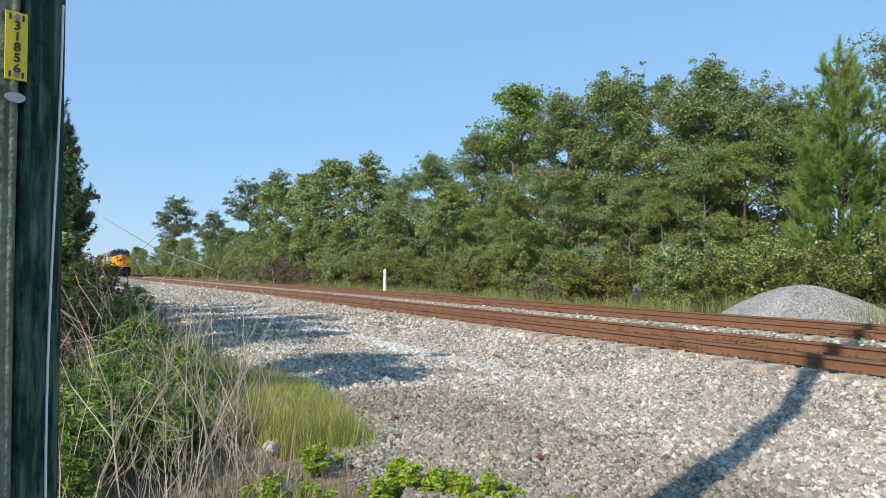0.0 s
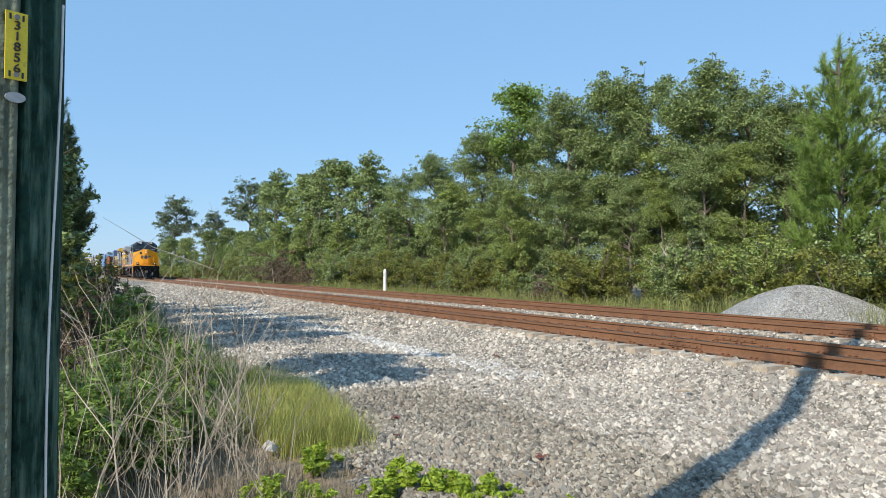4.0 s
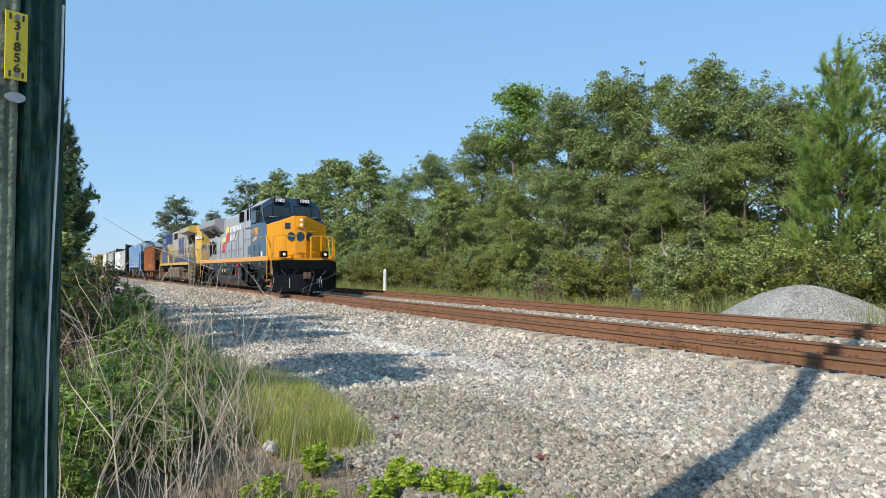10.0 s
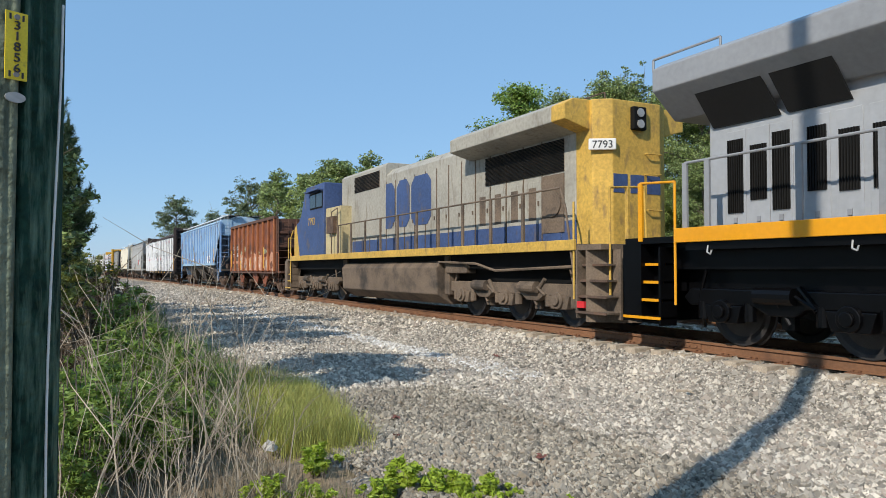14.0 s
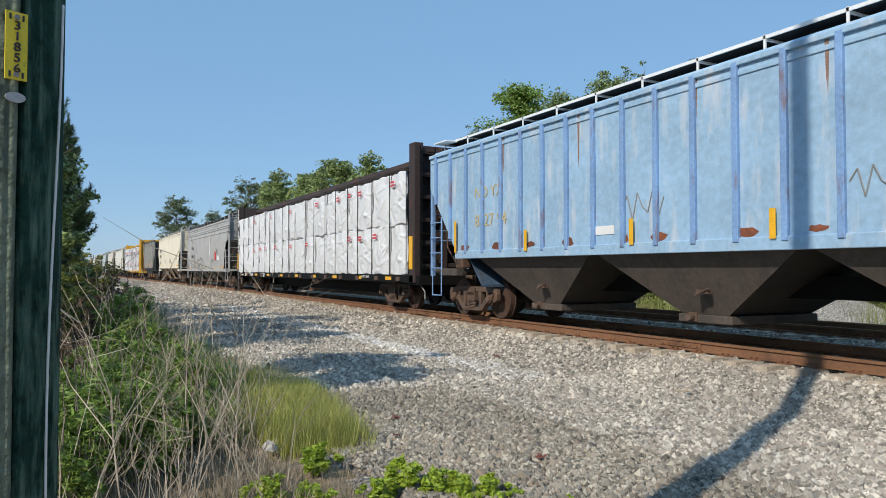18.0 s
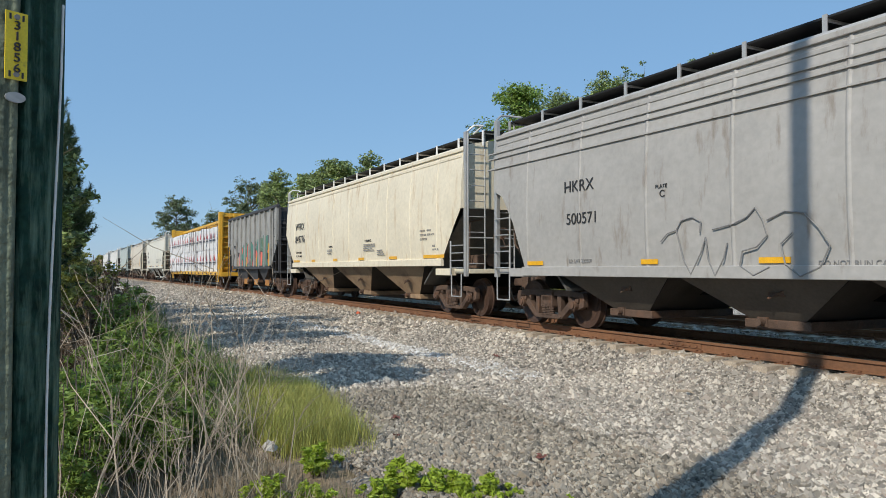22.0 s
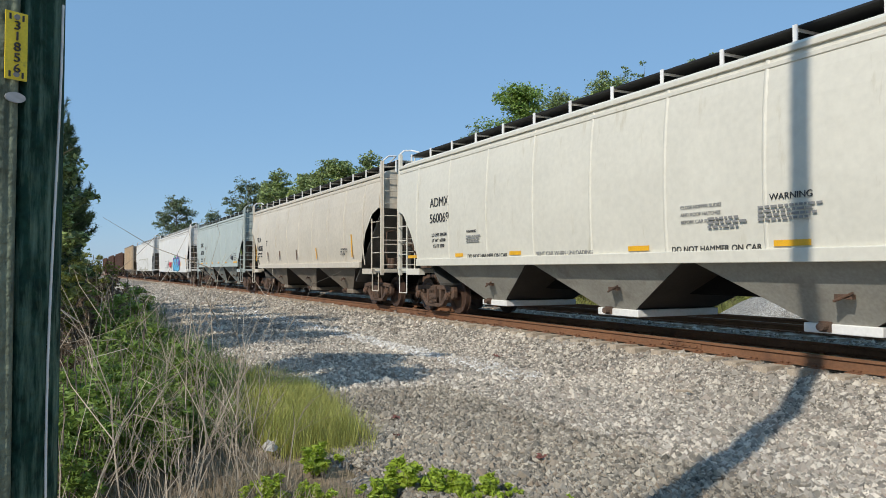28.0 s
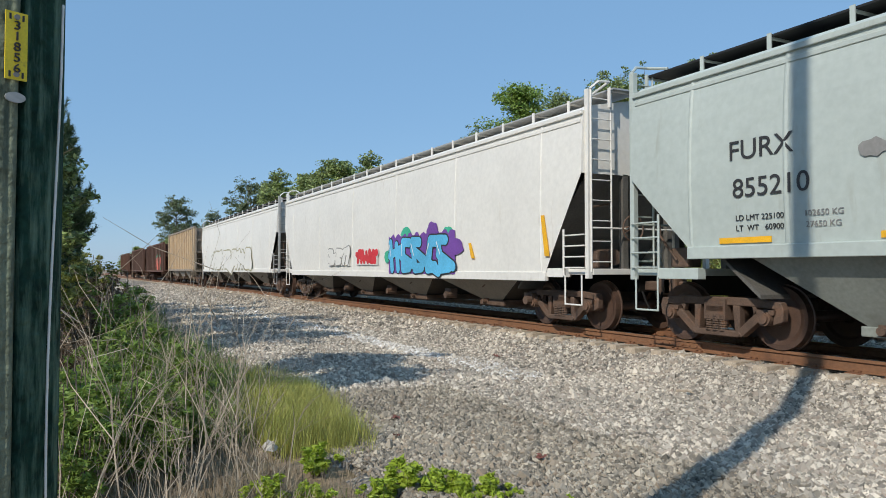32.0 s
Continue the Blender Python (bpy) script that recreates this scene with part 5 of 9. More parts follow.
# ---- open hoppers and gondolas ----
def open_hopper(name, label, s0, s1, paint, lower, z0, z1, posts, cut=0.0, zm=2.4, doors=TRUCKM, bays=3, inset=1.22, deep=True, sill=0.07, side_ladder=True, bay_y=1.42, deck=0.25):
    car, h = car_base(name, label, s0, s1, "hopper car")
    yb = 1.50
    poly = [(-h + cut, z0), (h - cut, z0), (h, zm), (h, z1), (-h, z1), (-h, zm)] if cut else [(-h, z0), (h, z0), (h, z1), (-h, z1)]
    for s in (-1, 1):
        part("side_sheet", Shape().side(poly, min(s * yb, s * (yb - 0.03)), max(s * yb, s * (yb - 0.03))), paint, car)
        part("top_chord", Shape().box(-h - 0.04, h + 0.04, min(s * 1.42, s * 1.60), max(s * 1.42, s * 1.60), z1 - 0.02, z1 + 0.12), lower, car, bevel=0.02)
        part("side_sill", Shape().box(-h + cut, h - cut, min(s * 1.44, s * 1.58), max(s * 1.44, s * 1.58), z0 - 0.10, z0 + sill), lower, car, bevel=0.015)
        for i in range(posts):
            x = -h + 0.06 + (2 * h - 0.12) * i / (posts - 1)
            zb = z0 if not cut else z0 + (zm - z0) * max(0, (abs(x) - h + cut) / cut)
            part("side_post", Shape().box(x - 0.06, x + 0.06, min(s * yb, s * 1.60), max(s * yb, s * 1.60), zb, z1), paint, car, bevel=0.02)
        x = s * h
        part("end_sheet", Shape().side([(x, z1), (x - s * 0.05, z1), (x - s * 0.05, zm - 0.1), (x - s * 2.4, 0.75), (x - s * 2.4, 0.68), (x, zm - 0.14)], -1.47, 1.47), lower, car)
        for yy in (-1.42, -0.5, 0.5, 1.42):
            part("end_post", Shape().box(min(x - s * 0.02, x + s * 0.08), max(x - s * 0.02, x + s * 0.08), yy - 0.06, yy + 0.06, 1.0, z1), lower, car, bevel=0.015)
        for z in (zm, (zm + z1) / 2):
            part("end_rib", Shape().box(min(x, x + s * 0.10), max(x, x + s * 0.10), -1.45, 1.45, z - 0.06, z + 0.06), lower, car, bevel=0.015)
        part("end_platform", Shape().box(min(x - s * 1.2, x + s * deck), max(x - s * 1.2, x + s * deck), -1.42, 1.42, 0.98, 1.08), lower, car)
        if side_ladder:
            ladder(car, ((x - s * 0.02, -1.58, 0.55), (x - s * 0.02, -1.58, z1)), ((x - s * 0.5, -1.58, 0.55), (x - s * 0.5, -1.58, z1)), 9, 0.018, lower, "side_ladder")
        ladder(car, ((x + s * 0.12, -1.4, 0.55), (x + s * 0.12, -1.4, z1)), ((x + s * 0.12, -0.95, 0.55), (x + s * 0.12, -0.95, z1)), 9, 0.018, lower, "end_ladder")
        freight_truck(car, s * (h - inset))
        coupler(car, x - s * 0.1, s)
    part("brake_wheel", Shape().pipe([(h + 0.17, 0.5 + 0.24 * math.cos(0.3927 * i), 1.9 + 0.24 * math.sin(0.3927 * i)) for i in range(17)], 0.018, 6), TRUCKM, car, "brake hand wheel")
    part("floor", Shape().box(-h + 2.0, h - 2.0, -1.46, 1.46, 1.2, 1.26), lower, car)
    part("centre_sill", Shape().box(-h, h, -0.22, 0.22, 0.70, 1.02), BLACKDULL, car)
    if deep:
        span = 2 * h - 3.6
        for i in range(bays):
            xc = -span / 2 + span * (i + 0.5) / bays
            w = span / bays * 0.5
            sh = Shape().put([(xc - w, -bay_y, z0), (xc + w, -bay_y, z0), (xc + w, bay_y, z0), (xc - w, bay_y, z0), (xc - 0.2, 0.22 - bay_y, 0.36), (xc + 0.45, 0.22 - bay_y, 0.36), (xc + 0.45, bay_y - 0.22, 0.36), (xc - 0.2, bay_y - 0.22, 0.36)],
                             [(3, 2, 1, 0), (4, 5, 6, 7), (0, 1, 5, 4), (1, 2, 6, 5), (2, 3, 7, 6), (3, 0, 4, 7)])
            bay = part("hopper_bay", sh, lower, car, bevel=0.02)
            part("bay_door", Shape().side([(xc - 0.1, 0.72), (xc + 0.75, 0.72), (xc + 0.62, 0.36), (xc - 0.2, 0.36)], 0.15 - bay_y, 0.20 - bay_y), doors, bay, bevel=0.01)
            part("door_lock", Shape().rod((xc + 0.75, -1.3, 0.42), (xc + 0.95, -1.3, 0.55), 0.03, 8).box(xc + 0.7, xc + 0.95, -1.3, -1.1, 0.5, 0.62), TRUCKM, bay)
    return car, h


def blob(rng, cx, cz, rx, rz, n=14, rough=0.22):
    return [(cx + math.cos(2 * math.pi * i / n) * rx * rng.uniform(1 - rough, 1 + rough), cz + math.sin(2 * math.pi * i / n) * rz * rng.uniform(1 - rough, 1 + rough)) for i in range(n)]


def capsule(p, q, r, n=7):
    """A round-ended stroke in x and z."""
    an = math.atan2(q[1] - p[1], q[0] - p[0])
    out = []
    for c, a0 in ((q, an - math.pi / 2), (p, an + math.pi / 2)):
        out += [(c[0] + r * math.cos(a0 + math.pi * i / (n - 1)), c[1] + r * math.sin(a0 + math.pi * i / (n - 1))) for i in range(n)]
    return out


def graffiti(car, x0, x1, z0, z1, y, letters, fill, edge, halo, shine, seed):
    """Sprayed fat letters as flat round strokes: halo, edge, fill and shine."""
    rng = random.Random(seed)
    w, hg = (x1 - x0) / letters, z1 - z0
    n = letters * 7
    lo = [(x0 - 0.12 * w + (x1 - x0 + 0.24 * w) * i / n, z0 - 0.01 - 0.04 * rng.random()) for i in range(n + 1)]
    hi = [(x, z1 + 0.02 + 0.16 * hg * abs(math.sin(i * 0.9 + seed)) * rng.uniform(0.5, 1.1)) for i, (x, _) in enumerate(lo)]
    g = part("graffiti", Shape().side(lo + hi[::-1], y - 0.003, y - 0.002), halo, car, "sprayed graffiti letters with outlines")
    for i in range(letters):
        cx = x0 + w * (i + 0.5)
        r = w * rng.uniform(0.17, 0.22)
        b, t = z0 + r * 0.8, z1 - r * 0.8
        lean = rng.uniform(-0.34, 0.34) * w
        lf, rt = cx - 0.27 * w, cx + 0.27 * w
        zc = z0 + hg * rng.choice((0.32, 0.5, 0.66))
        kind = rng.randrange(4)
        strokes = [((lf, b), (lf + lean, t))]
        if kind != 1:
            strokes.append(((rt, b), (rt + lean, t - rng.uniform(0, 0.15) * hg)))
        strokes.append(((lf - 0.22 * w, zc), (rt + 0.24 * w, zc + rng.choice((-0.34, 0.30)) * hg * rng.uniform(0.6, 1.0))))
        if kind in (1, 2):
            strokes.append(((lf + lean, t), (rt + lean, t - 0.02)))
        if kind in (1, 3):
            strokes.append(((lf, b), (rt, b + 0.03)))
        eg, fl, sh = Shape(), Shape(), Shape()
        for k, (p, q) in enumerate(strokes):
            d = 0.0007 * (k + 5 * (i % 2))
            eg.side(capsule(p, q, r * 1.16 + 0.008), y - 0.0055 - d, y - 0.005 - d)
            fl.side(capsule(p, q, r * 0.94), y - 0.0135 - d, y - 0.013 - d)
        p, q = strokes[0]
        sh.side(capsule((p[0] - r * 0.5, (p[1] + q[1]) / 2), (q[0] - r * 0.5, q[1] - 0.05), 0.014, 4), y - 0.0225, y - 0.022)
        part("outline", eg, edge, g)
        part("fill", fl, fill, g)
        part("highlight", sh, shine, g)
    return g


# ---- centre-beam flat cars with wrapped loads ----
def wrap_mesh(name, w, d, hgt, seed, material):
    """A plastic-wrapped bundle: soft bulging box with creases."""
    rng = np.random.default_rng(seed)
    n, m = 40, 40
    rows = []
    ph = rng.uniform(0, 6.28, 6)
    folds = [(rng.uniform(0.05, 0.95), rng.uniform(0.05, 0.95), rng.uniform(-0.9, 0.9) + (1.57 if rng.random() < 0.35 else 0), rng.uniform(0.12, 0.40), rng.uniform(0.014, 0.034) * (1 if rng.random() < 0.6 else -0.7), rng.uniform(0.014, 0.030)) for _ in range(22)]
    for i in range(n + 1):
        u = i / n
        row = []
        for j in range(m + 1):
            t = j / m
            bul = 0.035 * math.sin(math.pi * u) * math.sin(math.pi * t)
            cre = 0.014 * abs(math.sin(3.1 * u + 4 * t * (u - 0.5) + ph[1])) * (1 - t) + 0.018 * math.sin(8 * u + 5 * t + ph[0]) * t + 0.012 * math.sin(17 * u - 9 * t + ph[1]) + 0.014 * abs(math.sin(4 * t + 8 * u * (1 - 0.5 * t) + ph[2])) + 0.016 * abs(math.sin(6 * u - 5 * t * u + ph[5]))
            for fu, ft, fa, ln, amp, wd in folds:
                du, dt = u - fu, t - ft
                along, off = du * math.cos(fa) + dt * math.sin(fa), -du * math.sin(fa) + dt * math.cos(fa)
                if abs(along) < ln:
                    cre += amp * (1 - (along / ln) ** 2) * math.exp(-(off / wd) ** 2)
            row.append(((u - 0.5) * w + 0.012 * math.sin(7 * t + ph[3]) * (1 if 0 < i < n else 0.5), -bul - cre, t * hgt + (0.020 * math.sin(5 * u + ph[4]) + 0.012 * math.sin(13 * u + ph[0])) * t + 0.035 * (math.sin(6 * u + ph[2]) - 1) * (1 - t) ** 6))
        rows.append(row)
    sh = Shape().strip([list(r) for r in zip(*rows)])
    a, b, c, e = rows[0], rows[-1], [r[-1] for r in rows], [r[0] for r in rows]
    for edge, flip in ((a, 0), (b, 1), (c, 1), (e, 0)):
        back = [(p[0], d, p[2]) for p in edge]
        sh.strip([edge, back] if flip else [back, edge])
    sh.put([(-w / 2, d, 0), (w / 2, d, 0), (w / 2, d, hgt), (-w / 2, d, hgt)], [(3, 2, 1, 0)])
    spot, seen, turn_to = [], {}, []
    for p in sh.v:                                   # one skin: corners that meet are one
        key = tuple(round(c, 5) for c in p)
        if key not in seen:
            seen[key] = len(spot)
            spot.append(p)
        turn_to.append(seen[key])
    sh.v, sh.f = spot, [tuple(turn_to[i] for i in q) for q in sh.f]
    return part(name, sh, material, None, smooth=True)


def centre_beam(name, label, s0, s1, frame_mat, beam_mat, wrap, bundle_label, logo, text_marks, seed):
    car, h = car_base(name, label, s0, s1, "centre-beam flat car")
    rnd2 = random.Random(seed)
    for s in (-1, 1):
        part("side_sill", Shape().box(-h, h, min(s * 1.46, s * 1.56), max(s * 1.46, s * 1.56), 0.78, 1.0), frame_mat, car, bevel=0.015)
        x = s * (h - 0.13)
        part("bulkhead", Shape().box(min(x, x - s * 0.08), max(x, x - s * 0.08), -1.48, 1.48, 0.95, 4.55), beam_mat, car)
        for yy in (-1.42, 1.42):
            part("bulkhead_post", Shape().box(min(x - s * 0.12, x + s * 0.20), max(x - s * 0.12, x + s * 0.20), yy - 0.14, yy + 0.14, 0.78, 4.60), beam_mat, car, bevel=0.02)
        for yy in (-0.62, 0.0, 0.62):
            part("bulkhead_stake", Shape().box(min(x, x + s * 0.18), max(x, x + s * 0.18), yy - 0.09, yy + 0.09, 0.9, 4.50), beam_mat, car, bevel=0.015)
        for i in range(6):
            z = 1.2 + i * 0.62
            part("bulkhead_rib", Shape().box(min(x, x + s * 0.15), max(x, x + s * 0.15), -1.40, 1.40, z, z + 0.12), beam_mat, car, bevel=0.015)
        ladder(car, ((x + s * 0.24, -1.40, 1.0), (x + s * 0.24, -1.40, 4.5)), ((x + s * 0.24, -0.95, 1.0), (x + s * 0.24, -0.95, 4.5)), 11, 0.018, frame_mat, "end_ladder")
        part("end_sill", Shape().box(min(x - s * 0.5, x + s * 0.35), max(x - s * 0.5, x + s * 0.35), -1.5, 1.5, 0.72, 0.98), frame_mat, car, bevel=0.015)
        part("sill_step", Shape().pipe([(x - s * 0.9, -1.5, 0.78), (x - s * 0.9, -1.5, 0.42), (x - s * 0.2, -1.5, 0.42), (x - s * 0.2, -1.5, 0.78)], 0.018, 6), frame_mat, car)
        freight_truck(car, s * (h - 2.25))
        coupler(car, s * (h - 0.05), s)
        part("cut_lever", Shape().pipe([(s * (h + 0.1), -1.45, 0.8), (s * (h + 0.2), -1.3, 0.55), (s * (h + 0.2), -1.3, 0.35)], 0.015, 6), GALV, car)
        part("reflector", Shape().box(min(x - s * 0.1, x + s * 0.12), max(x - s * 0.1, x + s * 0.12), -1.575, -1.568, 1.15, 2.05), REFL, car, "yellow reflective strip")
    part("deck", Shape().box(-h, h, -1.46, 1.46, 0.93, 1.0), frame_mat, car)
    part("centre_sill", Shape().box(-h, h, -0.35, 0.35, 0.45, 0.9), BLACKDULL, car)
    part("truss", Shape().side([(-h + 3.6, 0.93), (h - 3.6, 0.93), (h - 5.2, 0.34), (-h + 5.2, 0.34)], -0.30, 0.30), BLACKDULL, car)
    part("beam_web", Shape().box(-h + 0.2, h - 0.2, -0.06, 0.06, 1.0, 4.2), beam_mat, car)
    part("top_chord", Shape().cross([(-0.62, 4.30), (-0.20, 4.18), (0.20, 4.18), (0.62, 4.30), (0.62, 4.44), (0.25, 4.54), (-0.25, 4.54), (-0.62, 4.44)], -h + 0.2, h - 0.2), beam_mat, car, bevel=0.015)
    for i in range(14):
        x = -h + 0.9 + (2 * h - 1.8) * i / 13
        part("chord_bracket", Shape().box(x - 0.04, x + 0.04, -0.66, 0.66, 4.14, 4.20), beam_mat, car)
        part("stake_pocket", Shape().box(x - 0.11, x + 0.11, -1.60, -1.55, 0.82, 0.94), TRUCKM, car)
    for i in range(9):
        x = -h + 1.8 + (2 * h - 3.6) * i / 8
        part("reflector", Shape().box(x, x + 0.42, -1.568, -1.562, 0.84, 0.94), REFL, car, "yellow reflective strip")
    for text, hgt, x, z, mt in text_marks:
        lettering("lettering", text, hgt, x, -1.57, z, mt, car)
    part("winch", Shape().rod((2.5, -1.5, 0.68), (2.5, -1.38, 0.68), 0.09, 10).box(2.2, 2.8, -1.5, -1.35, 0.66, 0.78), TRUCKM, car)
    # loads
    models = [wrap_mesh("wrapped_bundle", 1.0, 1.30, 1.36, seed * 10 + i, wrap) for i in range(5)]
    span = 2 * h - 0.9
    cols = 19
    shares = [rnd2.uniform(0.72, 1.2) for _ in range(cols)]
    cuts = [span * sum(shares[:i]) / sum(shares) - span / 2 for i in range(cols + 1)]
    fresh = list(models)
    for side_ in (-1, 1):
        for tier in (0, 1):
            for i in range(cols):
                o = fresh.pop() if fresh else new("wrapped_bundle", models[rnd2.randrange(5)].data)
                tagged(o, bundle_label, "wrapped bundle", "wrapped bundles on " + name.replace("_", " "))
                at = Vector((car.location.x + (cuts[i] + cuts[i + 1]) / 2, MID + side_ * (1.43 + rnd2.uniform(0, 0.07)), 1.02 + tier * 1.43))
                o.matrix_basis = Matrix.Translation(at) @ pose(0, 0, 0, 0, 0, 0 if side_ < 0 else 180) @ pose(0, 0, 0, 0, 0, rnd2.uniform(-1.2, 1.2)) @ Matrix.Diagonal(((cuts[i + 1] - cuts[i]) * 0.995 * rnd2.uniform(0.995, 1.012), 1, rnd2.uniform(1.0, 1.05) + 0.015 * tier, 1))
                TRAIN.append((o, at.x))
                if side_ < 0:
                    logo(o, i, tier, rnd2)
    for i in range(cols + 1):
        xx = cuts[i]
        part("strap", Shape().box(xx - 0.006, xx + 0.006, -1.555, -1.535, 1.0, 3.92).box(xx - 0.006, xx + 0.006, -1.5, -0.6, 3.93, 3.945), BLACKDULL, car, "black tie-down strap")
    return car, h
# ---- locomotives ----
def loco_truck(loco, x, metal, label):
    t = part("truck", Shape().box(-2.6, 2.6, -0.6, 0.6, 0.45, 0.75).box(-0.25, 0.25, -1.1, 1.1, 0.5, 0.8), metal, loco, label)
    t.location = (x, 0, 0)
    outer = [(-2.75, 0.72), (-2.6, 0.86), (2.6, 0.86), (2.75, 0.72), (2.62, 0.60), (1.45, 0.62), (1.2, 0.50), (0.8, 0.50), (0.6, 0.62), (-0.6, 0.62), (-0.8, 0.50), (-1.2, 0.50), (-1.45, 0.62), (-2.62, 0.60)]
    for s in (-1, 1):
        part("side_frame", Shape().side(outer, s * 1.1 - 0.08, s * 1.1 + 0.08), metal, t, bevel=0.02)
        for ax in (-1.97, 0, 1.97):
            part("journal_box", Shape().side([(ax - 0.34, 0.62), (ax + 0.34, 0.62), (ax + 0.26, 0.36), (ax - 0.26, 0.36)], s * 1.12 - 0.09, s * 1.12 + 0.09).rod((ax, s * 1.04, 0.53), (ax, s * 1.26, 0.53), 0.17, 14).rod((ax, s * 1.26, 0.53), (ax, s * 1.31, 0.53), 0.10, 10), metal, t, bevel=0.015)
            for o in (-0.42, 0.42):
                part("wheel_spring", Shape().rod((ax + o, s * 1.12, 0.40), (ax + o, s * 1.12, 0.66), 0.085, 10), metal, t)
        for ax in (-1.0, 1.0):
            part("brake_cylinder", Shape().rod((ax - 0.35, s * 1.22, 0.78), (ax + 0.25, s * 1.22, 0.78), 0.12, 12), metal, t)
            part("brake_rod", Shape().rod((ax + 0.25, s * 1.22, 0.78), (ax + 0.55, s * 1.22, 0.62), 0.03, 6), metal, t)
            part("brake_shoe", Shape().box(ax - 0.10, ax + 0.10, s * 0.98 - 0.05, s * 0.98 + 0.05, 0.32, 0.60).rod((ax - 0.05, s * 1.16, 0.66), (ax + 0.1, s * 1.12, 0.40), 0.03, 6), metal, t)
        for o in (-1, 1):
            part("sand_pipe", Shape().pipe([(o * 2.3, s * 1.16, 1.15), (o * 2.45, s * 1.16, 0.7), (o * 2.62, s * 0.85, 0.25)], 0.025, 6), metal, t)
        part("damper", Shape().rod((-0.7, s * 1.2, 0.9), (-0.45, s * 1.18, 0.60), 0.045, 8), metal, t)
        part("damper", Shape().rod((1.5, s * 1.2, 0.95), (1.2, s * 1.18, 0.66), 0.045, 8), metal, t)
    for ax in (-1.97, 0, 1.97):
        wheelset(t, ax, 0.53, 0.53, "engine wheel", ENGWHEEL)
    return t


def handrail(loco, pts, posts, material, name="handrail"):
    """A rail through the points, on posts of (x, y, foot, head)."""
    hr = part(name, Shape().pipe(pts, 0.021, 8), material, loco)
    for x, y, z0, z1 in posts:
        part("stanchion", Shape().box(x - 0.042, x + 0.042, y - 0.02, y + 0.02, z0, z1), material, hr)
    return hr


def grille(loco, x0, x1, z0, z1, y, bars_n, upright, name="air_grille", back=DARKIN, bar=BLACKDULL):
    g = part(name, Shape().box(x0, x1, y - 0.008, y, z0, z1), back, loco, "dark louvred air intake")
    for i in range(bars_n):
        k = (i + 0.5) / bars_n
        if upright:
            x = x0 + (x1 - x0) * k
            part("louvre", Shape().box(x - 0.008, x + 0.008, y - 0.03, y - 0.008, z0, z1), bar, g)
        else:
            z = z0 + (z1 - z0) * k
            part("louvre", Shape().box(x0, x1, y - 0.03, y - 0.008, z - 0.008, z + 0.008), bar, g)
    return g


def steps(loco, x, s, y, metal, tread, n=4, z0=0.36, z1=1.5):
    """Open stairwell with edge-painted treads at a corner."""
    st = part("stairwell", Shape().box(min(x, x + s * 0.82), max(x, x + s * 0.82), y + 0.30, y + 0.34, z0 - 0.1, z1).box(min(x, x + s * 0.04), max(x, x + s * 0.04), y, y + 0.3, z0 - 0.1, z1), metal, loco)
    for i in range(n):
        z = z0 + (z1 - z0) * i / n
        part("step", Shape().box(min(x, x + s * (0.80 - 0.03 * i)), max(x, x + s * (0.80 - 0.03 * i)), y + 0.0 + 0.04 * i, y + 0.32, z, z + 0.03), metal, st)
        part("step_edge", Shape().box(min(x, x + s * (0.80 - 0.03 * i)), max(x, x + s * (0.80 - 0.03 * i)), y - 0.012 + 0.04 * i, y + 0.04 * i, z - 0.01, z + 0.035), tread, st)
    return st


def block_word(loco, x0, z0, hgt, widths, slant, y, material, name="brand_block"):
    """A brand name drawn as plain leaning blocks, one for each character."""
    x = x0
    base = None
    for w in widths:
        gap = 0.16 * w
        sh = Shape().side([(x + gap, z0), (x + w, z0), (x + w + slant * hgt, z0 + hgt), (x + gap + slant * hgt, z0 + hgt)], y - 0.004, y)
        base = part(name, sh, material, loco)
        x += w + 0.055
    return base


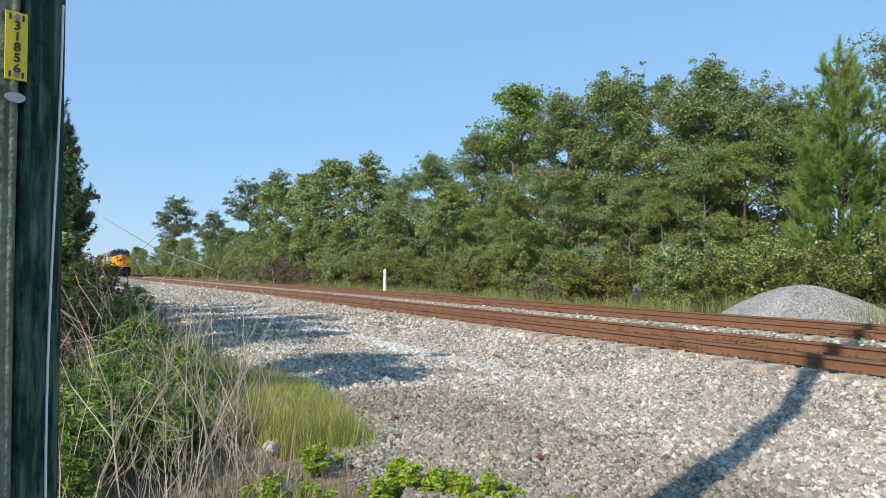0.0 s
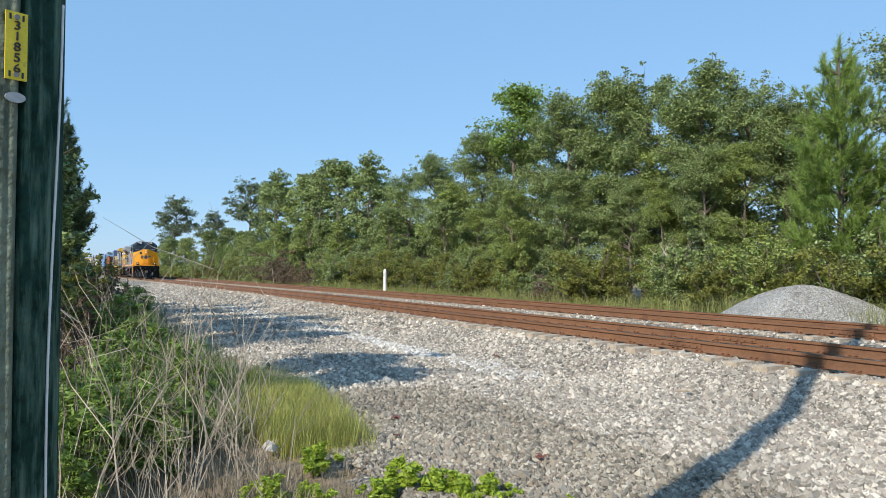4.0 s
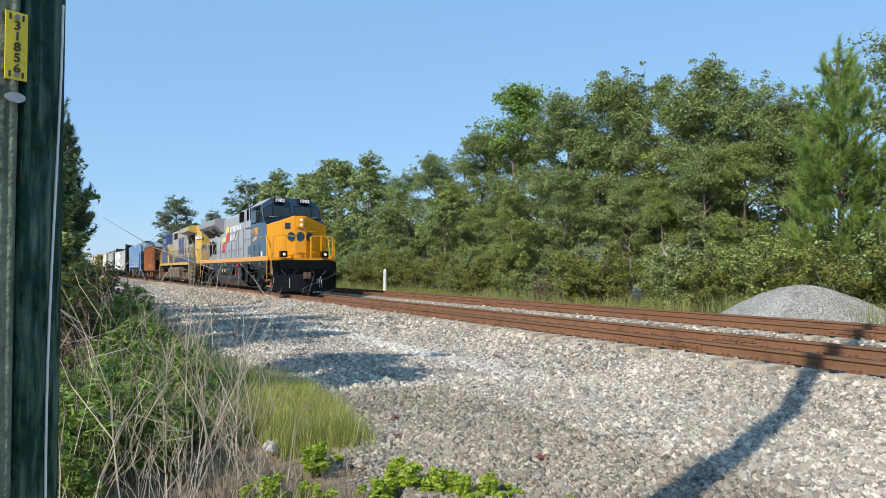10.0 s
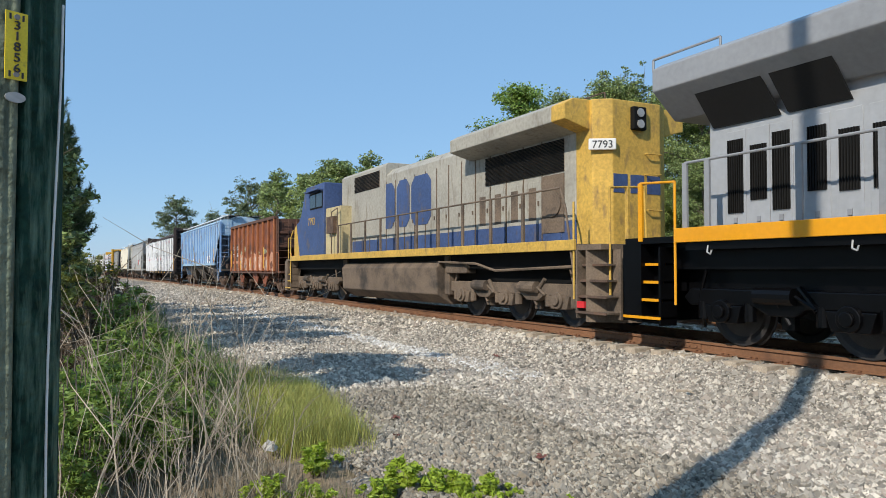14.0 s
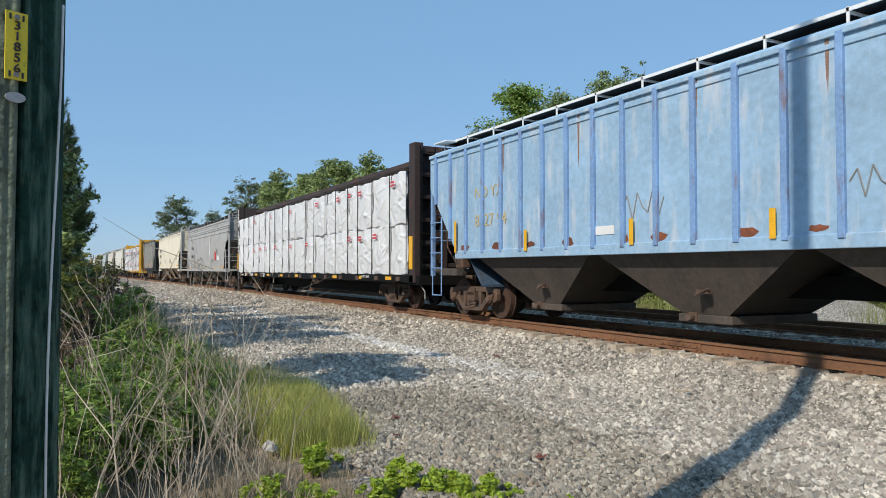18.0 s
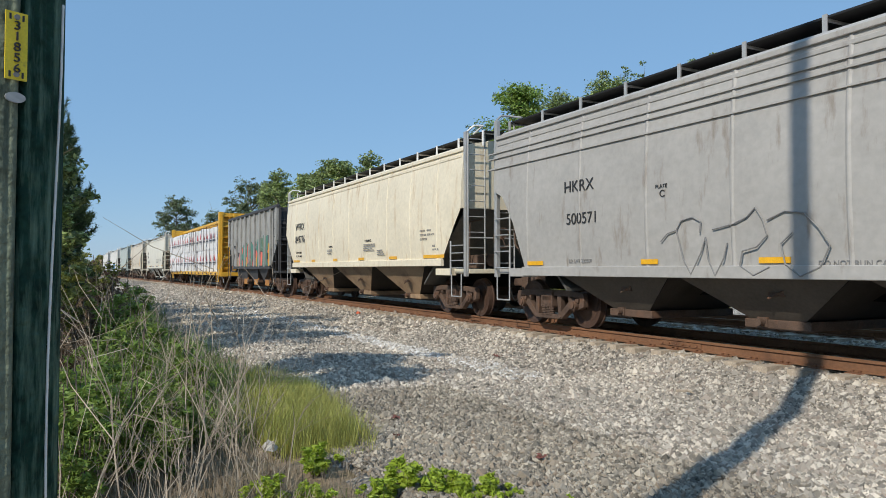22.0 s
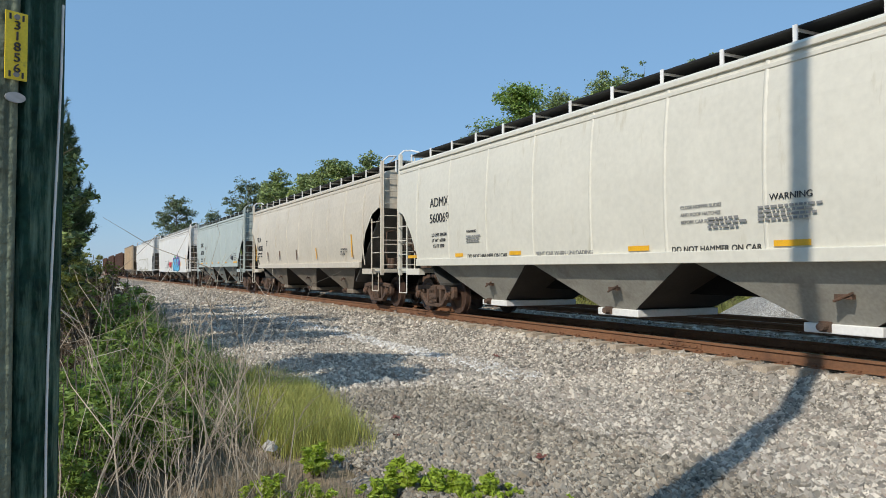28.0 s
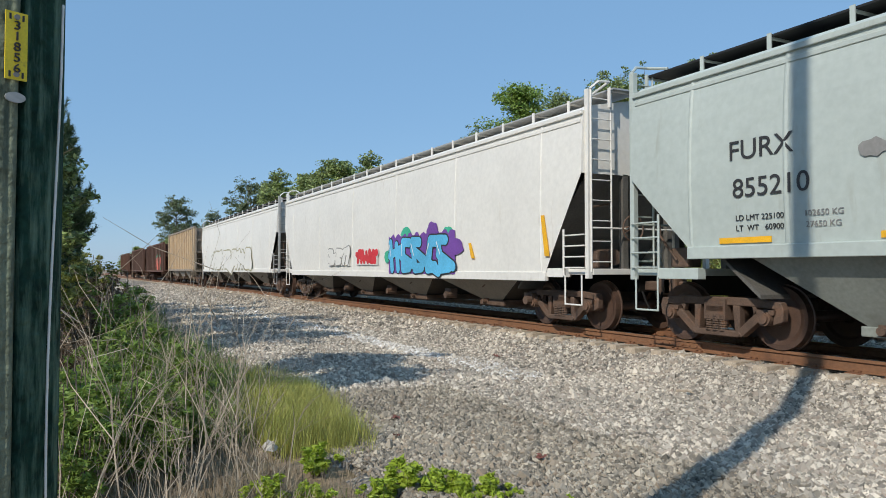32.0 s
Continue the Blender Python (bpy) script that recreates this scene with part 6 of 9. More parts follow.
def modern_loco():
    c = -147.07
    loco = thing("diesel_locomotive", "clean grey and dark blue diesel locomotive with golden yellow nose", "locomotive", "locomotives", at=(c, MID, 0))
    TRAIN.append((loco, c))
    # frame and walkway
    part("underframe", Shape().box(-10.2, 10.3, -1.2, 1.2, 1.15, 1.58), BLACK, loco)
    for s in (-1, 1):
        part("side_stripe", Shape().box(-9.14, 9.49, s * 1.55 - 0.03, s * 1.55 + 0.03, 1.555, 1.775), L_YELLOW, loco, "golden yellow sill stripe", bevel=0.01)
        part("walkway", Shape().box(-9.14, 9.49, min(s * 0.85, s * 1.52), max(s * 0.85, s * 1.52), 1.58, 1.66), BLACK, loco)
        part("lower_skirt", Shape().box(-9.0, 9.3, s * 1.48 - 0.02, s * 1.48 + 0.02, 1.44, 1.555), BLACK, loco)
    # hood
    hy = 0.92
    hood = [(-hy, 1.66), (-hy, 4.28), (-hy + 0.22, 4.50), (hy - 0.22, 4.50), (hy, 4.28), (hy, 1.66)]
    part("engine_hood", Shape().cross(hood, -5.6, 1.0), L_GREY, loco, "light grey engine hood", bevel=0.02)
    part("equipment_hood", Shape().cross([(-hy - 0.02, 1.66), (-hy - 0.02, 4.46), (-hy + 0.16, 4.60), (hy - 0.16, 4.60), (hy + 0.02, 4.46), (hy + 0.02, 1.66)], 1.0, 5.7), L_GREY, loco, bevel=0.02)
    part("radiator_cab", Shape().cross([(-hy, 1.66), (-hy, 3.52), (-1.06, 3.7), (1.06, 3.7), (hy, 3.52), (hy, 1.66)], -9.05, -5.6), L_GREY, loco, bevel=0.02)
    wing = [(-1.06, 3.55), (-1.54, 3.98), (-1.54, 4.33), (-1.35, 4.43), (1.35, 4.43), (1.54, 4.33), (1.54, 3.98), (1.06, 3.55)]
    part("radiator_wing", Shape().cross(wing, -9.6, -3.83), L_GREYD, loco, "overhanging grey radiator wing", bevel=0.02)
    for x, w in ((-8.94, 1.10), (-7.72, 0.86), (-6.0, 1.0)):
        part("radiator_screen", Shape().put([(x, -0.97, 3.33), (x + w, -0.97, 3.33), (x + w, -1.40, 3.87), (x, -1.40, 3.87), (x, -0.93, 3.32), (x + w, -0.93, 3.32), (x + w, -1.36, 3.86), (x, -1.36, 3.86)],
                                            [(0, 1, 2, 3), (7, 6, 5, 4), (0, 4, 5, 1), (1, 5, 6, 2), (2, 6, 7, 3), (3, 7, 4, 0)]), DARKIN, loco)
    part("roof_rail", Shape().pipe([(-9.9, -1.2, 4.42), (-9.9, -1.2, 4.62), (-8.6, -1.2, 4.62), (-8.6, -1.2, 4.42)], 0.02, 6), L_GREYD, loco)
    for x, w in ((-1.9, 0.5), (-0.9, 0.3), (-3.1, 0.6)):
        part("roof_stack", Shape().box(x, x + w, -0.3, 0.3, 4.50, 4.62), L_GREYD, loco, bevel=0.02)
    for x in (-5.2, -4.3, -3.3, -2.4, -1.5, -0.55, 0.35):
        part("hood_seam", Shape().box(x - 0.006, x + 0.006, -hy - 0.006, -hy, 1.7, 4.2), L_GREYD, loco)
    for i in range(7):
        x = -4.95 + i * 0.84
        part("hood_door", Shape().box(x - 0.36, x + 0.36, -hy - 0.014, -hy, 1.74, 2.62), L_GREY, loco, bevel=0.006)
        part("door_latch", Shape().box(x + 0.24, x + 0.28, -hy - 0.03, -hy - 0.014, 2.1, 2.2), L_GREYD, loco)
    for i, x in enumerate((-8.58, -8.20, -7.85, -7.34, -6.92, -6.5)):
        part("vent_door", Shape().box(x - 0.17, x + 0.17, -hy - 0.014, -hy, 1.76, 3.22), L_GREY, loco, bevel=0.006)
        z0, z1 = (1.99, 3.09) if i in (0, 2) else (2.16, 2.96) if i != 3 else (2.2, 3.07)
        grille(loco, x - 0.13, x + 0.13, z0, z1, -hy - 0.014, 7, True)
        part("door_latch", Shape().box(x - 0.03, x + 0.03, -hy - 0.03, -hy - 0.014, 1.84, 1.92), L_GREYD, loco)
    # side openings of the equipment hood
    y = -hy - 0.02
    grille(loco, 0.72, 1.88, 3.86, 4.44, y, 16, True)
    grille(loco, 2.55, 3.02, 3.86, 4.50, y, 5, True)
    grille(loco, 3.36, 3.86, 3.84, 4.50, y, 5, True)
    grille(loco, 4.08, 4.46, 4.18, 4.48, y, 4, True)
    grille(loco, 4.78, 5.18, 3.80, 4.50, y, 4, True)
    for x in (1.02, 2.2, 4.62):
        part("hood_seam", Shape().box(x - 0.008, x + 0.008, y - 0.008, y, 1.7, 4.5), L_GREYD, loco)
    part("side_step", Shape().box(2.3, 5.4, y - 0.06, y, 3.42, 3.47), L_GREYD, loco)
    # flag emblem and name blocks
    part("emblem", Shape().side([(-4.30, 2.80), (-3.42, 2.86), (-3.30, 3.18), (-4.30, 3.14)], -hy - 0.022, -hy - 0.016).side([(-3.42, 2.86), (-3.30, 2.86), (-2.95, 3.42), (-2.2, 3.46), (-2.2, 3.84), (-3.05, 3.80)], -hy - 0.022, -hy - 0.016), PALEY, loco, "yellow upper half of a stepped emblem")
    part("emblem", Shape().side([(-4.30, 2.22), (-3.62, 2.22), (-3.40, 2.80), (-4.30, 2.74)], -hy - 0.024, -hy - 0.018).side([(-3.62, 2.22), (-3.48, 2.24), (-3.0, 2.84), (-2.2, 2.88), (-2.2, 3.42), (-2.98, 3.38), (-3.40, 2.80)], -hy - 0.024, -hy - 0.018), REDM, loco, "red lower half of a stepped emblem")
    block_word(loco, -1.98, 3.41, 0.36, (0.30, 0.29, 0.33, 0.32, 0.35, 0.33, 0.32, 0.33), 0.12, -hy - 0.018, WHITE)
    block_word(loco, -1.98, 2.87, 0.36, (0.29, 0.28, 0.29, 0.28, 0.27, 0.38), 0.12, -hy - 0.018, WHITE)
    # blue sweep behind the cab
    part("blue_sweep", Shape().side([(2.85, 1.68), (6.0, 1.68), (6.0, 4.3), (5.35, 4.2), (5.05, 3.7), (4.8, 3.1), (4.45, 2.66), (3.9, 2.46), (2.9, 2.43)], y - 0.016, y - 0.004), L_BLUE, loco, "dark blue curved paint sweep")
    for x in (3.16, 4.32):
        grille(loco, x, x + 0.42, 1.98, 2.24, y - 0.016, 6, False, back=L_BLUE, bar=L_BLUE)
        part("notice", Shape().box(x + 0.1, x + 0.24, y - 0.024, y - 0.018, 1.80, 1.95), WHITE, loco, "small white notice")
    # cab
    cw = 1.46
    ring = [(-cw, 1.70), (-cw, 4.30), (-0.95, 4.66), (0.95, 4.66), (cw, 4.30), (cw, 1.70)]
    sill = [(-cw, 1.70), (-cw, 3.58), (-0.95, 3.68), (0.95, 3.68), (cw, 3.58), (cw, 1.70)]
    nosed = [(-cw, 1.70), (-cw, 3.24), (-0.95, 3.42), (0.95, 3.42), (cw, 3.24), (cw, 1.70)]
    cab = Shape()
    rows3 = [[(x, y_, z_) for y_, z_ in r] for x, r in ((5.65, ring), (7.80, ring), (8.16, sill), (8.86, nosed))]
    for r0, r1 in zip(rows3[:-1], rows3[1:]):
        cab.put(r0 + r1, [(i, (i + 1) % 6, (i + 1) % 6 + 6, i + 6) for i in range(6)])
    cab.put(rows3[0], [(5, 4, 3, 2, 1, 0)])
    part("cab", cab, L_BLUE, loco, "dark blue cab", bevel=0.03)
    # Pale plate: the sky's reflection on the roof slope put into its colour.
    part("roof_panel", Shape().put([(5.6, -cw - 0.02, 4.315), (7.78, -cw - 0.02, 4.315), (7.78, -0.96, 4.672), (5.6, -0.96, 4.672), (5.6, -cw - 0.02, 4.29), (7.78, -cw - 0.02, 4.29), (7.78, -0.96, 4.65), (5.6, -0.96, 4.65)],
                                   [(0, 1, 2, 3), (7, 6, 5, 4), (0, 4, 5, 1), (1, 5, 6, 2), (2, 6, 7, 3), (3, 7, 4, 0)]), GALV, loco, "pale sloped roof edge")
    part("sun_visor", Shape().put([(5.85, -cw - 0.02, 4.27), (7.55, -cw - 0.02, 4.27), (7.55, -cw - 0.34, 4.15), (5.85, -cw - 0.34, 4.15), (5.85, -cw - 0.02, 4.30), (7.55, -cw - 0.02, 4.30), (7.55, -cw - 0.34, 4.18), (5.85, -cw - 0.34, 4.18)],
                                  [(0, 1, 2, 3), (7, 6, 5, 4), (0, 4, 5, 1), (1, 5, 6, 2), (2, 6, 7, 3), (3, 7, 4, 0)]), L_BLUE, loco, "blue awning over the side windows")
    win = part("side_window", Shape().box(5.84, 7.50, -cw - 0.012, -cw, 3.44, 4.18), BLACKDULL, loco, "open sliding cab windows", bevel=0.01)
    for x0, x1 in ((5.90, 6.20), (6.28, 7.00), (7.06, 7.45)):
        part("pane", Shape().box(x0, x1, -cw - 0.02, -cw - 0.014, 3.50, 4.12), PANE, win)
    part("wind_deflector", Shape().box(7.57, 7.60, -cw - 0.22, -cw, 3.45, 3.98), PANE, loco)
    # cab front windows on the slope
    def front(u, k):
        """A point on the cab front, u across from the middle, k up from the sill."""
        if u <= 0.95:
            return Vector((8.16 - 0.36 * k, u, 3.68 + 0.98 * k))
        e = (u - 0.95) / (cw - 0.95)
        return Vector((8.16 - 0.36 * k, u, (3.68 - 0.10 * e) + (0.98 - 0.26 * e) * k))

    q = [(0, 1, 2, 3), (7, 6, 5, 4), (0, 4, 5, 1), (1, 5, 6, 2), (2, 6, 7, 3), (3, 7, 4, 0)]
    for s in (-1, 1):
        for nm, u0, u1, k1 in (("windscreen", 0.10, 0.93, 0.56), ("quarter_window", 0.98, 1.40, 0.66)):
            v = [front(u, k) + Vector((0.022, 0, 0.012)) for u, k in ((u0, 0.06), (u1, 0.06), (u1, k1), (u0, k1))]
            rim = [front(u, k) + Vector((0.012, 0, 0.008)) for u, k in ((u0 - 0.03, 0.02), (u1 + 0.03, 0.02), (u1 + 0.03, k1 + 0.04), (u0 - 0.03, k1 + 0.04))]
            for name_, pts, mt in ((nm, v, PANE), ("window_gasket", rim, BLACKDULL)):
                back = [p - Vector((0.02, 0, 0.01)) for p in pts]
                part(name_, Shape().put([(p.x, s * p.y, p.z) for p in pts + back], q), mt, loco, "dark front cab window" if mt is PANE else "")
        part("wiper", Shape().rod((8.31, s * 0.1, 3.66), (8.31, s * 1.2, 3.70), 0.016, 6), GALV, loco)
        part("wiper_arm", Shape().rod((8.34, s * 0.55, 3.64), (8.16, s * 0.62, 4.02), 0.012, 6), BLACKDULL, loco)
        brd = part("number_board", Shape().box(7.70, 8.06, s * 0.62 - 0.30, s * 0.62 + 0.30, 4.40, 4.66), BLACK, loco, bevel=0.02)
        lettering("digits", "1982", 0.16, 8.065, s * 0.62 - 0.25, 4.45, WHITE, brd, (90, 0, 90), 1.1, "white cab number", bold=0.12)
    part("horn", Shape().rod((6.2, -0.3, 4.8), (6.6, -0.3, 4.8), 0.05, 8).rod((6.1, 0.1, 4.78), (6.55, 0.1, 4.78), 0.06, 8).box(6.2, 6.3, -0.4, 0.2, 4.68, 4.8), GALV, loco)
    part("antenna", Shape().rod((7.1, -0.5, 4.7), (7.1, -0.5, 4.86), 0.02, 6).box(6.9, 7.3, -0.7, -0.3, 4.70, 4.76), GALV, loco)
    lettering("road_number", "1982", 0.33, 6.28, -cw - 0.006, 2.90, L_YELLOW, loco, squeeze=1.02, label="golden yellow road number", bold=0.12)
    block_word(loco, 5.72, 2.98, 0.16, (0.11, 0.11, 0.12), 0.05, -cw - 0.003, L_YELLOW)
    part("lightning_mark", Shape().side([(5.95, 2.62), (6.40, 2.71), (6.36, 2.81), (6.76, 2.75), (6.72, 2.85), (7.17, 2.74), (6.86, 2.68), (6.92, 2.60), (6.48, 2.65), (6.52, 2.56)], -cw - 0.006, -cw), L_YELLOW, loco, "yellow lightning flash")
    lettering("model_mark", "ES44AH", 0.08, 7.62, -cw - 0.006, 2.66, L_YELLOW, loco)
    for x in (5.86, 6.87):
        grille(loco, x, x + 0.70, 1.80, 2.38, -cw, 11, False, back=L_BLUE, bar=L_BLUE)
    part("notice", Shape().box(7.81, 8.08, -cw - 0.006, -cw, 1.78, 2.02), WHITE, loco, "white notice panel")
    part("round_sign", Shape().rod((8.62, -cw - 0.006, 2.04), (8.62, -cw, 2.04), 0.15, 20), O_YELLOW, loco, "round warning sign")
    part("round_sign_centre", Shape().rod((8.62, -cw - 0.012, 2.04), (8.62, -cw - 0.004, 2.04), 0.135, 20), L_BLUE, loco)
    # nose
    nose = Shape()
    low = [(8.84, -cw), (8.95, -cw), (9.46, -0.28), (9.46, 0.28), (8.95, cw), (8.84, cw)]
    tops = [3.26, 3.26, 3.70, 3.70, 3.26, 3.26]
    k = len(low)
    nose.put([(x, yy, 1.68) for x, yy in low] + [(x - 0.06, yy, z) for (x, yy), z in zip(low, tops)],
             [tuple(range(k - 1, -1, -1)), tuple(range(k, 2 * k))] + [(i, (i + 1) % k, (i + 1) % k + k, i + k) for i in range(k)])
    part("nose", nose, L_YELLOW, loco, "golden yellow nose", bevel=0.02)
    part("nose_deck", Shape().put([(8.88, -cw + 0.02, 3.27), (9.36, -0.28, 3.71), (9.36, 0.28, 3.71), (8.88, cw - 0.02, 3.27), (8.18, cw - 0.02, 3.61), (8.20, 0.28, 3.74), (8.20, -0.28, 3.74), (8.18, -cw + 0.02, 3.61)],
                                  [(0, 1, 2, 3, 4, 5, 6, 7)]), BLACK, loco)
    hl = part("headlight_case", Shape().box(9.36, 9.52, -0.16, 0.16, 3.10, 3.66), L_YELLOW, loco, bevel=0.03)
    for z in (3.25, 3.49):
        part("headlight", Shape().rod((9.51, 0, z), (9.54, 0, z), 0.075, 16), LENS, hl, "lit headlight")
    part("nose_door", Shape().put([(9.265, -0.82, 1.82), (9.405, -0.36, 1.82), (9.36, -0.36, 3.52), (9.22, -0.82, 3.36), (9.29, -0.83, 1.82), (9.43, -0.37, 1.82), (9.385, -0.37, 3.52), (9.245, -0.83, 3.36)],
                                  [(0, 1, 2, 3), (7, 6, 5, 4), (0, 4, 5, 1), (1, 5, 6, 2), (2, 6, 7, 3), (3, 7, 4, 0)]), L_YELLOW, loco)
    nw = part("nose_window", Shape().box(-0.012, 0.012, -0.13, 0.13, -0.15, 0.15), PANE, loco, "small nose window", bevel=0.03)
    nw.matrix_basis = Matrix.Translation((9.325, -0.58, 3.20)) @ Matrix.Rotation(radians(-17), 4, "Z") @ Matrix.Rotation(radians(-2), 4, "Y")
    for i, (y0, y1) in enumerate(((-0.62, -0.26), (-0.20, 0.20), (0.26, 0.62))):
        em = Shape().rod((0, 0, 0), (0.012, 0, 0), (y1 - y0) / 2, 18)
        e = part("brand_block", em, L_BLUE, loco, "dark blue brand mark block")
        e.matrix_basis = Matrix.Translation((9.43 if i == 1 else 9.41, (y0 + y1) / 2, 2.70)) @ Matrix.Rotation(radians((-17, 0, 17)[i]), 4, "Z") @ Matrix.Diagonal((1, 1, 1.15, 1))
    for z in (2.95, 2.6, 2.2, 1.95):
        part("grab_iron", Shape().pipe([(9.40, 0.42, z), (9.47, 0.42, z), (9.41, 0.75, z), (9.32, 0.75, z)], 0.016, 6), L_YELLOW, loco)
    before = set(loco.children)
    # front platform, rails and pilot
    part("front_platform", Shape().box(8.9, 10.25, -1.5, 1.5, 1.56, 1.66), L_YELLOW, loco, bevel=0.01)
    part("anticlimber", Shape().box(10.1, 10.45, -1.1, 1.1, 1.40, 1.58), BLACK, loco, bevel=0.02)
    part("pilot_frame", Shape().box(9.9, 10.25, -1.5, 1.5, 0.7, 1.56), BLACK, loco)
    plow = Shape().put([(10.25, -1.5, 0.85), (10.25, 1.5, 0.85), (10.35, -1.5, 0.16), (10.35, 1.5, 0.16), (10.62, 0, 0.95), (10.9, 0, 0.14), (9.9, -1.5, 0.85), (9.9, 1.5, 0.85), (9.9, -1.5, 0.16), (9.9, 1.5, 0.16)],
                       [(0, 2, 5, 4), (4, 5, 3, 1), (6, 8, 2, 0), (1, 3, 9, 7), (0, 4, 1, 7, 6), (8, 9, 3, 5, 2), (6, 7, 9, 8)])
    part("snow_plow", plow, BLACK, loco, "black angled snow plow")
    coupler(loco, 10.2, 1, 0.86)
    for s in (-1, 1):
        part("ditch_light_case", Shape().box(10.15, 10.42, s * 0.98 - 0.16, s * 0.98 + 0.16, 1.70, 2.00), BLACK, loco, bevel=0.02)
        part("ditch_light", Shape().rod((10.41, s * 0.98, 1.85), (10.44, s * 0.98, 1.85), 0.065, 16), LENS, loco, "lit ditch light")
        handrail(loco, [(10.2, s * 0.35, 1.66), (10.2, s * 0.35, 2.68), (10.2, s * 0.85, 2.72), (10.2, s * 1.42, 2.68), (10.2, s * 1.5, 2.35), (10.22, s * 1.52, 1.2), (10.25, s * 1.5, 0.95)],
                 [(10.2, s * 0.35, 1.66, 2.68), (10.2, s * 0.85, 1.66, 2.72), (10.2, s * 1.42, 1.66, 2.66)], L_YELLOW, "front_handrail")
        handrail(loco, [(9.5, s * 1.52, 0.6), (9.5, s * 1.52, 2.0), (9.3, s * 1.5, 2.62), (9.1, s * 1.49, 2.75)], [], L_YELLOW, "step_handrail")
        part("hose", Shape().pipe([(10.3, s * (0.25 + 0.13 * i), 1.25 - 0.42 * math.sin(math.pi * i / 7)) for i in range(8)], 0.022, 6), GALV, loco)
        for k in range(3):
            part("air_hose", Shape().pipe([(10.42, s * (0.55 + 0.1 * k), 0.85), (10.55, s * (0.55 + 0.1 * k), 0.6), (10.6, s * (0.56 + 0.1 * k), 0.3)], 0.016, 6), GALV, loco)
    for s in (-1, 1):
        for e in (-1, 1):
            steps(loco, 9.5 if e > 0 else -9.2, e, -1.52 if s < 0 else 1.2, BLACK, L_YELLOW)
    part("step_light", Shape().box(10.2, 10.34, -1.55, -1.5, 0.42, 0.54), REDM, loco, "red marker")
    for o in loco.children:      # platform, rails, steps and pilot moved back to fit the camera's view
        if o not in before:
            o.location.x -= 0.28
    # rear end
    part("rear_platform", Shape().box(-10.25, -9.1, -1.5, 1.5, 1.56, 1.66), BLACK, loco)
    part("rear_pilot", Shape().box(-10.3, -9.9, -1.5, 1.5, 0.3, 1.56), BLACK, loco)
    coupler(loco, -10.2, -1, 0.86)
    handrail(loco, [(-9.2, -1.5, 0.6), (-9.2, -1.5, 2.5), (-9.9, -1.5, 2.55), (-10.2, -1.2, 2.5)], [(-9.9, -1.5, 1.6, 2.55)], L_YELLOW, "step_handrail")
    # side handrails
    handrail(loco, [(-9.0, -1.50, 2.76), (2.0, -1.50, 2.78), (2.32, -1.50, 3.28), (5.5, -1.50, 3.32)], [(x, -1.5, 1.7, 2.76) for x in (-9.0, -8.6, -7.2, -6.2, -4.6, -1.97, -0.4, 1.2)] + [(x, -1.5, 1.7, 3.28) for x in (2.4, 3.05, 4.25)], L_GREYD)
    handrail(loco, [(-9.0, 1.50, 2.74), (5.5, 1.50, 2.8)], [(x, 1.5, 1.7, 2.75) for x in (-9.0, -6.9, -5.0, -3.4, -1.6, 0.3, 2.5, 4.6)], L_GREYD)
    # below the sill
    part("deep_frame", Shape().box(-10.0, 10.0, -0.95, 0.95, 0.80, 1.2), BLACK, loco)
    part("equipment_box", Shape().box(3.6, 4.35, -1.3, 1.3, 0.45, 1.44), BLACK, loco, bevel=0.03)
    part("equipment_box", Shape().box(-4.5, -4.0, -1.2, 1.2, 0.6, 1.44), BLACK, loco, bevel=0.03)
    part("pipe_run", Shape().pipe([(3.6, -1.35, 1.30), (5.6, -1.35, 1.26), (6.2, -1.35, 1.15), (9.3, -1.35, 1.18)], 0.025, 6), BLACK, loco)
    part("cable_run", Shape().pipe([(4.4, -1.3, 1.05), (5.2, -1.32, 0.98), (6.8, -1.3, 1.06), (8.8, -1.32, 0.98)], 0.02, 6), BLACK, loco)
    tank = [(-1.0, 1.40), (-1.0, 0.88), (-1.42, 0.84), (-1.42, 0.58), (-1.0, 0.22), (1.0, 0.22), (1.42, 0.58), (1.42, 0.84), (1.0, 0.88), (1.0, 1.40)]
    part("fuel_tank", Shape().cross(tank, -4.0, 3.6), BLACK, loco, "black glossy fuel tank", bevel=0.03)
    for x0, x1, z, r in ((-2.36, -0.5, 1.07, 0.21), (-0.08, 1.62, 1.07, 0.22)):
        tk = part("air_reservoir", Shape().rod((x0, -1.42, z), (x1, -1.42, z), r, 20).rod((x0 - 0.07, -1.42, z), (x0, -1.42, z), r * 0.7, 16, r).rod((x1, -1.42, z), (x1 + 0.07, -1.42, z), r, 16, r * 0.7), BLACK, loco, "black air reservoir", smooth=False)
        xl = x1 - 0.22 if x0 < -2 else x0 + 0.08
        part("label", Shape().box(xl, xl + 0.14, -1.42 - r - 0.006, -1.42 - r + 0.03, z - 0.06, z + 0.09), PALEY, tk)
    part("emergency_mark", Shape().box(2.14, 2.25, -1.47, -1.455, 0.74, 1.19), REDM, loco, "red emergency shut-off strip")
    part("fuel_filler", Shape().rod((2.62, -1.5, 1.32), (2.62, -1.35, 1.35), 0.05, 10), REDM, loco, "red fuel filler cap")
    part("fuel_filler", Shape().rod((2.86, -1.52, 1.36), (2.86, -1.35, 1.38), 0.08, 10), REDM, loco, "red fuel filler cap")
    part("tank_box", Shape().box(1.85, 3.5, -1.44, -1.2, 0.6, 1.30), BLACK, loco, bevel=0.02)
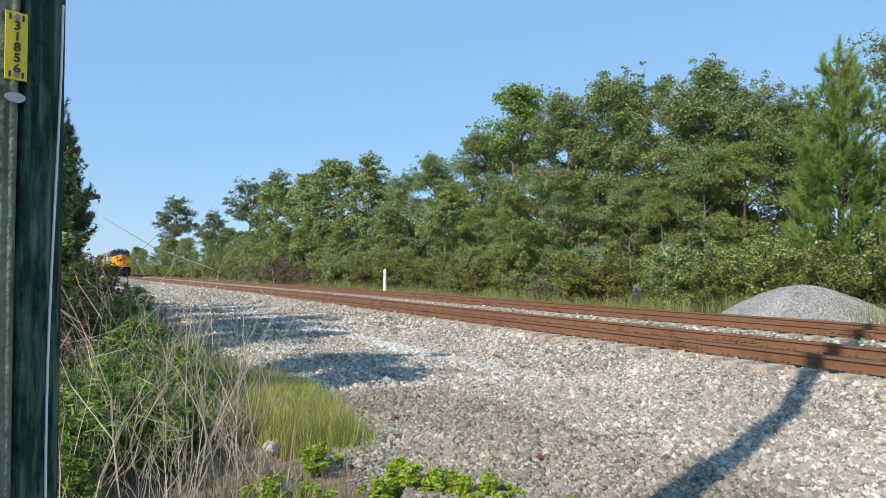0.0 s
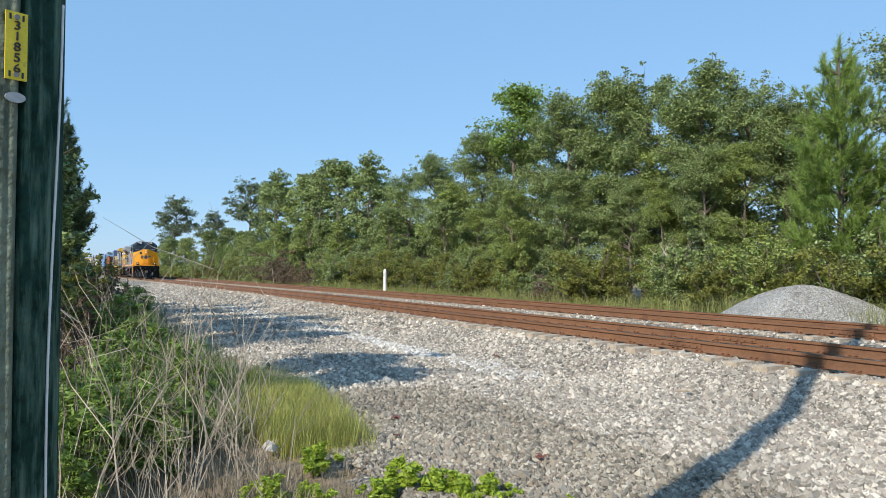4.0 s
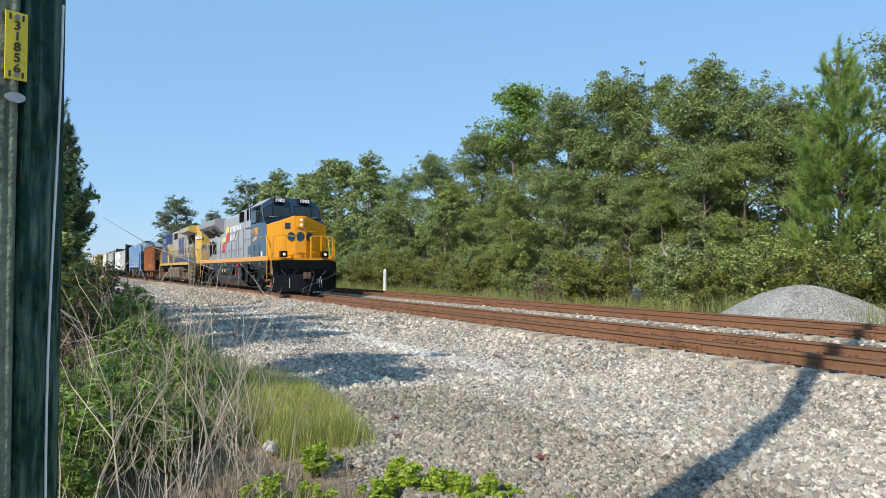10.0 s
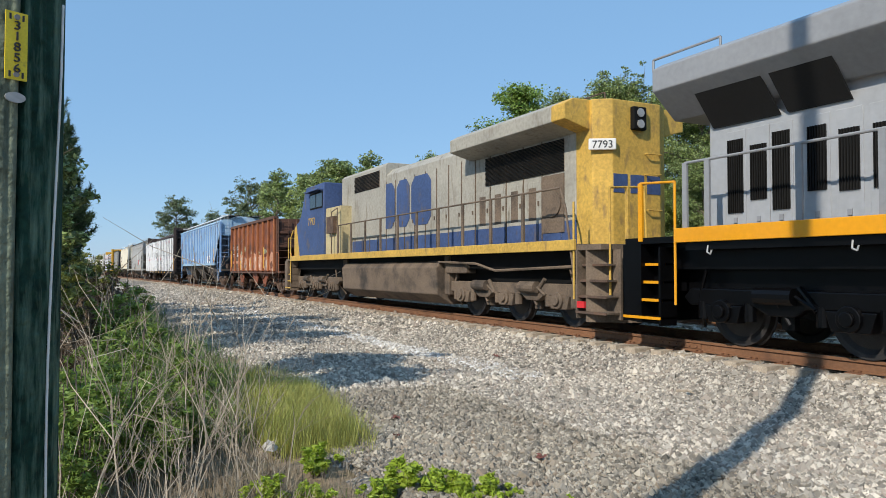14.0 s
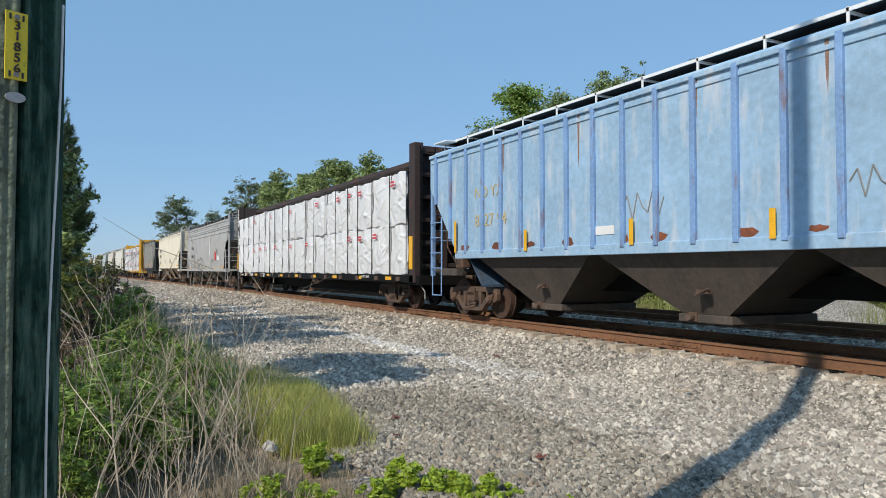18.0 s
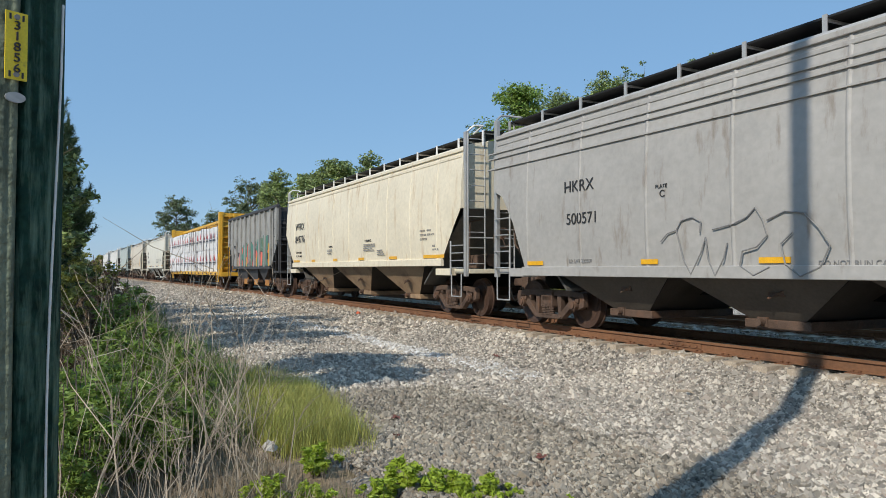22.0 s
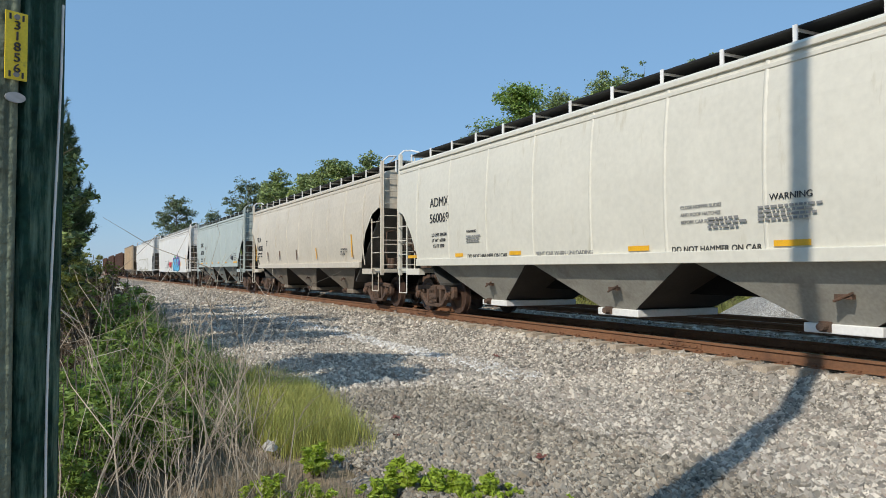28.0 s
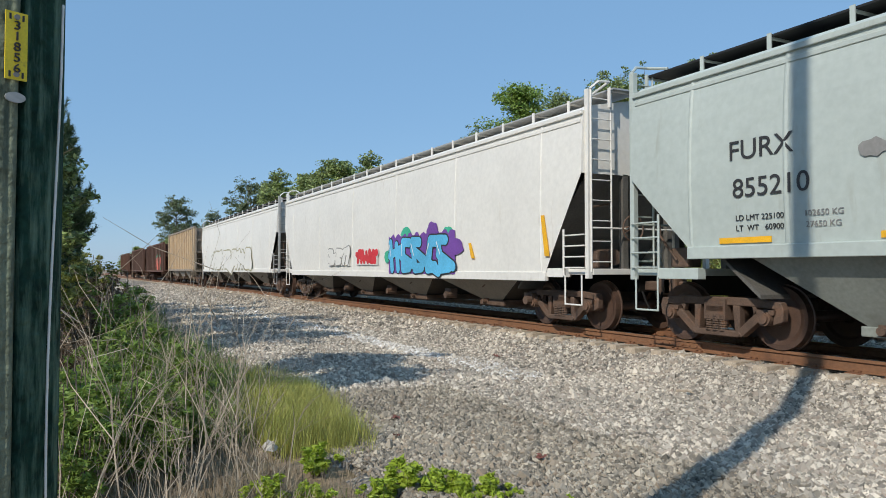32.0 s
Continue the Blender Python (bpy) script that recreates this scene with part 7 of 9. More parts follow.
    for i in range(9):
        x = -8.6 + i * 2.05
        part("lift_hook", Shape().pipe([(x, -1.5, 1.50), (x, -1.52, 1.40), (x + 0.06, -1.52, 1.37), (x + 0.08, -1.52, 1.43)], 0.012, 6), GALV, loco)
    loco_truck(loco, 6.78, BLACK, "black three-axle truck")
    loco_truck(loco, -6.78, BLACK, "black three-axle truck")
    return loco


def old_loco():
    c = -167.8
    loco = thing("weathered_locomotive", "weathered grey and blue diesel locomotive with a dirty yellow hood end", "locomotive", "locomotives", at=(c, MID, 0))
    TRAIN.append((loco, c))
    # Black frame: the deep shade under the sill is put into its colour.
    part("underframe", Shape().box(-9.7, 9.5, -1.2, 1.2, 1.15, 1.55), BLACKDULL, loco)
    for s in (-1, 1):
        part("side_stripe", Shape().box(-8.8, 9.25, s * 1.53 - 0.03, s * 1.53 + 0.03, 1.50, 1.70), O_YELLOW, loco, "dirty yellow sill stripe", bevel=0.01)
        part("walkway", Shape().box(-8.8, 9.25, min(s * 0.85, s * 1.5), max(s * 0.85, s * 1.5), 1.54, 1.62), O_DIRT, loco)
    hy = 0.92
    part("engine_hood", Shape().cross([(-hy, 2.12), (-hy, 4.12), (-hy + 0.2, 4.32), (hy - 0.2, 4.32), (hy, 4.12), (hy, 2.12)], -4.3, 8.55), O_GREY, loco, bevel=0.02)
    part("blue_band", Shape().cross([(-hy - 0.004, 1.60), (-hy - 0.004, 2.12), (hy + 0.004, 2.12), (hy + 0.004, 1.60)], -4.3, 8.55), O_BLUE, loco, "blue lower band of the hood")
    part("forward_hood", Shape().cross([(-0.96, 2.2), (-0.96, 4.44), (-0.86, 4.54), (0.86, 4.54), (0.96, 4.44), (0.96, 2.2)], -4.3, -0.45), O_GREY, loco, bevel=0.02)
    part("hood_end", Shape().put([(8.55, -hy, 1.60), (9.02, -hy, 1.60), (9.22, -0.6, 1.60), (9.22, 0.6, 1.60), (9.02, hy, 1.60), (8.55, hy, 1.60), (8.55, -hy, 4.42), (9.02, -hy, 4.42), (9.22, -0.6, 4.42), (9.22, 0.6, 4.42), (9.02, hy, 4.42), (8.55, hy, 4.42)],
                                 [(5, 4, 3, 2, 1, 0), (6, 7, 8, 9, 10, 11), (0, 1, 7, 6), (1, 2, 8, 7), (2, 3, 9, 8), (3, 4, 10, 9), (4, 5, 11, 10), (5, 0, 6, 11)]), O_YELLOW, loco, "dirty yellow hood end", bevel=0.02)
    part("radiator_wing", Shape().cross([(-0.94, 3.84), (-1.52, 4.00), (-1.52, 4.30), (-1.3, 4.42), (1.3, 4.42), (1.52, 4.30), (1.52, 4.00), (0.94, 3.84)], 4.62, 8.55), O_GREY, loco, "overhanging radiator wing", bevel=0.02)
    part("wing_end", Shape().cross([(-0.94, 3.84), (-1.52, 4.00), (-1.52, 4.30), (-1.3, 4.42), (1.3, 4.42), (1.52, 4.30), (1.52, 4.00), (0.94, 3.84)], 8.55, 8.95), O_YELLOW, loco, bevel=0.02)
    grille(loco, 5.3, 8.2, 3.14, 3.80, -hy, 22, False, back=O_DIRT, bar=BLACKDULL)
    grille(loco, -3.03, -0.9, 3.80, 4.34, -0.96, 12, False, back=O_DIRT, bar=BLACKDULL)
    for i in range(17):
        x = -2.75 + i * 0.66
        part("hood_door", Shape().box(x - 0.29, x + 0.29, -hy - 0.014, -hy, 1.80, 3.02 if x > 3.8 else 3.7), O_GREY, loco, bevel=0.006)
        part("door_gap", Shape().box(x - 0.335, x - 0.325, -hy - 0.022, -hy, 1.66, 3.9), O_DIRT, loco)
        part("door_latch", Shape().box(x + 0.2, x + 0.24, -hy - 0.035, -hy - 0.014, 2.5, 2.6), O_DIRT, loco)
        part("door_band", Shape().box(x - 0.292, x + 0.292, -hy - 0.018, -hy - 0.012, 1.64, 2.12), O_BLUE, loco)
        if 4.6 < x < 7.4:
            part("door_vent", Shape().box(x - 0.13, x + 0.13, -hy - 0.020, -hy - 0.014, 2.2, 2.9), O_DIRT, loco)
    for x in (2.9, 3.1, 3.3, 3.5):
        part("roof_stack", Shape().rod((x, -0.2, 4.30), (x, -0.2, 4.46), 0.08, 10), BLACKDULL, loco)
    # brand blocks on the hood side and end
    for x0, w in ((-0.85, 1.05), (0.34, 0.88), (1.34, 1.22)):
        c = 0.22
        part("brand_block", Shape().side([(x0 + c, 2.42), (x0 + w - c, 2.42), (x0 + w, 2.42 + c), (x0 + w, 3.84 - c), (x0 + w - c, 3.84), (x0 + c, 3.84), (x0, 3.84 - c), (x0, 2.42 + c)], -hy - 0.026, -hy - 0.02), O_BLUE, loco, "faded blue brand mark block")
    for k, yy in enumerate((-0.42, 0.0, 0.42)):
        part("brand_block", Shape().box(9.22, 9.228, yy - 0.17, yy + 0.17, 2.62, 2.98), O_BLUE, loco, "faded blue brand mark block")
    nb = part("number_board", Shape().box(-0.26, 0.26, -0.03, 0.03, 0.0, 0.22), WHITE, loco, "white number board", bevel=0.02)
    nb.matrix_basis = pose(9.16, -0.80, 3.42, 0, 0, 58)
    lettering("digits", "7793", 0.14, -0.20, -0.034, 0.04, TEXTB, nb)
    hl = part("headlight_case", Shape().box(9.20, 9.32, -0.16, 0.16, 3.85, 4.30), BLACKDULL, loco, bevel=0.02)
    for z in (3.96, 4.18):
        part("headlight", Shape().rod((9.31, 0, z), (9.34, 0, z), 0.085, 14), GALV, hl, "unlit headlight")
    for z in (3.4, 3.0, 2.3):
        part("grab_iron", Shape().pipe([(9.22, 0.2, z), (9.30, 0.2, z), (9.30, 0.55, z), (9.22, 0.55, z)], 0.015, 6), O_YELLOW, loco)
    part("lamp_guard", Shape().pipe([(8.3, -0.5, 4.45), (8.3, -0.5, 4.62), (8.9, -0.5, 4.62), (8.9, -0.5, 4.45)], 0.015, 6), TRUCKM, loco)
    # cab and nose at the trailing end
    part("cab", Shape().side([(-7.9, 1.60), (-4.9, 1.60), (-4.9, 4.40), (-6.95, 4.40), (-7.2, 4.2), (-7.7, 3.3), (-7.9, 3.2)], -1.45, 1.45), O_BLUE, loco, "faded blue cab", bevel=0.03)
    part("nose", Shape().side([(-8.7, 1.60), (-7.9, 1.60), (-7.9, 3.2), (-8.4, 3.05), (-8.7, 2.8)], -1.40, 1.40), O_BLUE, loco, bevel=0.04)
    part("nose_chevron", Shape().side([(-8.7, 1.62), (-7.95, 1.62), (-8.45, 3.0), (-8.7, 2.8)], -1.412, -1.402), O_YELLOW, loco, "yellow nose chevron")
    part("cab_panel", Shape().box(-4.9, -3.35, -1.36, -0.9, 1.62, 3.4), PALECAB, loco, "cream panel behind the cab")
    part("air_conditioner", Shape().box(-4.45, -3.75, -1.50, -1.36, 2.45, 3.05), TRUCKM, loco)
    wn2 = part("side_window", Shape().box(-6.5, -5.0, -1.462, -1.45, 3.46, 4.08), BLACKDULL, loco, "cab side windows")
    for x0, x1 in ((-6.45, -5.80), (-5.70, -5.06)):
        part("pane", Shape().box(x0, x1, -1.47, -1.464, 3.52, 4.02), PANE, wn2)
    part("cab_awning", Shape().box(-6.6, -5.0, -1.68, -1.45, 4.12, 4.16), O_BLUE, loco)
    lettering("road_number", "7793", 0.30, -6.75, -1.458, 2.86, O_YELLOW, loco)
    # ends, stairs and rails
    part("front_platform", Shape().box(9.0, 9.9, -1.5, 1.5, 1.50, 1.60), O_DIRT, loco)
    part("pilot", Shape().put([(9.5, -1.5, 1.5), (9.9, -1.0, 1.5), (9.9, 1.0, 1.5), (9.5, 1.5, 1.5), (9.5, -1.5, 0.2), (10.0, -0.9, 0.2), (10.0, 0.9, 0.2), (9.5, 1.5, 0.2)],
                              [(0, 1, 2, 3), (7, 6, 5, 4), (0, 4, 5, 1), (1, 5, 6, 2), (2, 6, 7, 3), (3, 7, 4, 0)]), O_DIRT, loco, "dirty end pilot")
    part("rear_pilot", Shape().box(-9.8, -9.4, -1.5, 1.5, 0.25, 1.5), O_DIRT, loco)
    part("rear_platform", Shape().box(-9.6, -8.8, -1.5, 1.5, 1.50, 1.58), O_DIRT, loco)
    for s in (-1, 1):
        for e in (-1, 1):
            steps(loco, 9.25 if e > 0 else -8.85, e, -1.52 if s < 0 else 1.2, O_DIRT, O_YELLOW if e < 0 else TRUCKM)
    coupler(loco, 9.75, 1, 0.86)
    coupler(loco, -9.75, -1, 0.86)
    handrail(loco, [(-3.2, -1.5, 2.68), (7.4, -1.5, 2.70), (8.8, -1.5, 2.70), (8.95, -1.5, 2.3), (9.2, -1.5, 0.9)], [(x, -1.5, 1.6, 2.68) for x in (-3.2, -2.0, -0.8, 0.4, 1.6, 2.8, 4.0, 5.2, 6.4, 7.6)], O_DIRT)
    handrail(loco, [(-5.6, 1.5, 2.66), (8.4, 1.5, 2.70)], [(x, 1.5, 1.6, 2.68) for x in (-5.6, -3.2, -0.8, 1.6, 4.0, 6.4)], O_DIRT)
    handrail(loco, [(9.9, -1.3, 0.7), (9.9, -1.3, 2.6), (9.9, -0.5, 2.65), (9.9, -0.45, 1.6)], [(9.9, -0.9, 1.6, 2.63)], O_YELLOW, "end_handrail")
    handrail(loco, [(9.2, -1.52, 0.6), (9.2, -1.52, 2.4)], [], O_YELLOW, "step_handrail")
    handrail(loco, [(-8.85, -1.52, 0.6), (-8.85, -1.52, 2.5), (-8.7, -1.46, 2.8)], [], O_YELLOW, "step_handrail")
    handrail(loco, [(-9.6, -1.4, 0.8), (-9.6, -1.4, 2.5), (-9.6, -0.4, 2.5), (-9.6, -0.4, 1.58)], [], O_YELLOW, "end_handrail")
    part("fuel_tank", Shape().cross([(-1.3, 1.36), (-1.46, 1.2), (-1.42, 0.5), (-1.0, 0.24), (1.0, 0.24), (1.42, 0.5), (1.46, 1.2), (1.3, 1.36)], -2.95, 3.80), O_DIRT, loco, "dirt-caked fuel tank", bevel=0.03)
    # black here too, with the shade under the sill put into the colour
    part("deep_frame", Shape().box(-9.4, 9.4, -0.95, 0.95, 0.80, 1.2), BLACKDULL, loco)
    for x0, x1 in ((3.85, 4.1), (-3.4, -3.0)):
        part("equipment_box", Shape().box(x0, x1, -1.25, 1.25, 0.5, 1.5), O_DIRT, loco, bevel=0.03)
    part("pipe_run", Shape().pipe([(3.8, -1.38, 1.34), (5.6, -1.38, 1.28), (6.4, -1.38, 1.12), (9.0, -1.38, 1.2)], 0.03, 6), O_DIRT, loco)
    part("air_filter", Shape().box(4.0, 5.0, -1.3, -1.0, 1.05, 1.3), O_DIRT, loco, bevel=0.03)
    part("ladder_frame", Shape().pipe([(-3.9, -1.5, 1.6), (-3.9, -1.5, 3.2), (-3.3, -1.5, 3.3), (-3.3, -1.5, 1.6)], 0.02, 6), O_DIRT, loco)
    part("red_marker", Shape().box(9.3, 9.5, -1.54, -1.5, 0.45, 0.57), REDM, loco, "red marker")
    part("hand_brake", Shape().rod((7.85, -hy - 0.06, 2.5), (7.85, -hy - 0.03, 2.5), 0.28, 20).box(7.5, 8.2, -hy - 0.03, -hy, 1.9, 3.1), O_DIRT, loco)
    loco_truck(loco, 6.52, O_DIRT, "dirt-caked three-axle truck")
    loco_truck(loco, -6.52, O_DIRT, "dirt-caked three-axle truck")
    return loco


modern_loco()
old_loco()

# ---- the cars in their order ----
# Dark end paint: the shade under the car ends is put into its colour.
ENDP = mat("shaded_end_paint", (0.10, 0.095, 0.085), 0.7, var=0.2, scale=2)
P_RUST = mat("rusty_brown_paint", (0.225, 0.070, 0.032), 0.8, var=0.22, scale=0.8, dirt=(0.075, 0.036, 0.026), amount=0.60, streak=0.45)
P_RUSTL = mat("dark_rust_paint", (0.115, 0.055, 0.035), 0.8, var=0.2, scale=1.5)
P_BLUE = mat("light_blue_paint", (0.305, 0.455, 0.60), 0.6, var=0.12, scale=0.8, dirt=(0.52, 0.57, 0.62), amount=0.46, streak=0.85)
P_GREY = mat("grey_hopper_paint", (0.40, 0.385, 0.36), 0.55, var=0.08, scale=0.7, dirt=(0.24, 0.20, 0.16), amount=0.35, streak=0.8)
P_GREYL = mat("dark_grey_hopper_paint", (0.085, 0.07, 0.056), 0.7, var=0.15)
P_CREAM = mat("cream_paint", (0.78, 0.70, 0.535), 0.5, var=0.07, scale=0.7, dirt=(0.58, 0.43, 0.25), amount=0.40, streak=0.85)
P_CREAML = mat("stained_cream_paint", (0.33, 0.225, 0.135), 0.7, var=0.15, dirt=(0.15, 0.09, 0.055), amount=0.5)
P_DARK = mat("grey_car_paint", (0.34, 0.335, 0.315), 0.6, var=0.12, scale=0.9, dirt=(0.13, 0.13, 0.12), amount=0.44, streak=0.75)
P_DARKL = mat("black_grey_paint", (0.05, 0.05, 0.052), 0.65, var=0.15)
P_IVORY = mat("ivory_paint", (0.68, 0.65, 0.555), 0.5, var=0.05, scale=0.7, dirt=(0.52, 0.47, 0.35), amount=0.25, streak=0.85)
P_IVORYL = mat("grey_ivory_paint", (0.33, 0.315, 0.27), 0.65, var=0.12, dirt=(0.2, 0.18, 0.15), amount=0.4)
P_TAN = mat("bleached_tan_paint", (0.60, 0.54, 0.44), 0.55, var=0.07, scale=0.7, dirt=(0.50, 0.41, 0.30), amount=0.33, streak=0.85)
P_TAN2 = mat("tan_paint", (0.50, 0.38, 0.25), 0.6, var=0.1, scale=0.7, dirt=(0.33, 0.24, 0.16), amount=0.4, streak=0.7)
# Darker tan for bays and other lower parts.
P_TANL = mat("darker_tan_paint", (0.24, 0.20, 0.155), 0.7, var=0.15)
P_GREEN = mat("pale_grey_green_paint", (0.43, 0.48, 0.45), 0.55, var=0.06, scale=0.7, dirt=(0.36, 0.38, 0.34), amount=0.3, streak=0.85)
P_GREENL = mat("grey_green_lower_paint", (0.22, 0.235, 0.21), 0.65, var=0.12, dirt=(0.13, 0.12, 0.10), amount=0.4)
P_WHITE = mat("off_white_paint", (0.72, 0.70, 0.65), 0.5, var=0.05, scale=0.7, dirt=(0.60, 0.55, 0.48), amount=0.25, streak=0.85)
P_YELLOW = mat("yellow_car_paint", (0.66, 0.37, 0.035), 0.55, var=0.12, scale=1, dirt=(0.36, 0.20, 0.06), amount=0.35, streak=0.4)
P_BROWN = mat("dark_brown_paint", (0.10, 0.055, 0.04), 0.75, var=0.2, scale=1)
WRAP = mat("white_plastic_wrap", (0.71, 0.705, 0.70), 0.40, var=0.06, scale=1.2, bump=1.0, bscale=3.5, dirt=(0.58, 0.57, 0.56), amount=0.4, dscale=0.9)
P_SOOT = mat("sooty_brown_paint", (0.042, 0.028, 0.025), 0.75, var=0.2, scale=1, dirt=(0.10, 0.04, 0.03), amount=0.4)
CORAL = mat("coral_spray", (0.78, 0.18, 0.13), 0.6, var=0.12)
PURPLE = mat("purple_spray", (0.16, 0.06, 0.30), 0.6, var=0.15)
SKYSPRAY = mat("light_blue_spray", (0.10, 0.42, 0.66), 0.6, var=0.15)
EMERALD = mat("green_spray", (0.05, 0.40, 0.25), 0.6, var=0.15)
P_RUSTO = mat("orange_rust_door", (0.42, 0.19, 0.05), 0.75, var=0.2, scale=2)
PEACH = mat("peach_spray", (0.56, 0.29, 0.18), 0.7, var=0.2, dirt=(0.33, 0.13, 0.075), amount=0.45, dscale=3)
PEACHL = mat("pale_peach_spray", (0.66, 0.50, 0.38), 0.7, var=0.2, dirt=(0.34, 0.15, 0.09), amount=0.42, dscale=3)
BAYBROWN = mat("grimy_bay", (0.080, 0.062, 0.050), 0.8, var=0.2, scale=1, dirt=(0.055, 0.045, 0.038), amount=0.5, streak=0.6)
P_BLUEP = mat("blue_post_paint", (0.20, 0.335, 0.56), 0.6, var=0.15, scale=1.5, dirt=(0.20, 0.095, 0.06), amount=0.42, streak=0.8, dscale=1.6)
SAGE = mat("sage_spray", (0.36, 0.34, 0.22), 0.7, var=0.2)

# rusty open hopper
P_POST = mat("orange_rust_post", (0.36, 0.125, 0.045), 0.8, var=0.25, scale=2, dirt=(0.16, 0.06, 0.035), amount=0.5, streak=0.6)
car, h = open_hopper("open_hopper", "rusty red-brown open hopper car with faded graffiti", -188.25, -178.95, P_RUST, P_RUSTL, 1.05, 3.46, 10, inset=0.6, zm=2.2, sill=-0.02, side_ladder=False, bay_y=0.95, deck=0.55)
for x, e in ((-3.2, 1), (-0.1, 1), (3.2, -1)):
    part("chute_gusset", Shape().side([(x, 0.95), (x + e * 1.0, 0.95), (x + e * 1.18, 0.72), (x + e * 1.0, 0.30), (x + e * 0.72, 0.30)], -1.42, -1.36), P_RUST, car, "rusty sloping chute plate", bevel=0.01)
    part("chute_lock", Shape().rod((x + e * 0.75, -1.45, 0.42), (x + e * 1.25, -1.45, 0.36), 0.03, 8).box(x + e * 0.9 - 0.08, x + e * 0.9 + 0.08, -1.48, -1.36, 0.34, 0.46), TRUCKM, car)
for e in (-1, 1):
    for yy in (-1.48, -0.9):
        part("hand_hoop", Shape().pipe([(e * (h + 0.48), yy, 1.02), (e * (h + 0.48), yy, 1.78), (e * (h + 0.42), yy, 1.88), (e * (h + 0.05), yy, 1.92)], 0.02, 6), P_POST, car)
for o in [c for c in car.children if c.name.startswith("side_post")]:
    o.data.materials[0] = P_POST
for text, x, z in (("C S", -4.2, 2.24), ("X T", -3.22, 2.22), ("290", -4.22, 1.83), ("656", -3.28, 1.84)):
    lettering("reporting_mark" if z > 2.2 else "car_number", text, 0.20, x, -1.508, z, WHITE, car, squeeze=1.0, bold=0.05)
for text, x, z in (("LD LMT", -4.08, 1.33), ("LT WT", -4.05, 1.18), ("229700", -3.2, 1.32), ("56300", -3.15, 1.18)):
    lettering("lettering", text, 0.085, x, -1.508, z, PEACHL, car)
for x0, x1 in ((-4.48, -3.62), (-3.49, -2.68)):
    part("dark_panel", Shape().box(x0, x1, -1.5075, -1.5065, 1.60, 2.54), P_RUSTL, car, "darker repainted lettering panel")
    part("dark_panel", Shape().box(x0, x1, -1.5075, -1.5065, 1.13, 1.47), P_RUSTL, car, "darker repainted lettering panel")
rr = random.Random(5)
lo = [(-4.45 + 0.3 * i, 1.10 + 0.02 * rr.random()) for i in range(30)]
hi = [(x, 1.86 + 0.12 * math.sin(x * 1.7) + 0.07 * rr.uniform(-1, 1)) for x, _ in lo]
spray = part("graffiti", Shape().side(lo + hi[::-1], -1.5050, -1.5035), PEACH, car, "faded pink sprayed band")
for x, z, rx, rz in ((-2.2, 2.02, 0.20, 0.10), (-1.45, 2.22, 0.26, 0.13), (-0.7, 2.12, 0.22, 0.12), (0.3, 2.0, 0.3, 0.12), (1.5, 1.98, 0.26, 0.1), (2.8, 2.0, 0.3, 0.12)):
    part("sage_patch", Shape().side(blob(rr, x, z, rx, rz, 18), -1.5085, -1.507), SAGE, spray)
for k in range(16):
    x, z = -2.4 + 0.42 * k + rr.uniform(-0.1, 0.1), 1.5 + rr.uniform(-0.2, 0.2)
    part("pale_patch", Shape().side(blob(rr, x, z, rr.uniform(0.08, 0.24), rr.uniform(0.08, 0.26), 12, 0.4), -1.5105, -1.509), PEACHL if k % 3 else P_RUST, spray)
for k in range(7):
    x = -2.3 + 0.95 * k
    pts = [(x + 0.16 * math.cos(0.7 * q + k), -1.511, 1.48 + 0.28 * math.sin(0.7 * q * (1 + 0.2 * (k % 2)))) for q in range(8)]
    part("sprayed_line", Shape().pipe(pts, 0.014, 5), TEXTG if k % 2 else PEACHL, spray)
for x, z0, z1 in ((-4.34, 1.30, 2.21), (-2.03, 1.12, 1.59), (0.2, 1.2, 1.65), (2.9, 1.2, 2.2)):
    part("reflector", Shape().box(x, x + 0.09, -1.612, -1.602, z0, z1), REFL, car, "yellow reflective strip")

# light blue ribbed covered hopper
RUSTSTAIN = mat("rust_stain", (0.25, 0.15, 0.11), 0.75, var=0.2, scale=3, dirt=(0.36, 0.34, 0.36), amount=0.45, streak=0.8, dscale=4)
# Dark end blue: shade of the recess put into the colour, over some grime.
P_BLUEND = mat("shaded_blue_paint", (0.050, 0.085, 0.135), 0.7, var=0.25, scale=1.2, dirt=(0.06, 0.05, 0.045), amount=0.5, streak=0.5)
car, h, wd = covered_hopper("covered_hopper", "light blue ribbed covered hopper with rust streaks", -206.3, -190.5, P_BLUE, BAYBROWN, P_BLUEND, cut=1.35, zm=3.2, bays=3, flat=True, ribs=22, seams=0, zs=1.50,
                            gate=BAYBROWN, post=WHITE, endpost=P_BLUEP, ribm=P_BLUEP, edge=True, bare_end=True,
                            marks=(("ND YX", 0.25, -5.75, 2.76, PALECAB), ("8327 94", 0.27, -5.74, 2.12, PALECAB)))
for x, z0, z1 in ((-6.58, 1.55, 2.3), (-3.79, 1.52, 1.95), (-0.9, 1.55, 1.98), (1.6, 1.55, 1.95), (6.50, 1.53, 2.45)):
    part("reflector", Shape().box(x, x + 0.09, -1.628, -1.622, z0, z1), REFL, car, "yellow reflective strip")
rnd_rust = random.Random(19)
for i in range(11):
    x = -6.3 + i * 1.25 + rnd_rust.uniform(-0.3, 0.3)
    part("rust_patch", Shape().side(blob(rnd_rust, x, 1.66, rnd_rust.uniform(0.06, 0.22), rnd_rust.uniform(0.04, 0.10)), -1.565, -1.562), P_RUST, car, "brown rust patch")
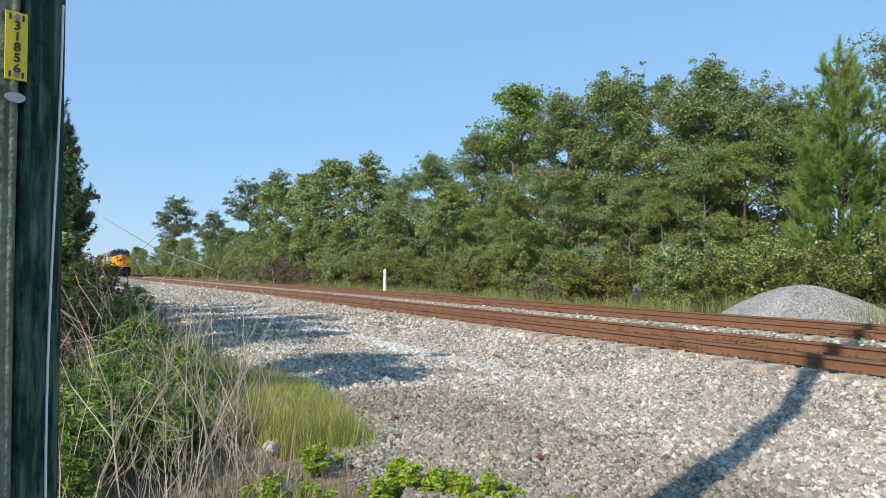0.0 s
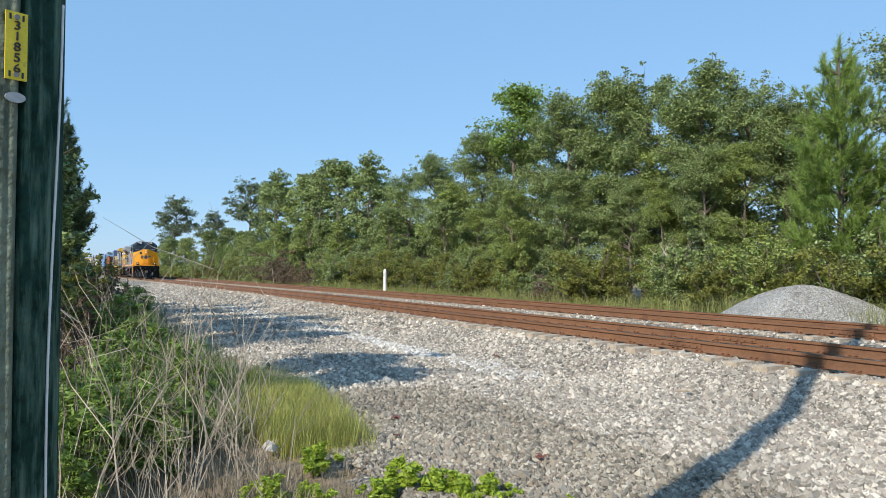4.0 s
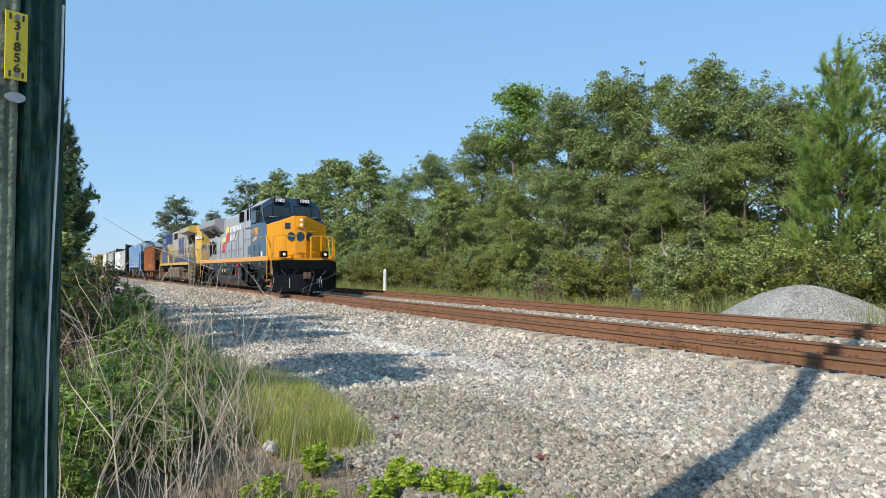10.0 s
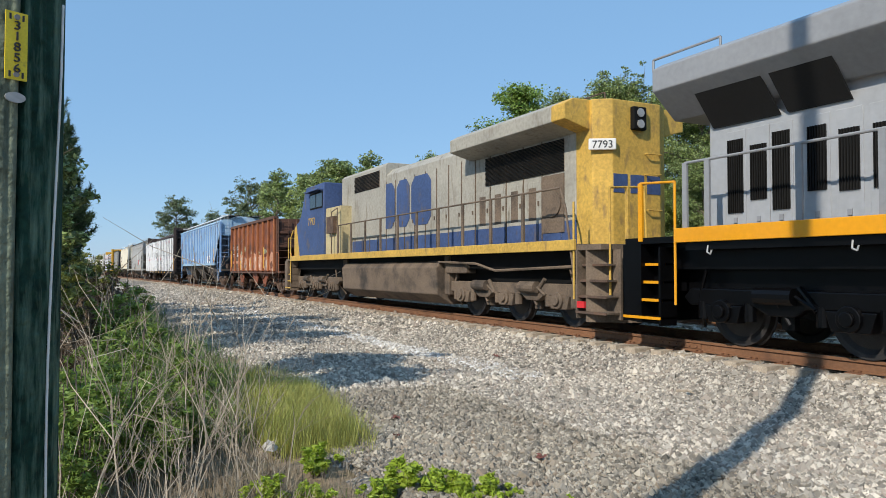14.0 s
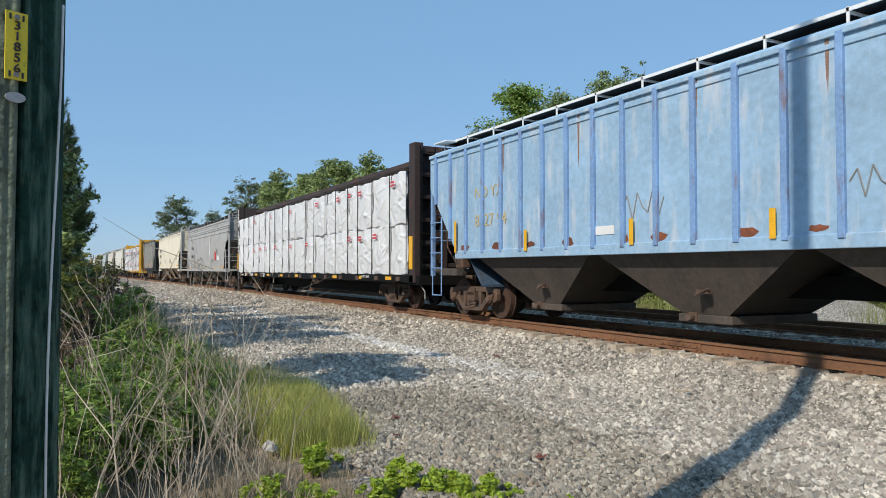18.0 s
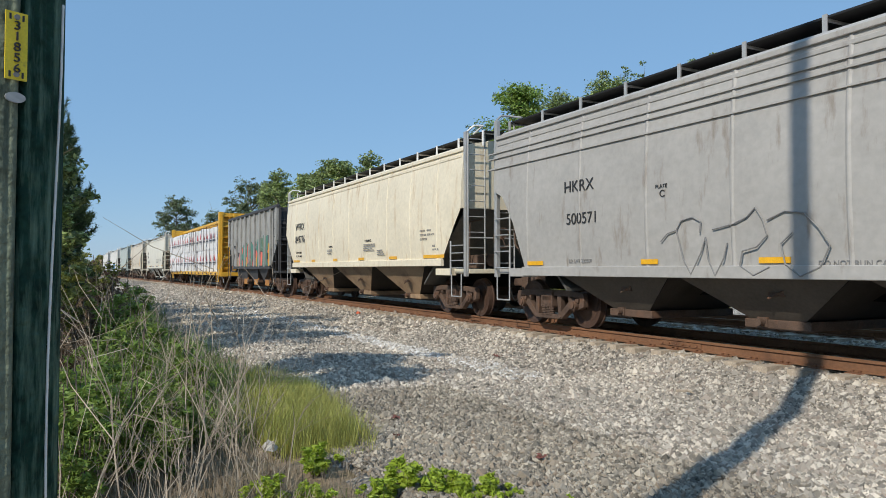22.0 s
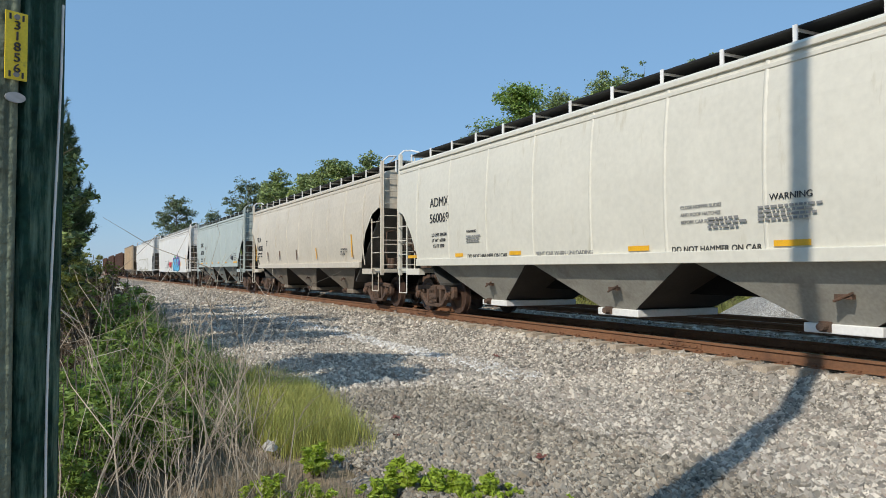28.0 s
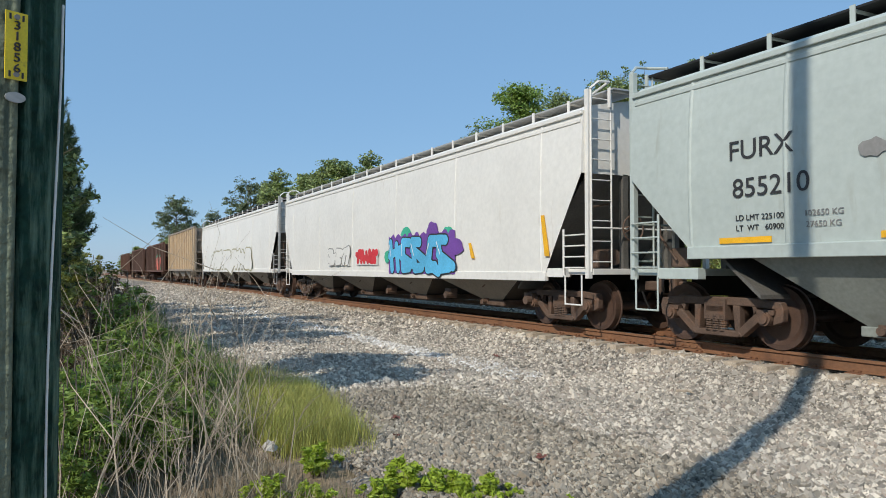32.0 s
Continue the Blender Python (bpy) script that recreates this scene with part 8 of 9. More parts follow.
for x, z0, z1, w in ((6.85, 2.75, 3.98, 0.05), (5.55, 3.1, 3.98, 0.03), (7.45, 3.2, 3.98, 0.06), (2.35, 3.3, 3.98, 0.03), (-2.2, 3.0, 3.98, 0.03), (-4.6, 3.2, 3.98, 0.04), (-6.9, 2.9, 3.98, 0.04), (0.4, 3.4, 3.98, 0.03)):
    part("rust_streak", Shape().side([(x - w, z1), (x - w * 0.5, z0 + 0.2), (x + w * 0.2, z0), (x + w * 0.6, z0 + 0.3), (x + w, z1)], -1.565, -1.562), RUSTSTAIN, car, "brown rust streak running down the side")
for x, k in ((-1.1, 1.0), (2.6, 0.8)):
    part("scrawl", Shape().pipe([(x + 0.11 * i * k, -1.568, 2.2 + k * 0.25 * math.sin(i * 2.4)) for i in range(9)], 0.010, 5), TEXTG, car, "thin dark sprayed scrawl")
part("notice", Shape().box(3.91, 4.41, -1.572, -1.566, 1.58, 2.0), WHITE, car, "white notice panel")
part("notice", Shape().box(4.67, 5.19, -1.572, -1.566, 1.57, 2.02), WHITE, car, "white notice panel")
bars(car, 4.76, 1.88, 3, 0.3, 0.06, -1.574, TEXTB, 8)
part("notice", Shape().box(-1.9, -1.3, -1.572, -1.566, 1.75, 1.90), WHITE, car)
lettering("end_mark", "NDYX", 0.17, h + 0.012, 0.55, 3.55, TEXTB, part("end_panel", Shape().box(h, h + 0.01, 0.4, 1.3, 3.42, 3.85), P_WHITE, car), (90, 0, 90))


NAMEGREY = mat("printed_blue_grey", (0.045, 0.05, 0.07), 0.5, var=0.15)


def plain_logo(o, i, tier, r):
    if r.random() < 0.36:
        for k in (0.0, 0.09):
            part("red_mark", Shape().box(-0.36, -0.12, -0.112, -0.106, 1.02 + k, 1.07 + k), REDM, o, "red stripe mark")


def brand_logo(o, i, tier, r):
    z = 0.62
    sh = r.uniform(-0.1, 0.1)
    part("emblem", Shape().side([(sh - 0.01, z + 0.05), (sh + 0.16, z + 0.05), (sh + 0.07, z + 0.42), (sh - 0.01, z + 0.42)], -0.112, -0.106), REDM, o, "red slanted emblem")
    part("emblem", Shape().side([(sh - 0.18, z + 0.05), (sh - 0.07, z + 0.05), (sh - 0.02, z + 0.32), (sh - 0.06, z + 0.32)], -0.112, -0.106), L_BLUE, o, "dark blue slanted emblem")
    x = sh - 0.33
    for k in range(8):
        part("name_block", Shape().box(x, x + 0.062, -0.112, -0.106, z - 0.12, z - 0.02), NAMEGREY, o)
        x += 0.083
    x = sh - 0.2
    for k in range(6):
        part("name_block", Shape().box(x, x + 0.04, -0.112, -0.106, z - 0.22, z - 0.175), TEXTG, o)
        x += 0.072


beam_car, beam_h = centre_beam("dark_centre_beam_car", "dark brown centre-beam flat car with white wrapped lumber bundles", -228.9, -207.3, BLACKDULL, P_SOOT, WRAP, "white plastic-wrapped lumber bundle", plain_logo,
            (("CEFX", 0.17, -9.0, 0.81, WHITE), ("816081", 0.17, -7.9, 0.81, WHITE), ("LD LMT 223600", 0.075, -5.6, 0.88, WHITE), ("LT WT  62400", 0.075, -5.6, 0.80, WHITE), ("EMPTY LOAD", 0.07, 7.2, 0.89, WHITE), ("JACK HERE", 0.08, -9.9, 0.83, WHITE)), 3)
for i in range(13):
    if i != 5:
        part("brand_block", Shape().box(-beam_h + 0.08, -beam_h + 0.22, -1.568, -1.563, 4.30 - i * 0.20, 4.44 - i * 0.20), WHITE, beam_car, "white brand mark block")
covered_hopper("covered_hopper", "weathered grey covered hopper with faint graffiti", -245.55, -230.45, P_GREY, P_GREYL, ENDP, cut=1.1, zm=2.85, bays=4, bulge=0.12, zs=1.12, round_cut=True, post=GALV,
               marks=(("HKRX", 0.21, -5.18, 2.57, TEXTB), ("500571", 0.20, -5.12, 1.98, TEXTB), ("LD LMT 223500", 0.065, -5.08, 1.27, TEXTG), ("LT WT  62500", 0.065, -5.08, 1.13, TEXTG), ("DO NOT RUN CAR WITH", 0.07, -0.4, 1.19, TEXTG), ("PLATE", 0.06, -2.96, 2.42, TEXTB), ("C", 0.11, -2.88, 2.28, TEXTB)),
               reflect=((-6.35, 0.5), (-3.3, 0.35), (-1.2, 0.45), (1.05, 0.35), (3.75, 0.5), (5.63, 0.85)))
car = TRAIN[-1][0]
part("chalk_stripe", Shape().box(2.13, 2.29, -1.60, -1.594, 2.06, 3.24), WHITE, car, "white sprayed stripe")
def sprayed(car, pts, r, material, y, label):
    """One sprayed line through points of x and z."""
    return part("scrawl", Shape().pipe([(px, y, pz) for px, pz in pts], r, 5), material, car, label)


GREYLINE = "thin grey sprayed outline letter"
sprayed(car, [(-2.85, 1.58), (-2.72, 1.70), (-2.55, 1.74), (-2.42, 1.30), (-2.28, 1.08), (-2.10, 1.40), (-2.02, 1.62), (-1.98, 1.30), (-1.86, 1.06), (-1.72, 1.30), (-1.66, 1.52)], 0.011, TEXTG, -1.602, GREYLINE)
sprayed(car, [(-2.55, 1.74), (-2.46, 1.88), (-2.25, 1.92), (-2.10, 1.84), (-2.12, 1.68)], 0.011, TEXTG, -1.602, GREYLINE)
sprayed(car, [(-1.90, 1.72), (-1.55, 1.78), (-1.35, 1.86), (-1.22, 1.98), (-1.12, 1.82), (-1.05, 1.60), (-1.20, 1.45), (-1.42, 1.40), (-1.46, 1.20), (-1.25, 1.07), (-1.02, 1.18)], 0.011, TEXTG, -1.602, GREYLINE)
sprayed(car, [(-1.05, 1.80), (-0.80, 1.90), (-0.55, 1.86), (-0.36, 1.66), (-0.22, 1.44), (-0.34, 1.18), (-0.60, 1.06), (-0.80, 1.22), (-0.86, 1.48), (-0.70, 1.62)], 0.011, TEXTG, -1.602, GREYLINE)
for x0, z0 in ((2.6, 1.55), (3.0, 1.60), (3.3, 1.56)):
    sprayed(car, [(x0, z0 + 0.2), (x0 + 0.06, z0), (x0 + 0.14, z0 + 0.22), (x0 + 0.20, z0 + 0.05)], 0.008, TEXTG, -1.602, GREYLINE)
for x0, z0 in ((4.35, 2.05), (4.6, 2.08), (4.85, 2.06)):
    sprayed(car, [(x0, z0 + 0.35), (x0 + 0.03, z0), (x0 + 0.13, z0 + 0.05), (x0 + 0.15, z0 + 0.33)], 0.009, TEXTG, -1.602, GREYLINE)
for z in (3.32, 3.55, 3.67):
    part("side_bead", Shape().box(-7.8, 7.8, -1.555 + 0.16 * (z - 3.2) ** 2 - 0.035, -1.5, z, z + 0.025), P_GREY, car, "pressed bead along the top of the side")
part("red_scrawl", Shape().pipe([(4.05 + (0.16 if i < 9 else 0.11) * math.cos(i * 0.75), -1.60, 1.86 + 0.15 * math.sin(i * 0.75) + (0.0 if i < 9 else 0.24)) for i in range(17)], 0.024, 5), REDM, car, "red sprayed loop")
part("notice", Shape().box(4.78, 5.26, -1.602, -1.598, 1.70, 1.98), WHITE, car)
lettering("end_mark", "HKRX", 0.14, 7.85, 0.25, 3.72, TEXTB, car, (90, 0, 90))
lettering("end_number", "500571", 0.14, 7.85, 0.2, 3.48, TEXTB, car, (90, 0, 90))
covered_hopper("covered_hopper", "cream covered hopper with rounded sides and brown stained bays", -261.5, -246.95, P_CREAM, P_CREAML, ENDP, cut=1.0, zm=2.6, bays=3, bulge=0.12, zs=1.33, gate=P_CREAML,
               marks=(("WFRX", 0.29, -5.92, 2.71, TEXTB), ("849776", 0.29, -5.92, 2.21, TEXTB), ("LD LMT 226000", 0.075, -5.85, 1.78, TEXTB), ("LT  WT   61000", 0.075, -5.85, 1.64, TEXTB), ("WARNING", 0.075, 1.42, 2.0, TEXTB), ("WARNING", 0.06, -1.9, 1.92, TEXTB), ("EW 10-4     H 13-3", 0.055, 5.19, 2.13, TEXTG), ("EXW 10-8   EXW H 9-0", 0.055, 5.19, 2.02, TEXTG), ("CU FT 5200", 0.055, 5.19, 1.91, TEXTG), ("40 %", 0.055, 5.85, 1.72, TEXTG), ("E/L VALVE", 0.05, 5.85, 1.63, TEXTG)),
               reflect=((-6.25, 0.8), (-3.9, 0.4), (-1.5, 0.4), (0.85, 0.45), (3.2, 0.5), (5.35, 1.1)))
car = TRAIN[-1][0]
bars(car, 1.35, 1.90, 4, 0.9, 0.035, -1.60, TEXTG, 11), bars(car, -2.0, 1.82, 3, 0.5, 0.035, -1.60, TEXTG, 12), bars(car, 2.4, 1.70, 3, 0.5, 0.035, -1.60, TEXTG, 14)
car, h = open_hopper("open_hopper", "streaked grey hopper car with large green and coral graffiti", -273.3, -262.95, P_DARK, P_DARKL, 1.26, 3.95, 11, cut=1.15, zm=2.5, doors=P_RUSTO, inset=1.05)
PIECE = mat("sea_green_spray_blend", (0.085, 0.215, 0.165), 0.6, var=0.2, scale=0.8, dirt=(0.20, 0.19, 0.085), amount=0.48, dscale=0.7)
DARKPURPLE = mat("dark_purple_spray", (0.045, 0.02, 0.05), 0.6, var=0.15)
rr = random.Random(8)
halo = [(-2.5 + 0.30 * i, 2.42 + 0.16 * math.sin(1.9 * i) + 0.12 * i / 20 + 0.05 * rr.uniform(-1, 1)) for i in range(21)]
piece = part("graffiti", Shape().side([(3.72, 1.24), (3.78, 2.0), (3.5, 2.3)] + halo[::-1] + [(-2.62, 1.9), (-2.66, 1.24)], -1.5045, -1.503), CORAL, car, "large green and coral sprayed graffiti")
# each fat form: outline in parts of its own width and height
FORMS = [[(0.02, 0), (0.24, 0), (0.30, 0.36), (0.46, 0.40), (0.50, 0), (0.72, 0), (0.80, 0.62), (1.02, 0.66), (0.98, 1.0), (0.50, 0.96), (0.44, 0.62), (0.26, 0.60), (0.28, 0.92), (-0.06, 0.98), (0.04, 0.5)],
         [(0.0, 0.04), (0.62, 0.0), (0.66, 0.5), (0.92, 0.98), (0.60, 1.04), (0.48, 0.52), (0.36, 0.30), (0.28, 0.56), (0.34, 1.0), (-0.02, 1.04), (0.06, 0.5)],
         [(0.04, 0), (0.28, 0), (0.36, 0.44), (0.62, 0.02), (0.98, 0.0), (0.84, 0.56), (0.96, 1.02), (0.66, 1.06), (0.60, 0.60), (0.36, 0.96), (-0.04, 1.04), (0.08, 0.55)],
         [(0.06, 0.06), (0.56, 0.0), (0.60, 0.34), (0.36, 0.36), (0.60, 0.62), (1.02, 0.60), (0.98, 1.10), (0.30, 1.06), (-0.04, 0.72), (0.30, 0.54)],
         [(0.10, 0.0), (1.02, 0.0), (0.92, 0.45), (1.04, 1.14), (0.52, 1.10), (0.30, 1.16), (-0.02, 0.98), (0.14, 0.5)]]
for i, form in enumerate(FORMS):
    x0, w, z0, hg = -2.22 + 1.14 * i, 1.12, 1.24, 1.22 + 0.03 * i
    at = [(x0 + u * w, z0 + v * hg) for u, v in form]
    cx, cz = x0 + 0.5 * w, z0 + 0.55 * hg
    grown = [(cx + (px - cx) * 1.075, max(1.205, cz + (pz - cz) * 1.05)) for px, pz in at]
    shade = [(px + 0.05, max(1.205, pz - 0.04)) for px, pz in grown]
    part("shadow_edge", Shape().side(shade, -1.5075 - 0.0008 * (i % 2), -1.506), DARKPURPLE, piece)
    part("white_edge", Shape().side(grown, -1.5105 - 0.0008 * (i % 2), -1.5095), WHITE, piece)
    part("outline", Shape().side([(cx + (px - cx) * 1.045, max(1.21, cz + (pz - cz) * 1.03)) for px, pz in at], -1.5135 - 0.0008 * (i % 2), -1.5125), TEXTB, piece)
    part("fill", Shape().side(at, -1.5165 - 0.0008 * (i % 2), -1.5155), PIECE, piece)
    drop = [(cx + 0.13 * math.sin(a_) * (1 - 0.45 * math.cos(a_)), 1.62 + 0.24 * math.cos(a_)) for a_ in [0.4189 * k for k in range(15)]]
    if i in (1, 3, 4):
        part("drop_edge", Shape().side([(px + 0.03, pz - 0.02) for px, pz in drop], -1.5195, -1.5185), DARKPURPLE, piece)
        part("drop", Shape().side([(cx + (px - cx) * 0.8, 1.62 + (pz - 1.62) * 0.82) for px, pz in drop], -1.5225, -1.5215), CORAL, piece)
for x, w in ((3.35, 0.30), (3.62, 0.2)):
    part("spray_patch", Shape().side(blob(rr, x, 1.75, w, 0.34), -1.5145, -1.5135), CORAL, car, "coral sprayed patch")
part("black_panel", Shape().box(3.28, 3.72, -1.5185, -1.5165, 1.62, 1.92), TEXTB, car, "black data panel")
for x in (-2.5, -0.45, 1.65):
    part("reflector", Shape().box(x, x + 0.09, -1.612, -1.602, 1.30, 1.78), REFL, car, "yellow reflective strip")
part("reflector", Shape().box(3.95, 4.07, -1.612, -1.602, 1.3, 2.35), REFL, car, "yellow reflective strip")
lettering("reporting_mark", "PMRX", 0.19, -3.98, -1.508, 2.29, TEXTB, car, squeeze=1.0)
lettering("car_number", "84", 0.20, -3.57, -1.508, 1.85, TEXTB, car, bold=0.05)
lettering("car_number", "037", 0.20, -2.95, -1.508, 1.86, TEXTB, car, bold=0.05)
for x0, wd, z1 in ((-4.02, 0.30, 2.02), (-3.42, 0.36, 2.08)):
    loop = [(x0 + wd * 0.5 * (1 - math.cos(0.45 * k)) , -1.512, 1.25 + (z1 - 1.25) * max(0.0, math.sin(0.225 * k)) ** 0.7) for k in range(15)]
    part("black_scrawl", Shape().pipe(loop, 0.014, 5), TEXTB, car, "black sprayed scrawl")
centre_beam("yellow_centre_beam_car", "yellow centre-beam flat car with white wrapped wallboard bundles", -296.05, -274.6, P_YELLOW, P_YELLOW, WRAP, "white plastic-wrapped wallboard bundle with red and blue emblem", brand_logo, (), 7)
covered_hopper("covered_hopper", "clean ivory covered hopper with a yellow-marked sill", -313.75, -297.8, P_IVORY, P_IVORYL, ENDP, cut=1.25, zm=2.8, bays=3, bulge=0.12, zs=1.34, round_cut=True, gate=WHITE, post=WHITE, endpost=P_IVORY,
               marks=(("ADMX", 0.23, -6.0, 2.73, TEXTB), ("560069", 0.23, -6.0, 2.33, TEXTB), ("LD LMT 224700", 0.08, -5.9, 1.98, TEXTB), ("LT WT  61300", 0.08, -5.9, 1.84, TEXTB), ("CU FT 5090", 0.08, -5.85, 1.70, TEXTB), ("WARNING", 0.085, 3.46, 2.06, TEXTB), ("WARNING", 0.06, -4.2, 2.0, TEXTB), ("DO NOT HAMMER ON CAR", 0.085, 1.8, 1.41, TEXTB), ("DO NOT HAMMER ON CAR", 0.09, -4.2, 1.41, TEXTB), ("CLOSE HOPPER SLIDES", 0.05, 2.0, 2.05, TEXTG), ("AND ROOF HATCHES", 0.05, 2.0, 1.94, TEXTG), ("BEFORE CAR IS MOVED", 0.05, 2.0, 1.83, TEXTG), ("VENT CAR WHEN UNLOADING", 0.08, -1.6, 1.42, TEXTG)),
               reflect=((-7.3, 0.5), (-4.75, 0.35), (-2.5, 0.4), (0.9, 0.45), (3.5, 0.5), (6.15, 0.9)))
car = TRAIN[-1][0]
bars(car, 3.3, 1.96, 4, 0.9, 0.032, -1.602, TEXTG, 21), bars(car, -4.2, 1.9, 3, 0.6, 0.035, -1.602, TEXTG, 22), bars(car, 2.5, 1.86, 3, 0.6, 0.035, -1.602, TEXTG, 23), bars(car, 5.3, 2.1, 4, 0.8, 0.035, -1.602, TEXTG, 24)
lettering("end_mark", "ADMX", 0.16, 8.312, 0.1, 3.62, TEXTB, car, (90, 0, 90))
lettering("end_number", "560069", 0.16, 8.312, 0.1, 3.36, TEXTB, car, (90, 0, 90))
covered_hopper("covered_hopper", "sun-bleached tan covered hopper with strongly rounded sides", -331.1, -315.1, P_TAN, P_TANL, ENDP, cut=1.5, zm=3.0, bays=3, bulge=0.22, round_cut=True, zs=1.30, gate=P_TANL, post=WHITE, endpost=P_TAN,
               marks=(("TILX", 0.23, -6.72, 2.47, TEXTB), ("540285", 0.24, -6.70, 2.05, TEXTB), ("LD LMT  221600", 0.08, -6.65, 1.87, TEXTB), ("LT  WT   64400", 0.08, -6.65, 1.73, TEXTB), ("PLATE", 0.06, -5.05, 2.43, TEXTB), ("C", 0.12, -5.0, 2.27, TEXTB)))
car = TRAIN[-1][0]
for x in (-6.95, -4.7, -2.7, -0.2, 2.3, 5.9):
    part("reflector", Shape().side([(x, 1.55), (x + 0.08, 1.55), (x - 0.02, 2.3 if x in (-6.95, 5.9) else 1.95), (x - 0.10, 2.3 if x in (-6.95, 5.9) else 1.95)], -1.596, -1.588), REFL if abs(x) > 5 or x == 2.3 else TRUCKM, car, "slanted reflective strip")
for k, text in enumerate(("EXW 10-8  H 9-4", "EW    8-8  H 15-0", "CU FT 5461")):
    lettering("lettering", text, 0.06, 4.9, -1.60, 1.80 - 0.085 * k, TEXTB, car)
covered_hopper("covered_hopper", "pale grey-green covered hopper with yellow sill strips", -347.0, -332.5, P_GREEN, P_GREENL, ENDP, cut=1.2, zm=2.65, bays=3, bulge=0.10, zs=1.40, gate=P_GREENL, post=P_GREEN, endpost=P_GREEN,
               marks=(("FURX", 0.27, -5.38, 2.66, TEXTB), ("855210", 0.26, -5.32, 2.14, TEXTB), ("LD LMT 225100", 0.075, -5.28, 1.82, TEXTB), ("LT  WT   60900", 0.075, -5.28, 1.68, TEXTB), ("102650 KG", 0.075, -4.3, 1.82, TEXTG), ("27650 KG", 0.075, -4.28, 1.68, TEXTG), ("EXW 10-8  H 4-8", 0.06, 5.25, 1.98, TEXTG), ("EW   8-4   H 15-1", 0.06, 5.25, 1.87, TEXTG), ("CU FT 5431", 0.06, 5.3, 1.76, TEXTG), ("CU M 153.8", 0.06, 5.3, 1.65, TEXTG)),
               reflect=((-5.55, 0.8), (-3.4, 0.35), (-1.4, 0.4), (0.6, 0.45), (2.8, 0.5), (5.1, 0.9)))
car = TRAIN[-1][0]
part("notice", Shape().box(4.76, 5.08, -1.602, -1.596, 1.68, 1.92), TEXTB, car, "dark data panel")
part("round_mark", Shape().rod((4.5, -1.602, 1.82), (4.5, -1.594, 1.82), 0.10, 16), TEXTG, car)
part("round_mark", Shape().side(blob(random.Random(3), -3.45, 2.55, 0.16, 0.11), -1.604, -1.598), TEXTG, car, "dark smudged mark")
covered_hopper("covered_hopper", "long white covered hopper with blue and purple graffiti", -367.2, -348.2, P_WHITE, P_TANL, ENDP, cut=1.1, zm=2.9, bays=4, bulge=0.05, zs=1.02, seams=6, post=P_WHITE, endpost=P_WHITE, board=GALV)
car = TRAIN[-1][0]
for x in (-6.6, -3.1, 0.44, 4.0, 7.4):
    part("outlet_cap", Shape().rod((x, -1.30, 0.5), (x, -1.0, 0.5), 0.085, 12).box(x - 0.18, x + 0.1, -1.2, -1.0, 0.52, 0.66), TRUCKM, car, "rusty outlet cap")
graffiti(car, 1.35, 4.95, 1.06, 2.0, -1.61, 5, SKYSPRAY, TEXTB, PURPLE, WHITE, 12)
for x, z, k in ((1.2, 1.5, 0.3), (2.4, 2.12, 0.3), (3.9, 2.16, 0.32), (5.1, 1.7, 0.32), (4.7, 2.05, 0.26)):
    part("spray_patch", Shape().side(blob(random.Random(int(x * 10)), x, z, k, k * 0.6), -1.6115, -1.6105), EMERALD if k < 0.32 else PURPLE, car, "sprayed colour patch")
graffiti(car, -3.8, -1.9, 1.30, 1.85, -1.61, 3, P_WHITE, TEXTG, P_WHITE, TEXTG, 13)
graffiti(car, -1.2, 0.4, 1.32, 1.78, -1.61, 3, REDM, P_WHITE, P_WHITE, REDM, 14)
for x in (5.65, 8.35):
    part("reflector", Shape().side([(x + 0.12, 1.4), (x + 0.26, 1.4), (x + 0.10, 2.2 if x > 7 else 1.75), (x, 2.2 if x > 7 else 1.75)], -1.612, -1.602), REFL, car, "slanted yellow strip")
covered_hopper("covered_hopper", "white covered hopper with grey-green graffiti", -387.6, -368.2, P_WHITE, P_TANL, ENDP, cut=1.1, zm=2.8, bays=4, bulge=0.08, zs=1.1, seams=6)
graffiti(TRAIN[-1][0], -5.5, 5.0, 1.2, 2.2, -1.61, 7, P_WHITE, SAGE, P_WHITE, TEXTG, 15)
open_hopper("open_hopper", "tan ribbed high-sided car", -402.6, -388.7, P_TAN2, P_TANL, 1.1, 4.1, 16, inset=1.2)
car, h = open_hopper("gondola", "dark brown high-sided gondola with a graffiti patch", -418.7, -403.7, P_BROWN, P_RUSTL, 1.0, 3.5, 13, deep=False)
graffiti(car, 1.0, 5.0, 1.1, 2.4, -1.512, 3, CORAL, TEXTB, EMERALD, WHITE, 16)
open_hopper("gondola", "dark brown high-sided gondola", -434.6, -419.4, P_BROWN, P_RUSTL, 1.0, 3.4, 13, deep=False)
open_hopper("gondola", "dark rust-brown high-sided gondola", -451.0, -435.8, P_RUSTL, P_RUSTL, 1.0, 3.2, 13, deep=False)


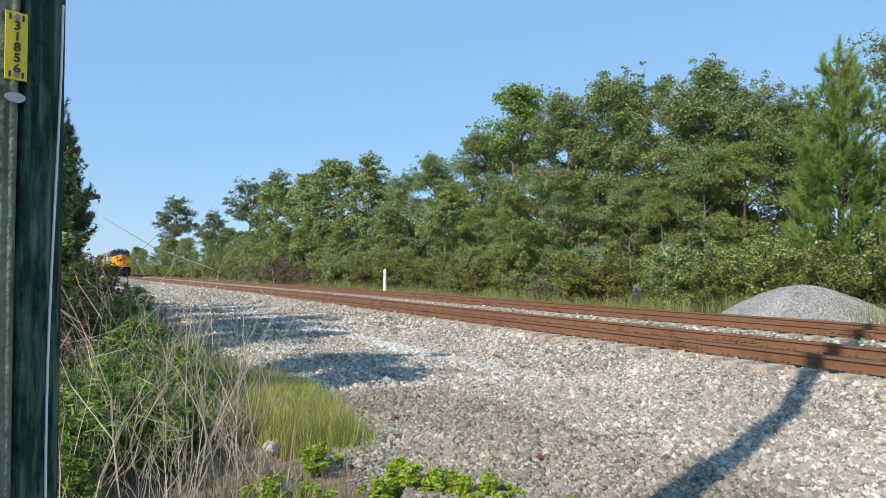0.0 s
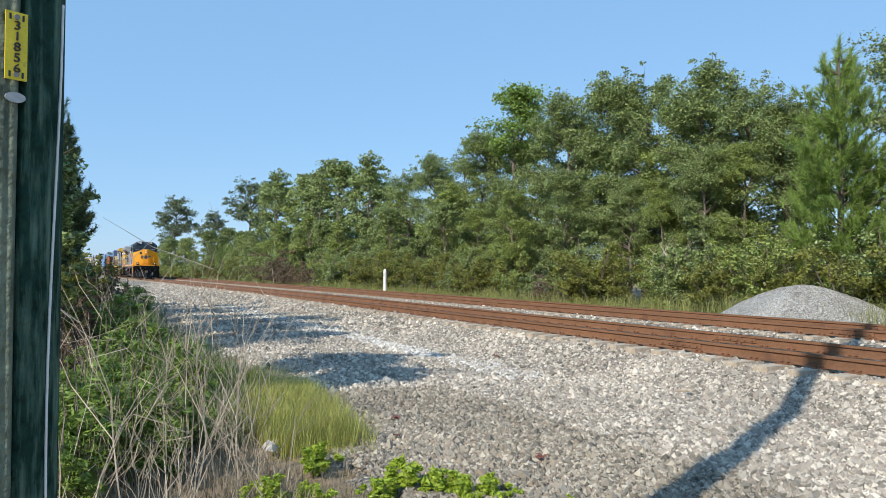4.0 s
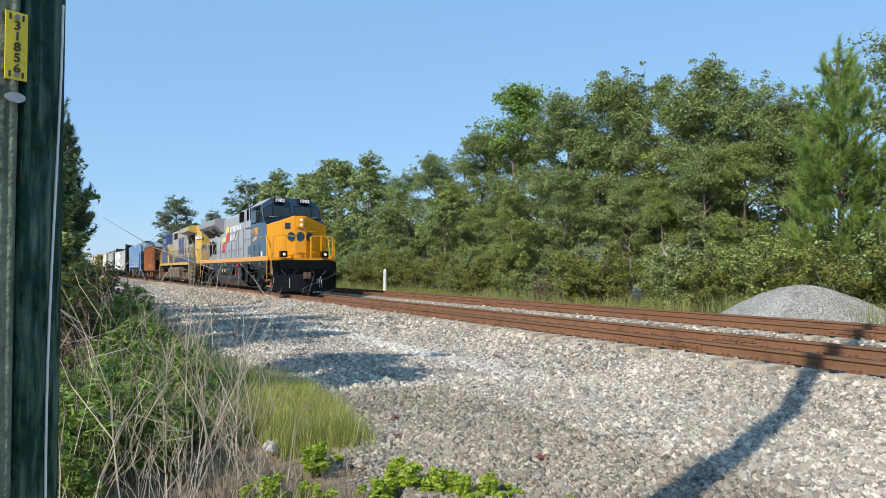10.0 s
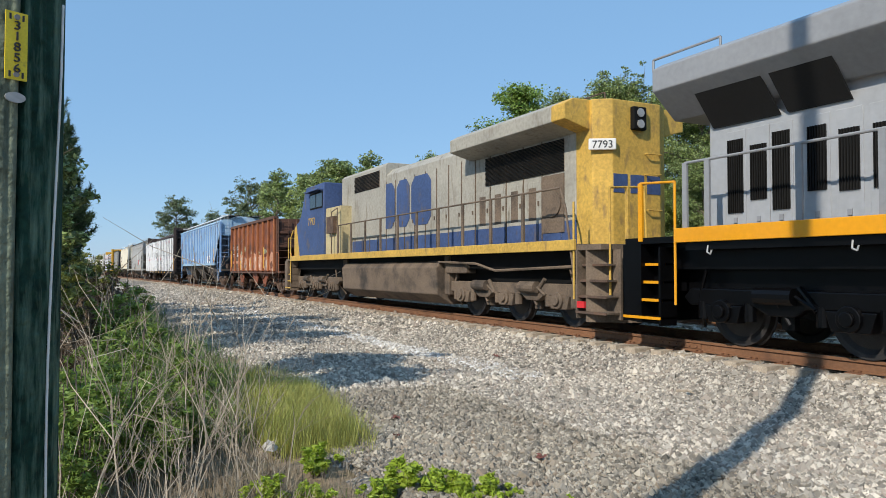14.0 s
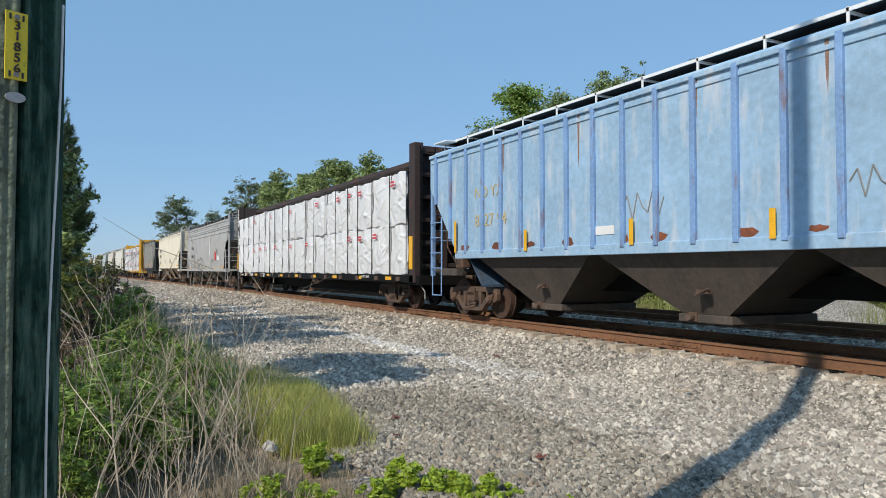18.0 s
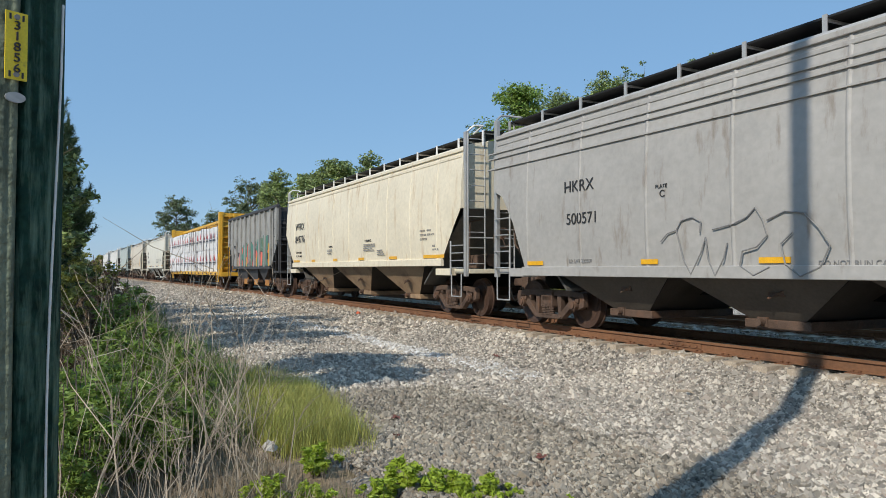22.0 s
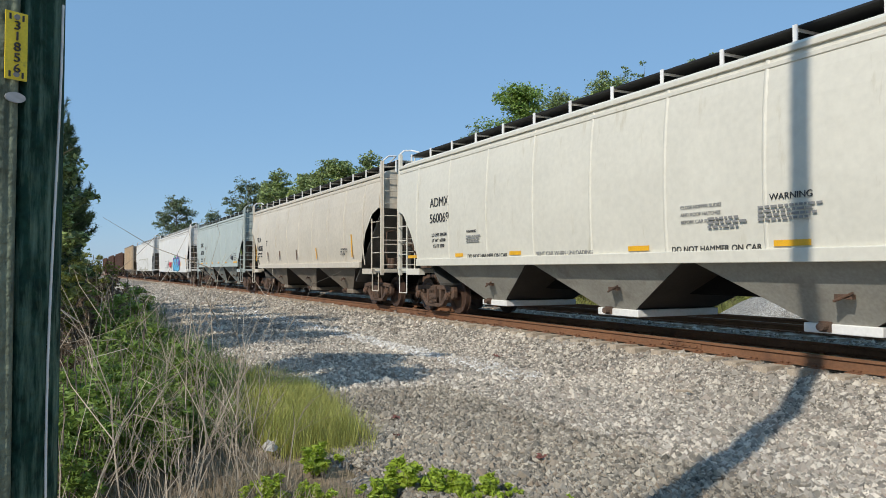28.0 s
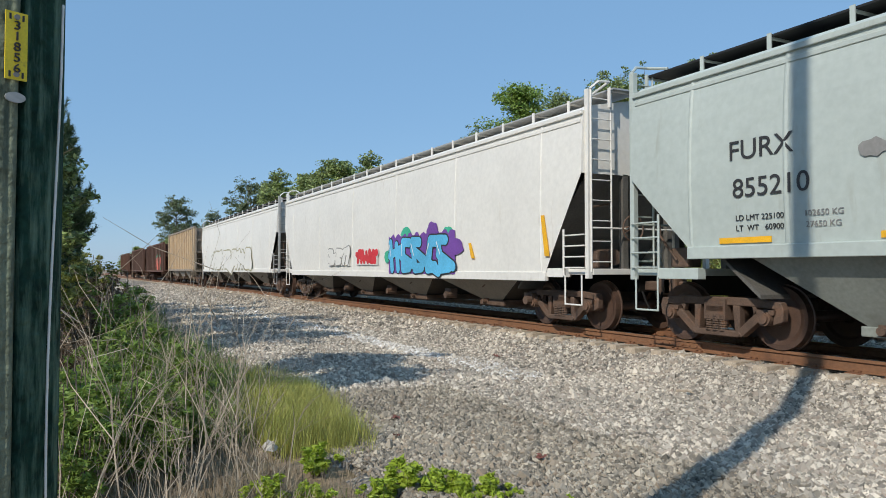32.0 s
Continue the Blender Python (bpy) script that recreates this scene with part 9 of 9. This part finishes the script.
# ---- true lengths along the rails ----
LONG = 1.074


def lengthen(ob):
    """Draw a car's parts out along the rails; trucks keep their size and move along."""
    for c in ob.children:
        c.location.x *= LONG
        if c.name.startswith("truck"):
            continue
        if abs(c.matrix_basis[0][0]) > 0.999 * c.matrix_basis.to_scale().x:
            for v in c.data.vertices:
                v.co.x *= LONG
            lengthen(c)


for ob, _ in TRAIN:
    if ob.type == "MESH":
        ob.scale.x *= LONG
    else:
        lengthen(ob)


# ---- what moves ----
def along(t):
    """How far the train has come: it gathers speed for the first nine seconds."""
    return SPEED * t + 0.125 * max(0.0, 9.0 - t) ** 2


def motions():
    for ob, x in TRAIN:
        y, z = ob.location.y, ob.location.z
        turn_ = ob.matrix_basis.to_quaternion().to_matrix().to_4x4()
        rows = []
        for t in [-1.0] + list(range(33)) + [33.0]:
            at = x * LONG + 0.95 + along(t)
            rows.append((t, Matrix.Translation((at, y + float(bend(at)), z)) @ turn_))
        walk(ob, rows)
    walk(wrapper, [(t, pose(*swing(x, y), float(rise(swing(x, y)[1])) + z, a, 0, a * 2)) for t, x, y, z, a in (
        (-1, -25.5, 10.2, 0.02, 0), (0, -25.5, 10.2, 0.02, 0), (19.4, -25.5, 10.2, 0.02, 0), (19.8, -23.29, 8.78, 0.03, 30), (20.4, -22.33, 8.62, 0.02, 40), (21, -22.25, 8.65, 0.02, 40),
        (22.3, -21.57, 8.65, 0.02, 60), (23.2, -20.21, 8.0, 0.06, 90), (24.5, -16.39, 6.48, 0.02, 120), (25.5, -15.42, 6.23, 0.02, 130), (27.5, -14.09, 6.21, 0.02, 150), (29, -12.99, 5.83, 0.02, 160),
        (30.5, -12.6, 6.21, 0.02, 190), (31, -12.76, 6.31, 0.02, 195), (32, -12.77, 6.29, 0.02, 195), (33, -12.77, 6.29, 0.02, 195))])
    for ob, at, r in WHEELSETS:
        walk(ob, [(i / 18, Matrix.Translation(at) @ Matrix.Rotation(along(i / 18) / r, 4, "Y")) for i in range(-1, 578)])


motions()
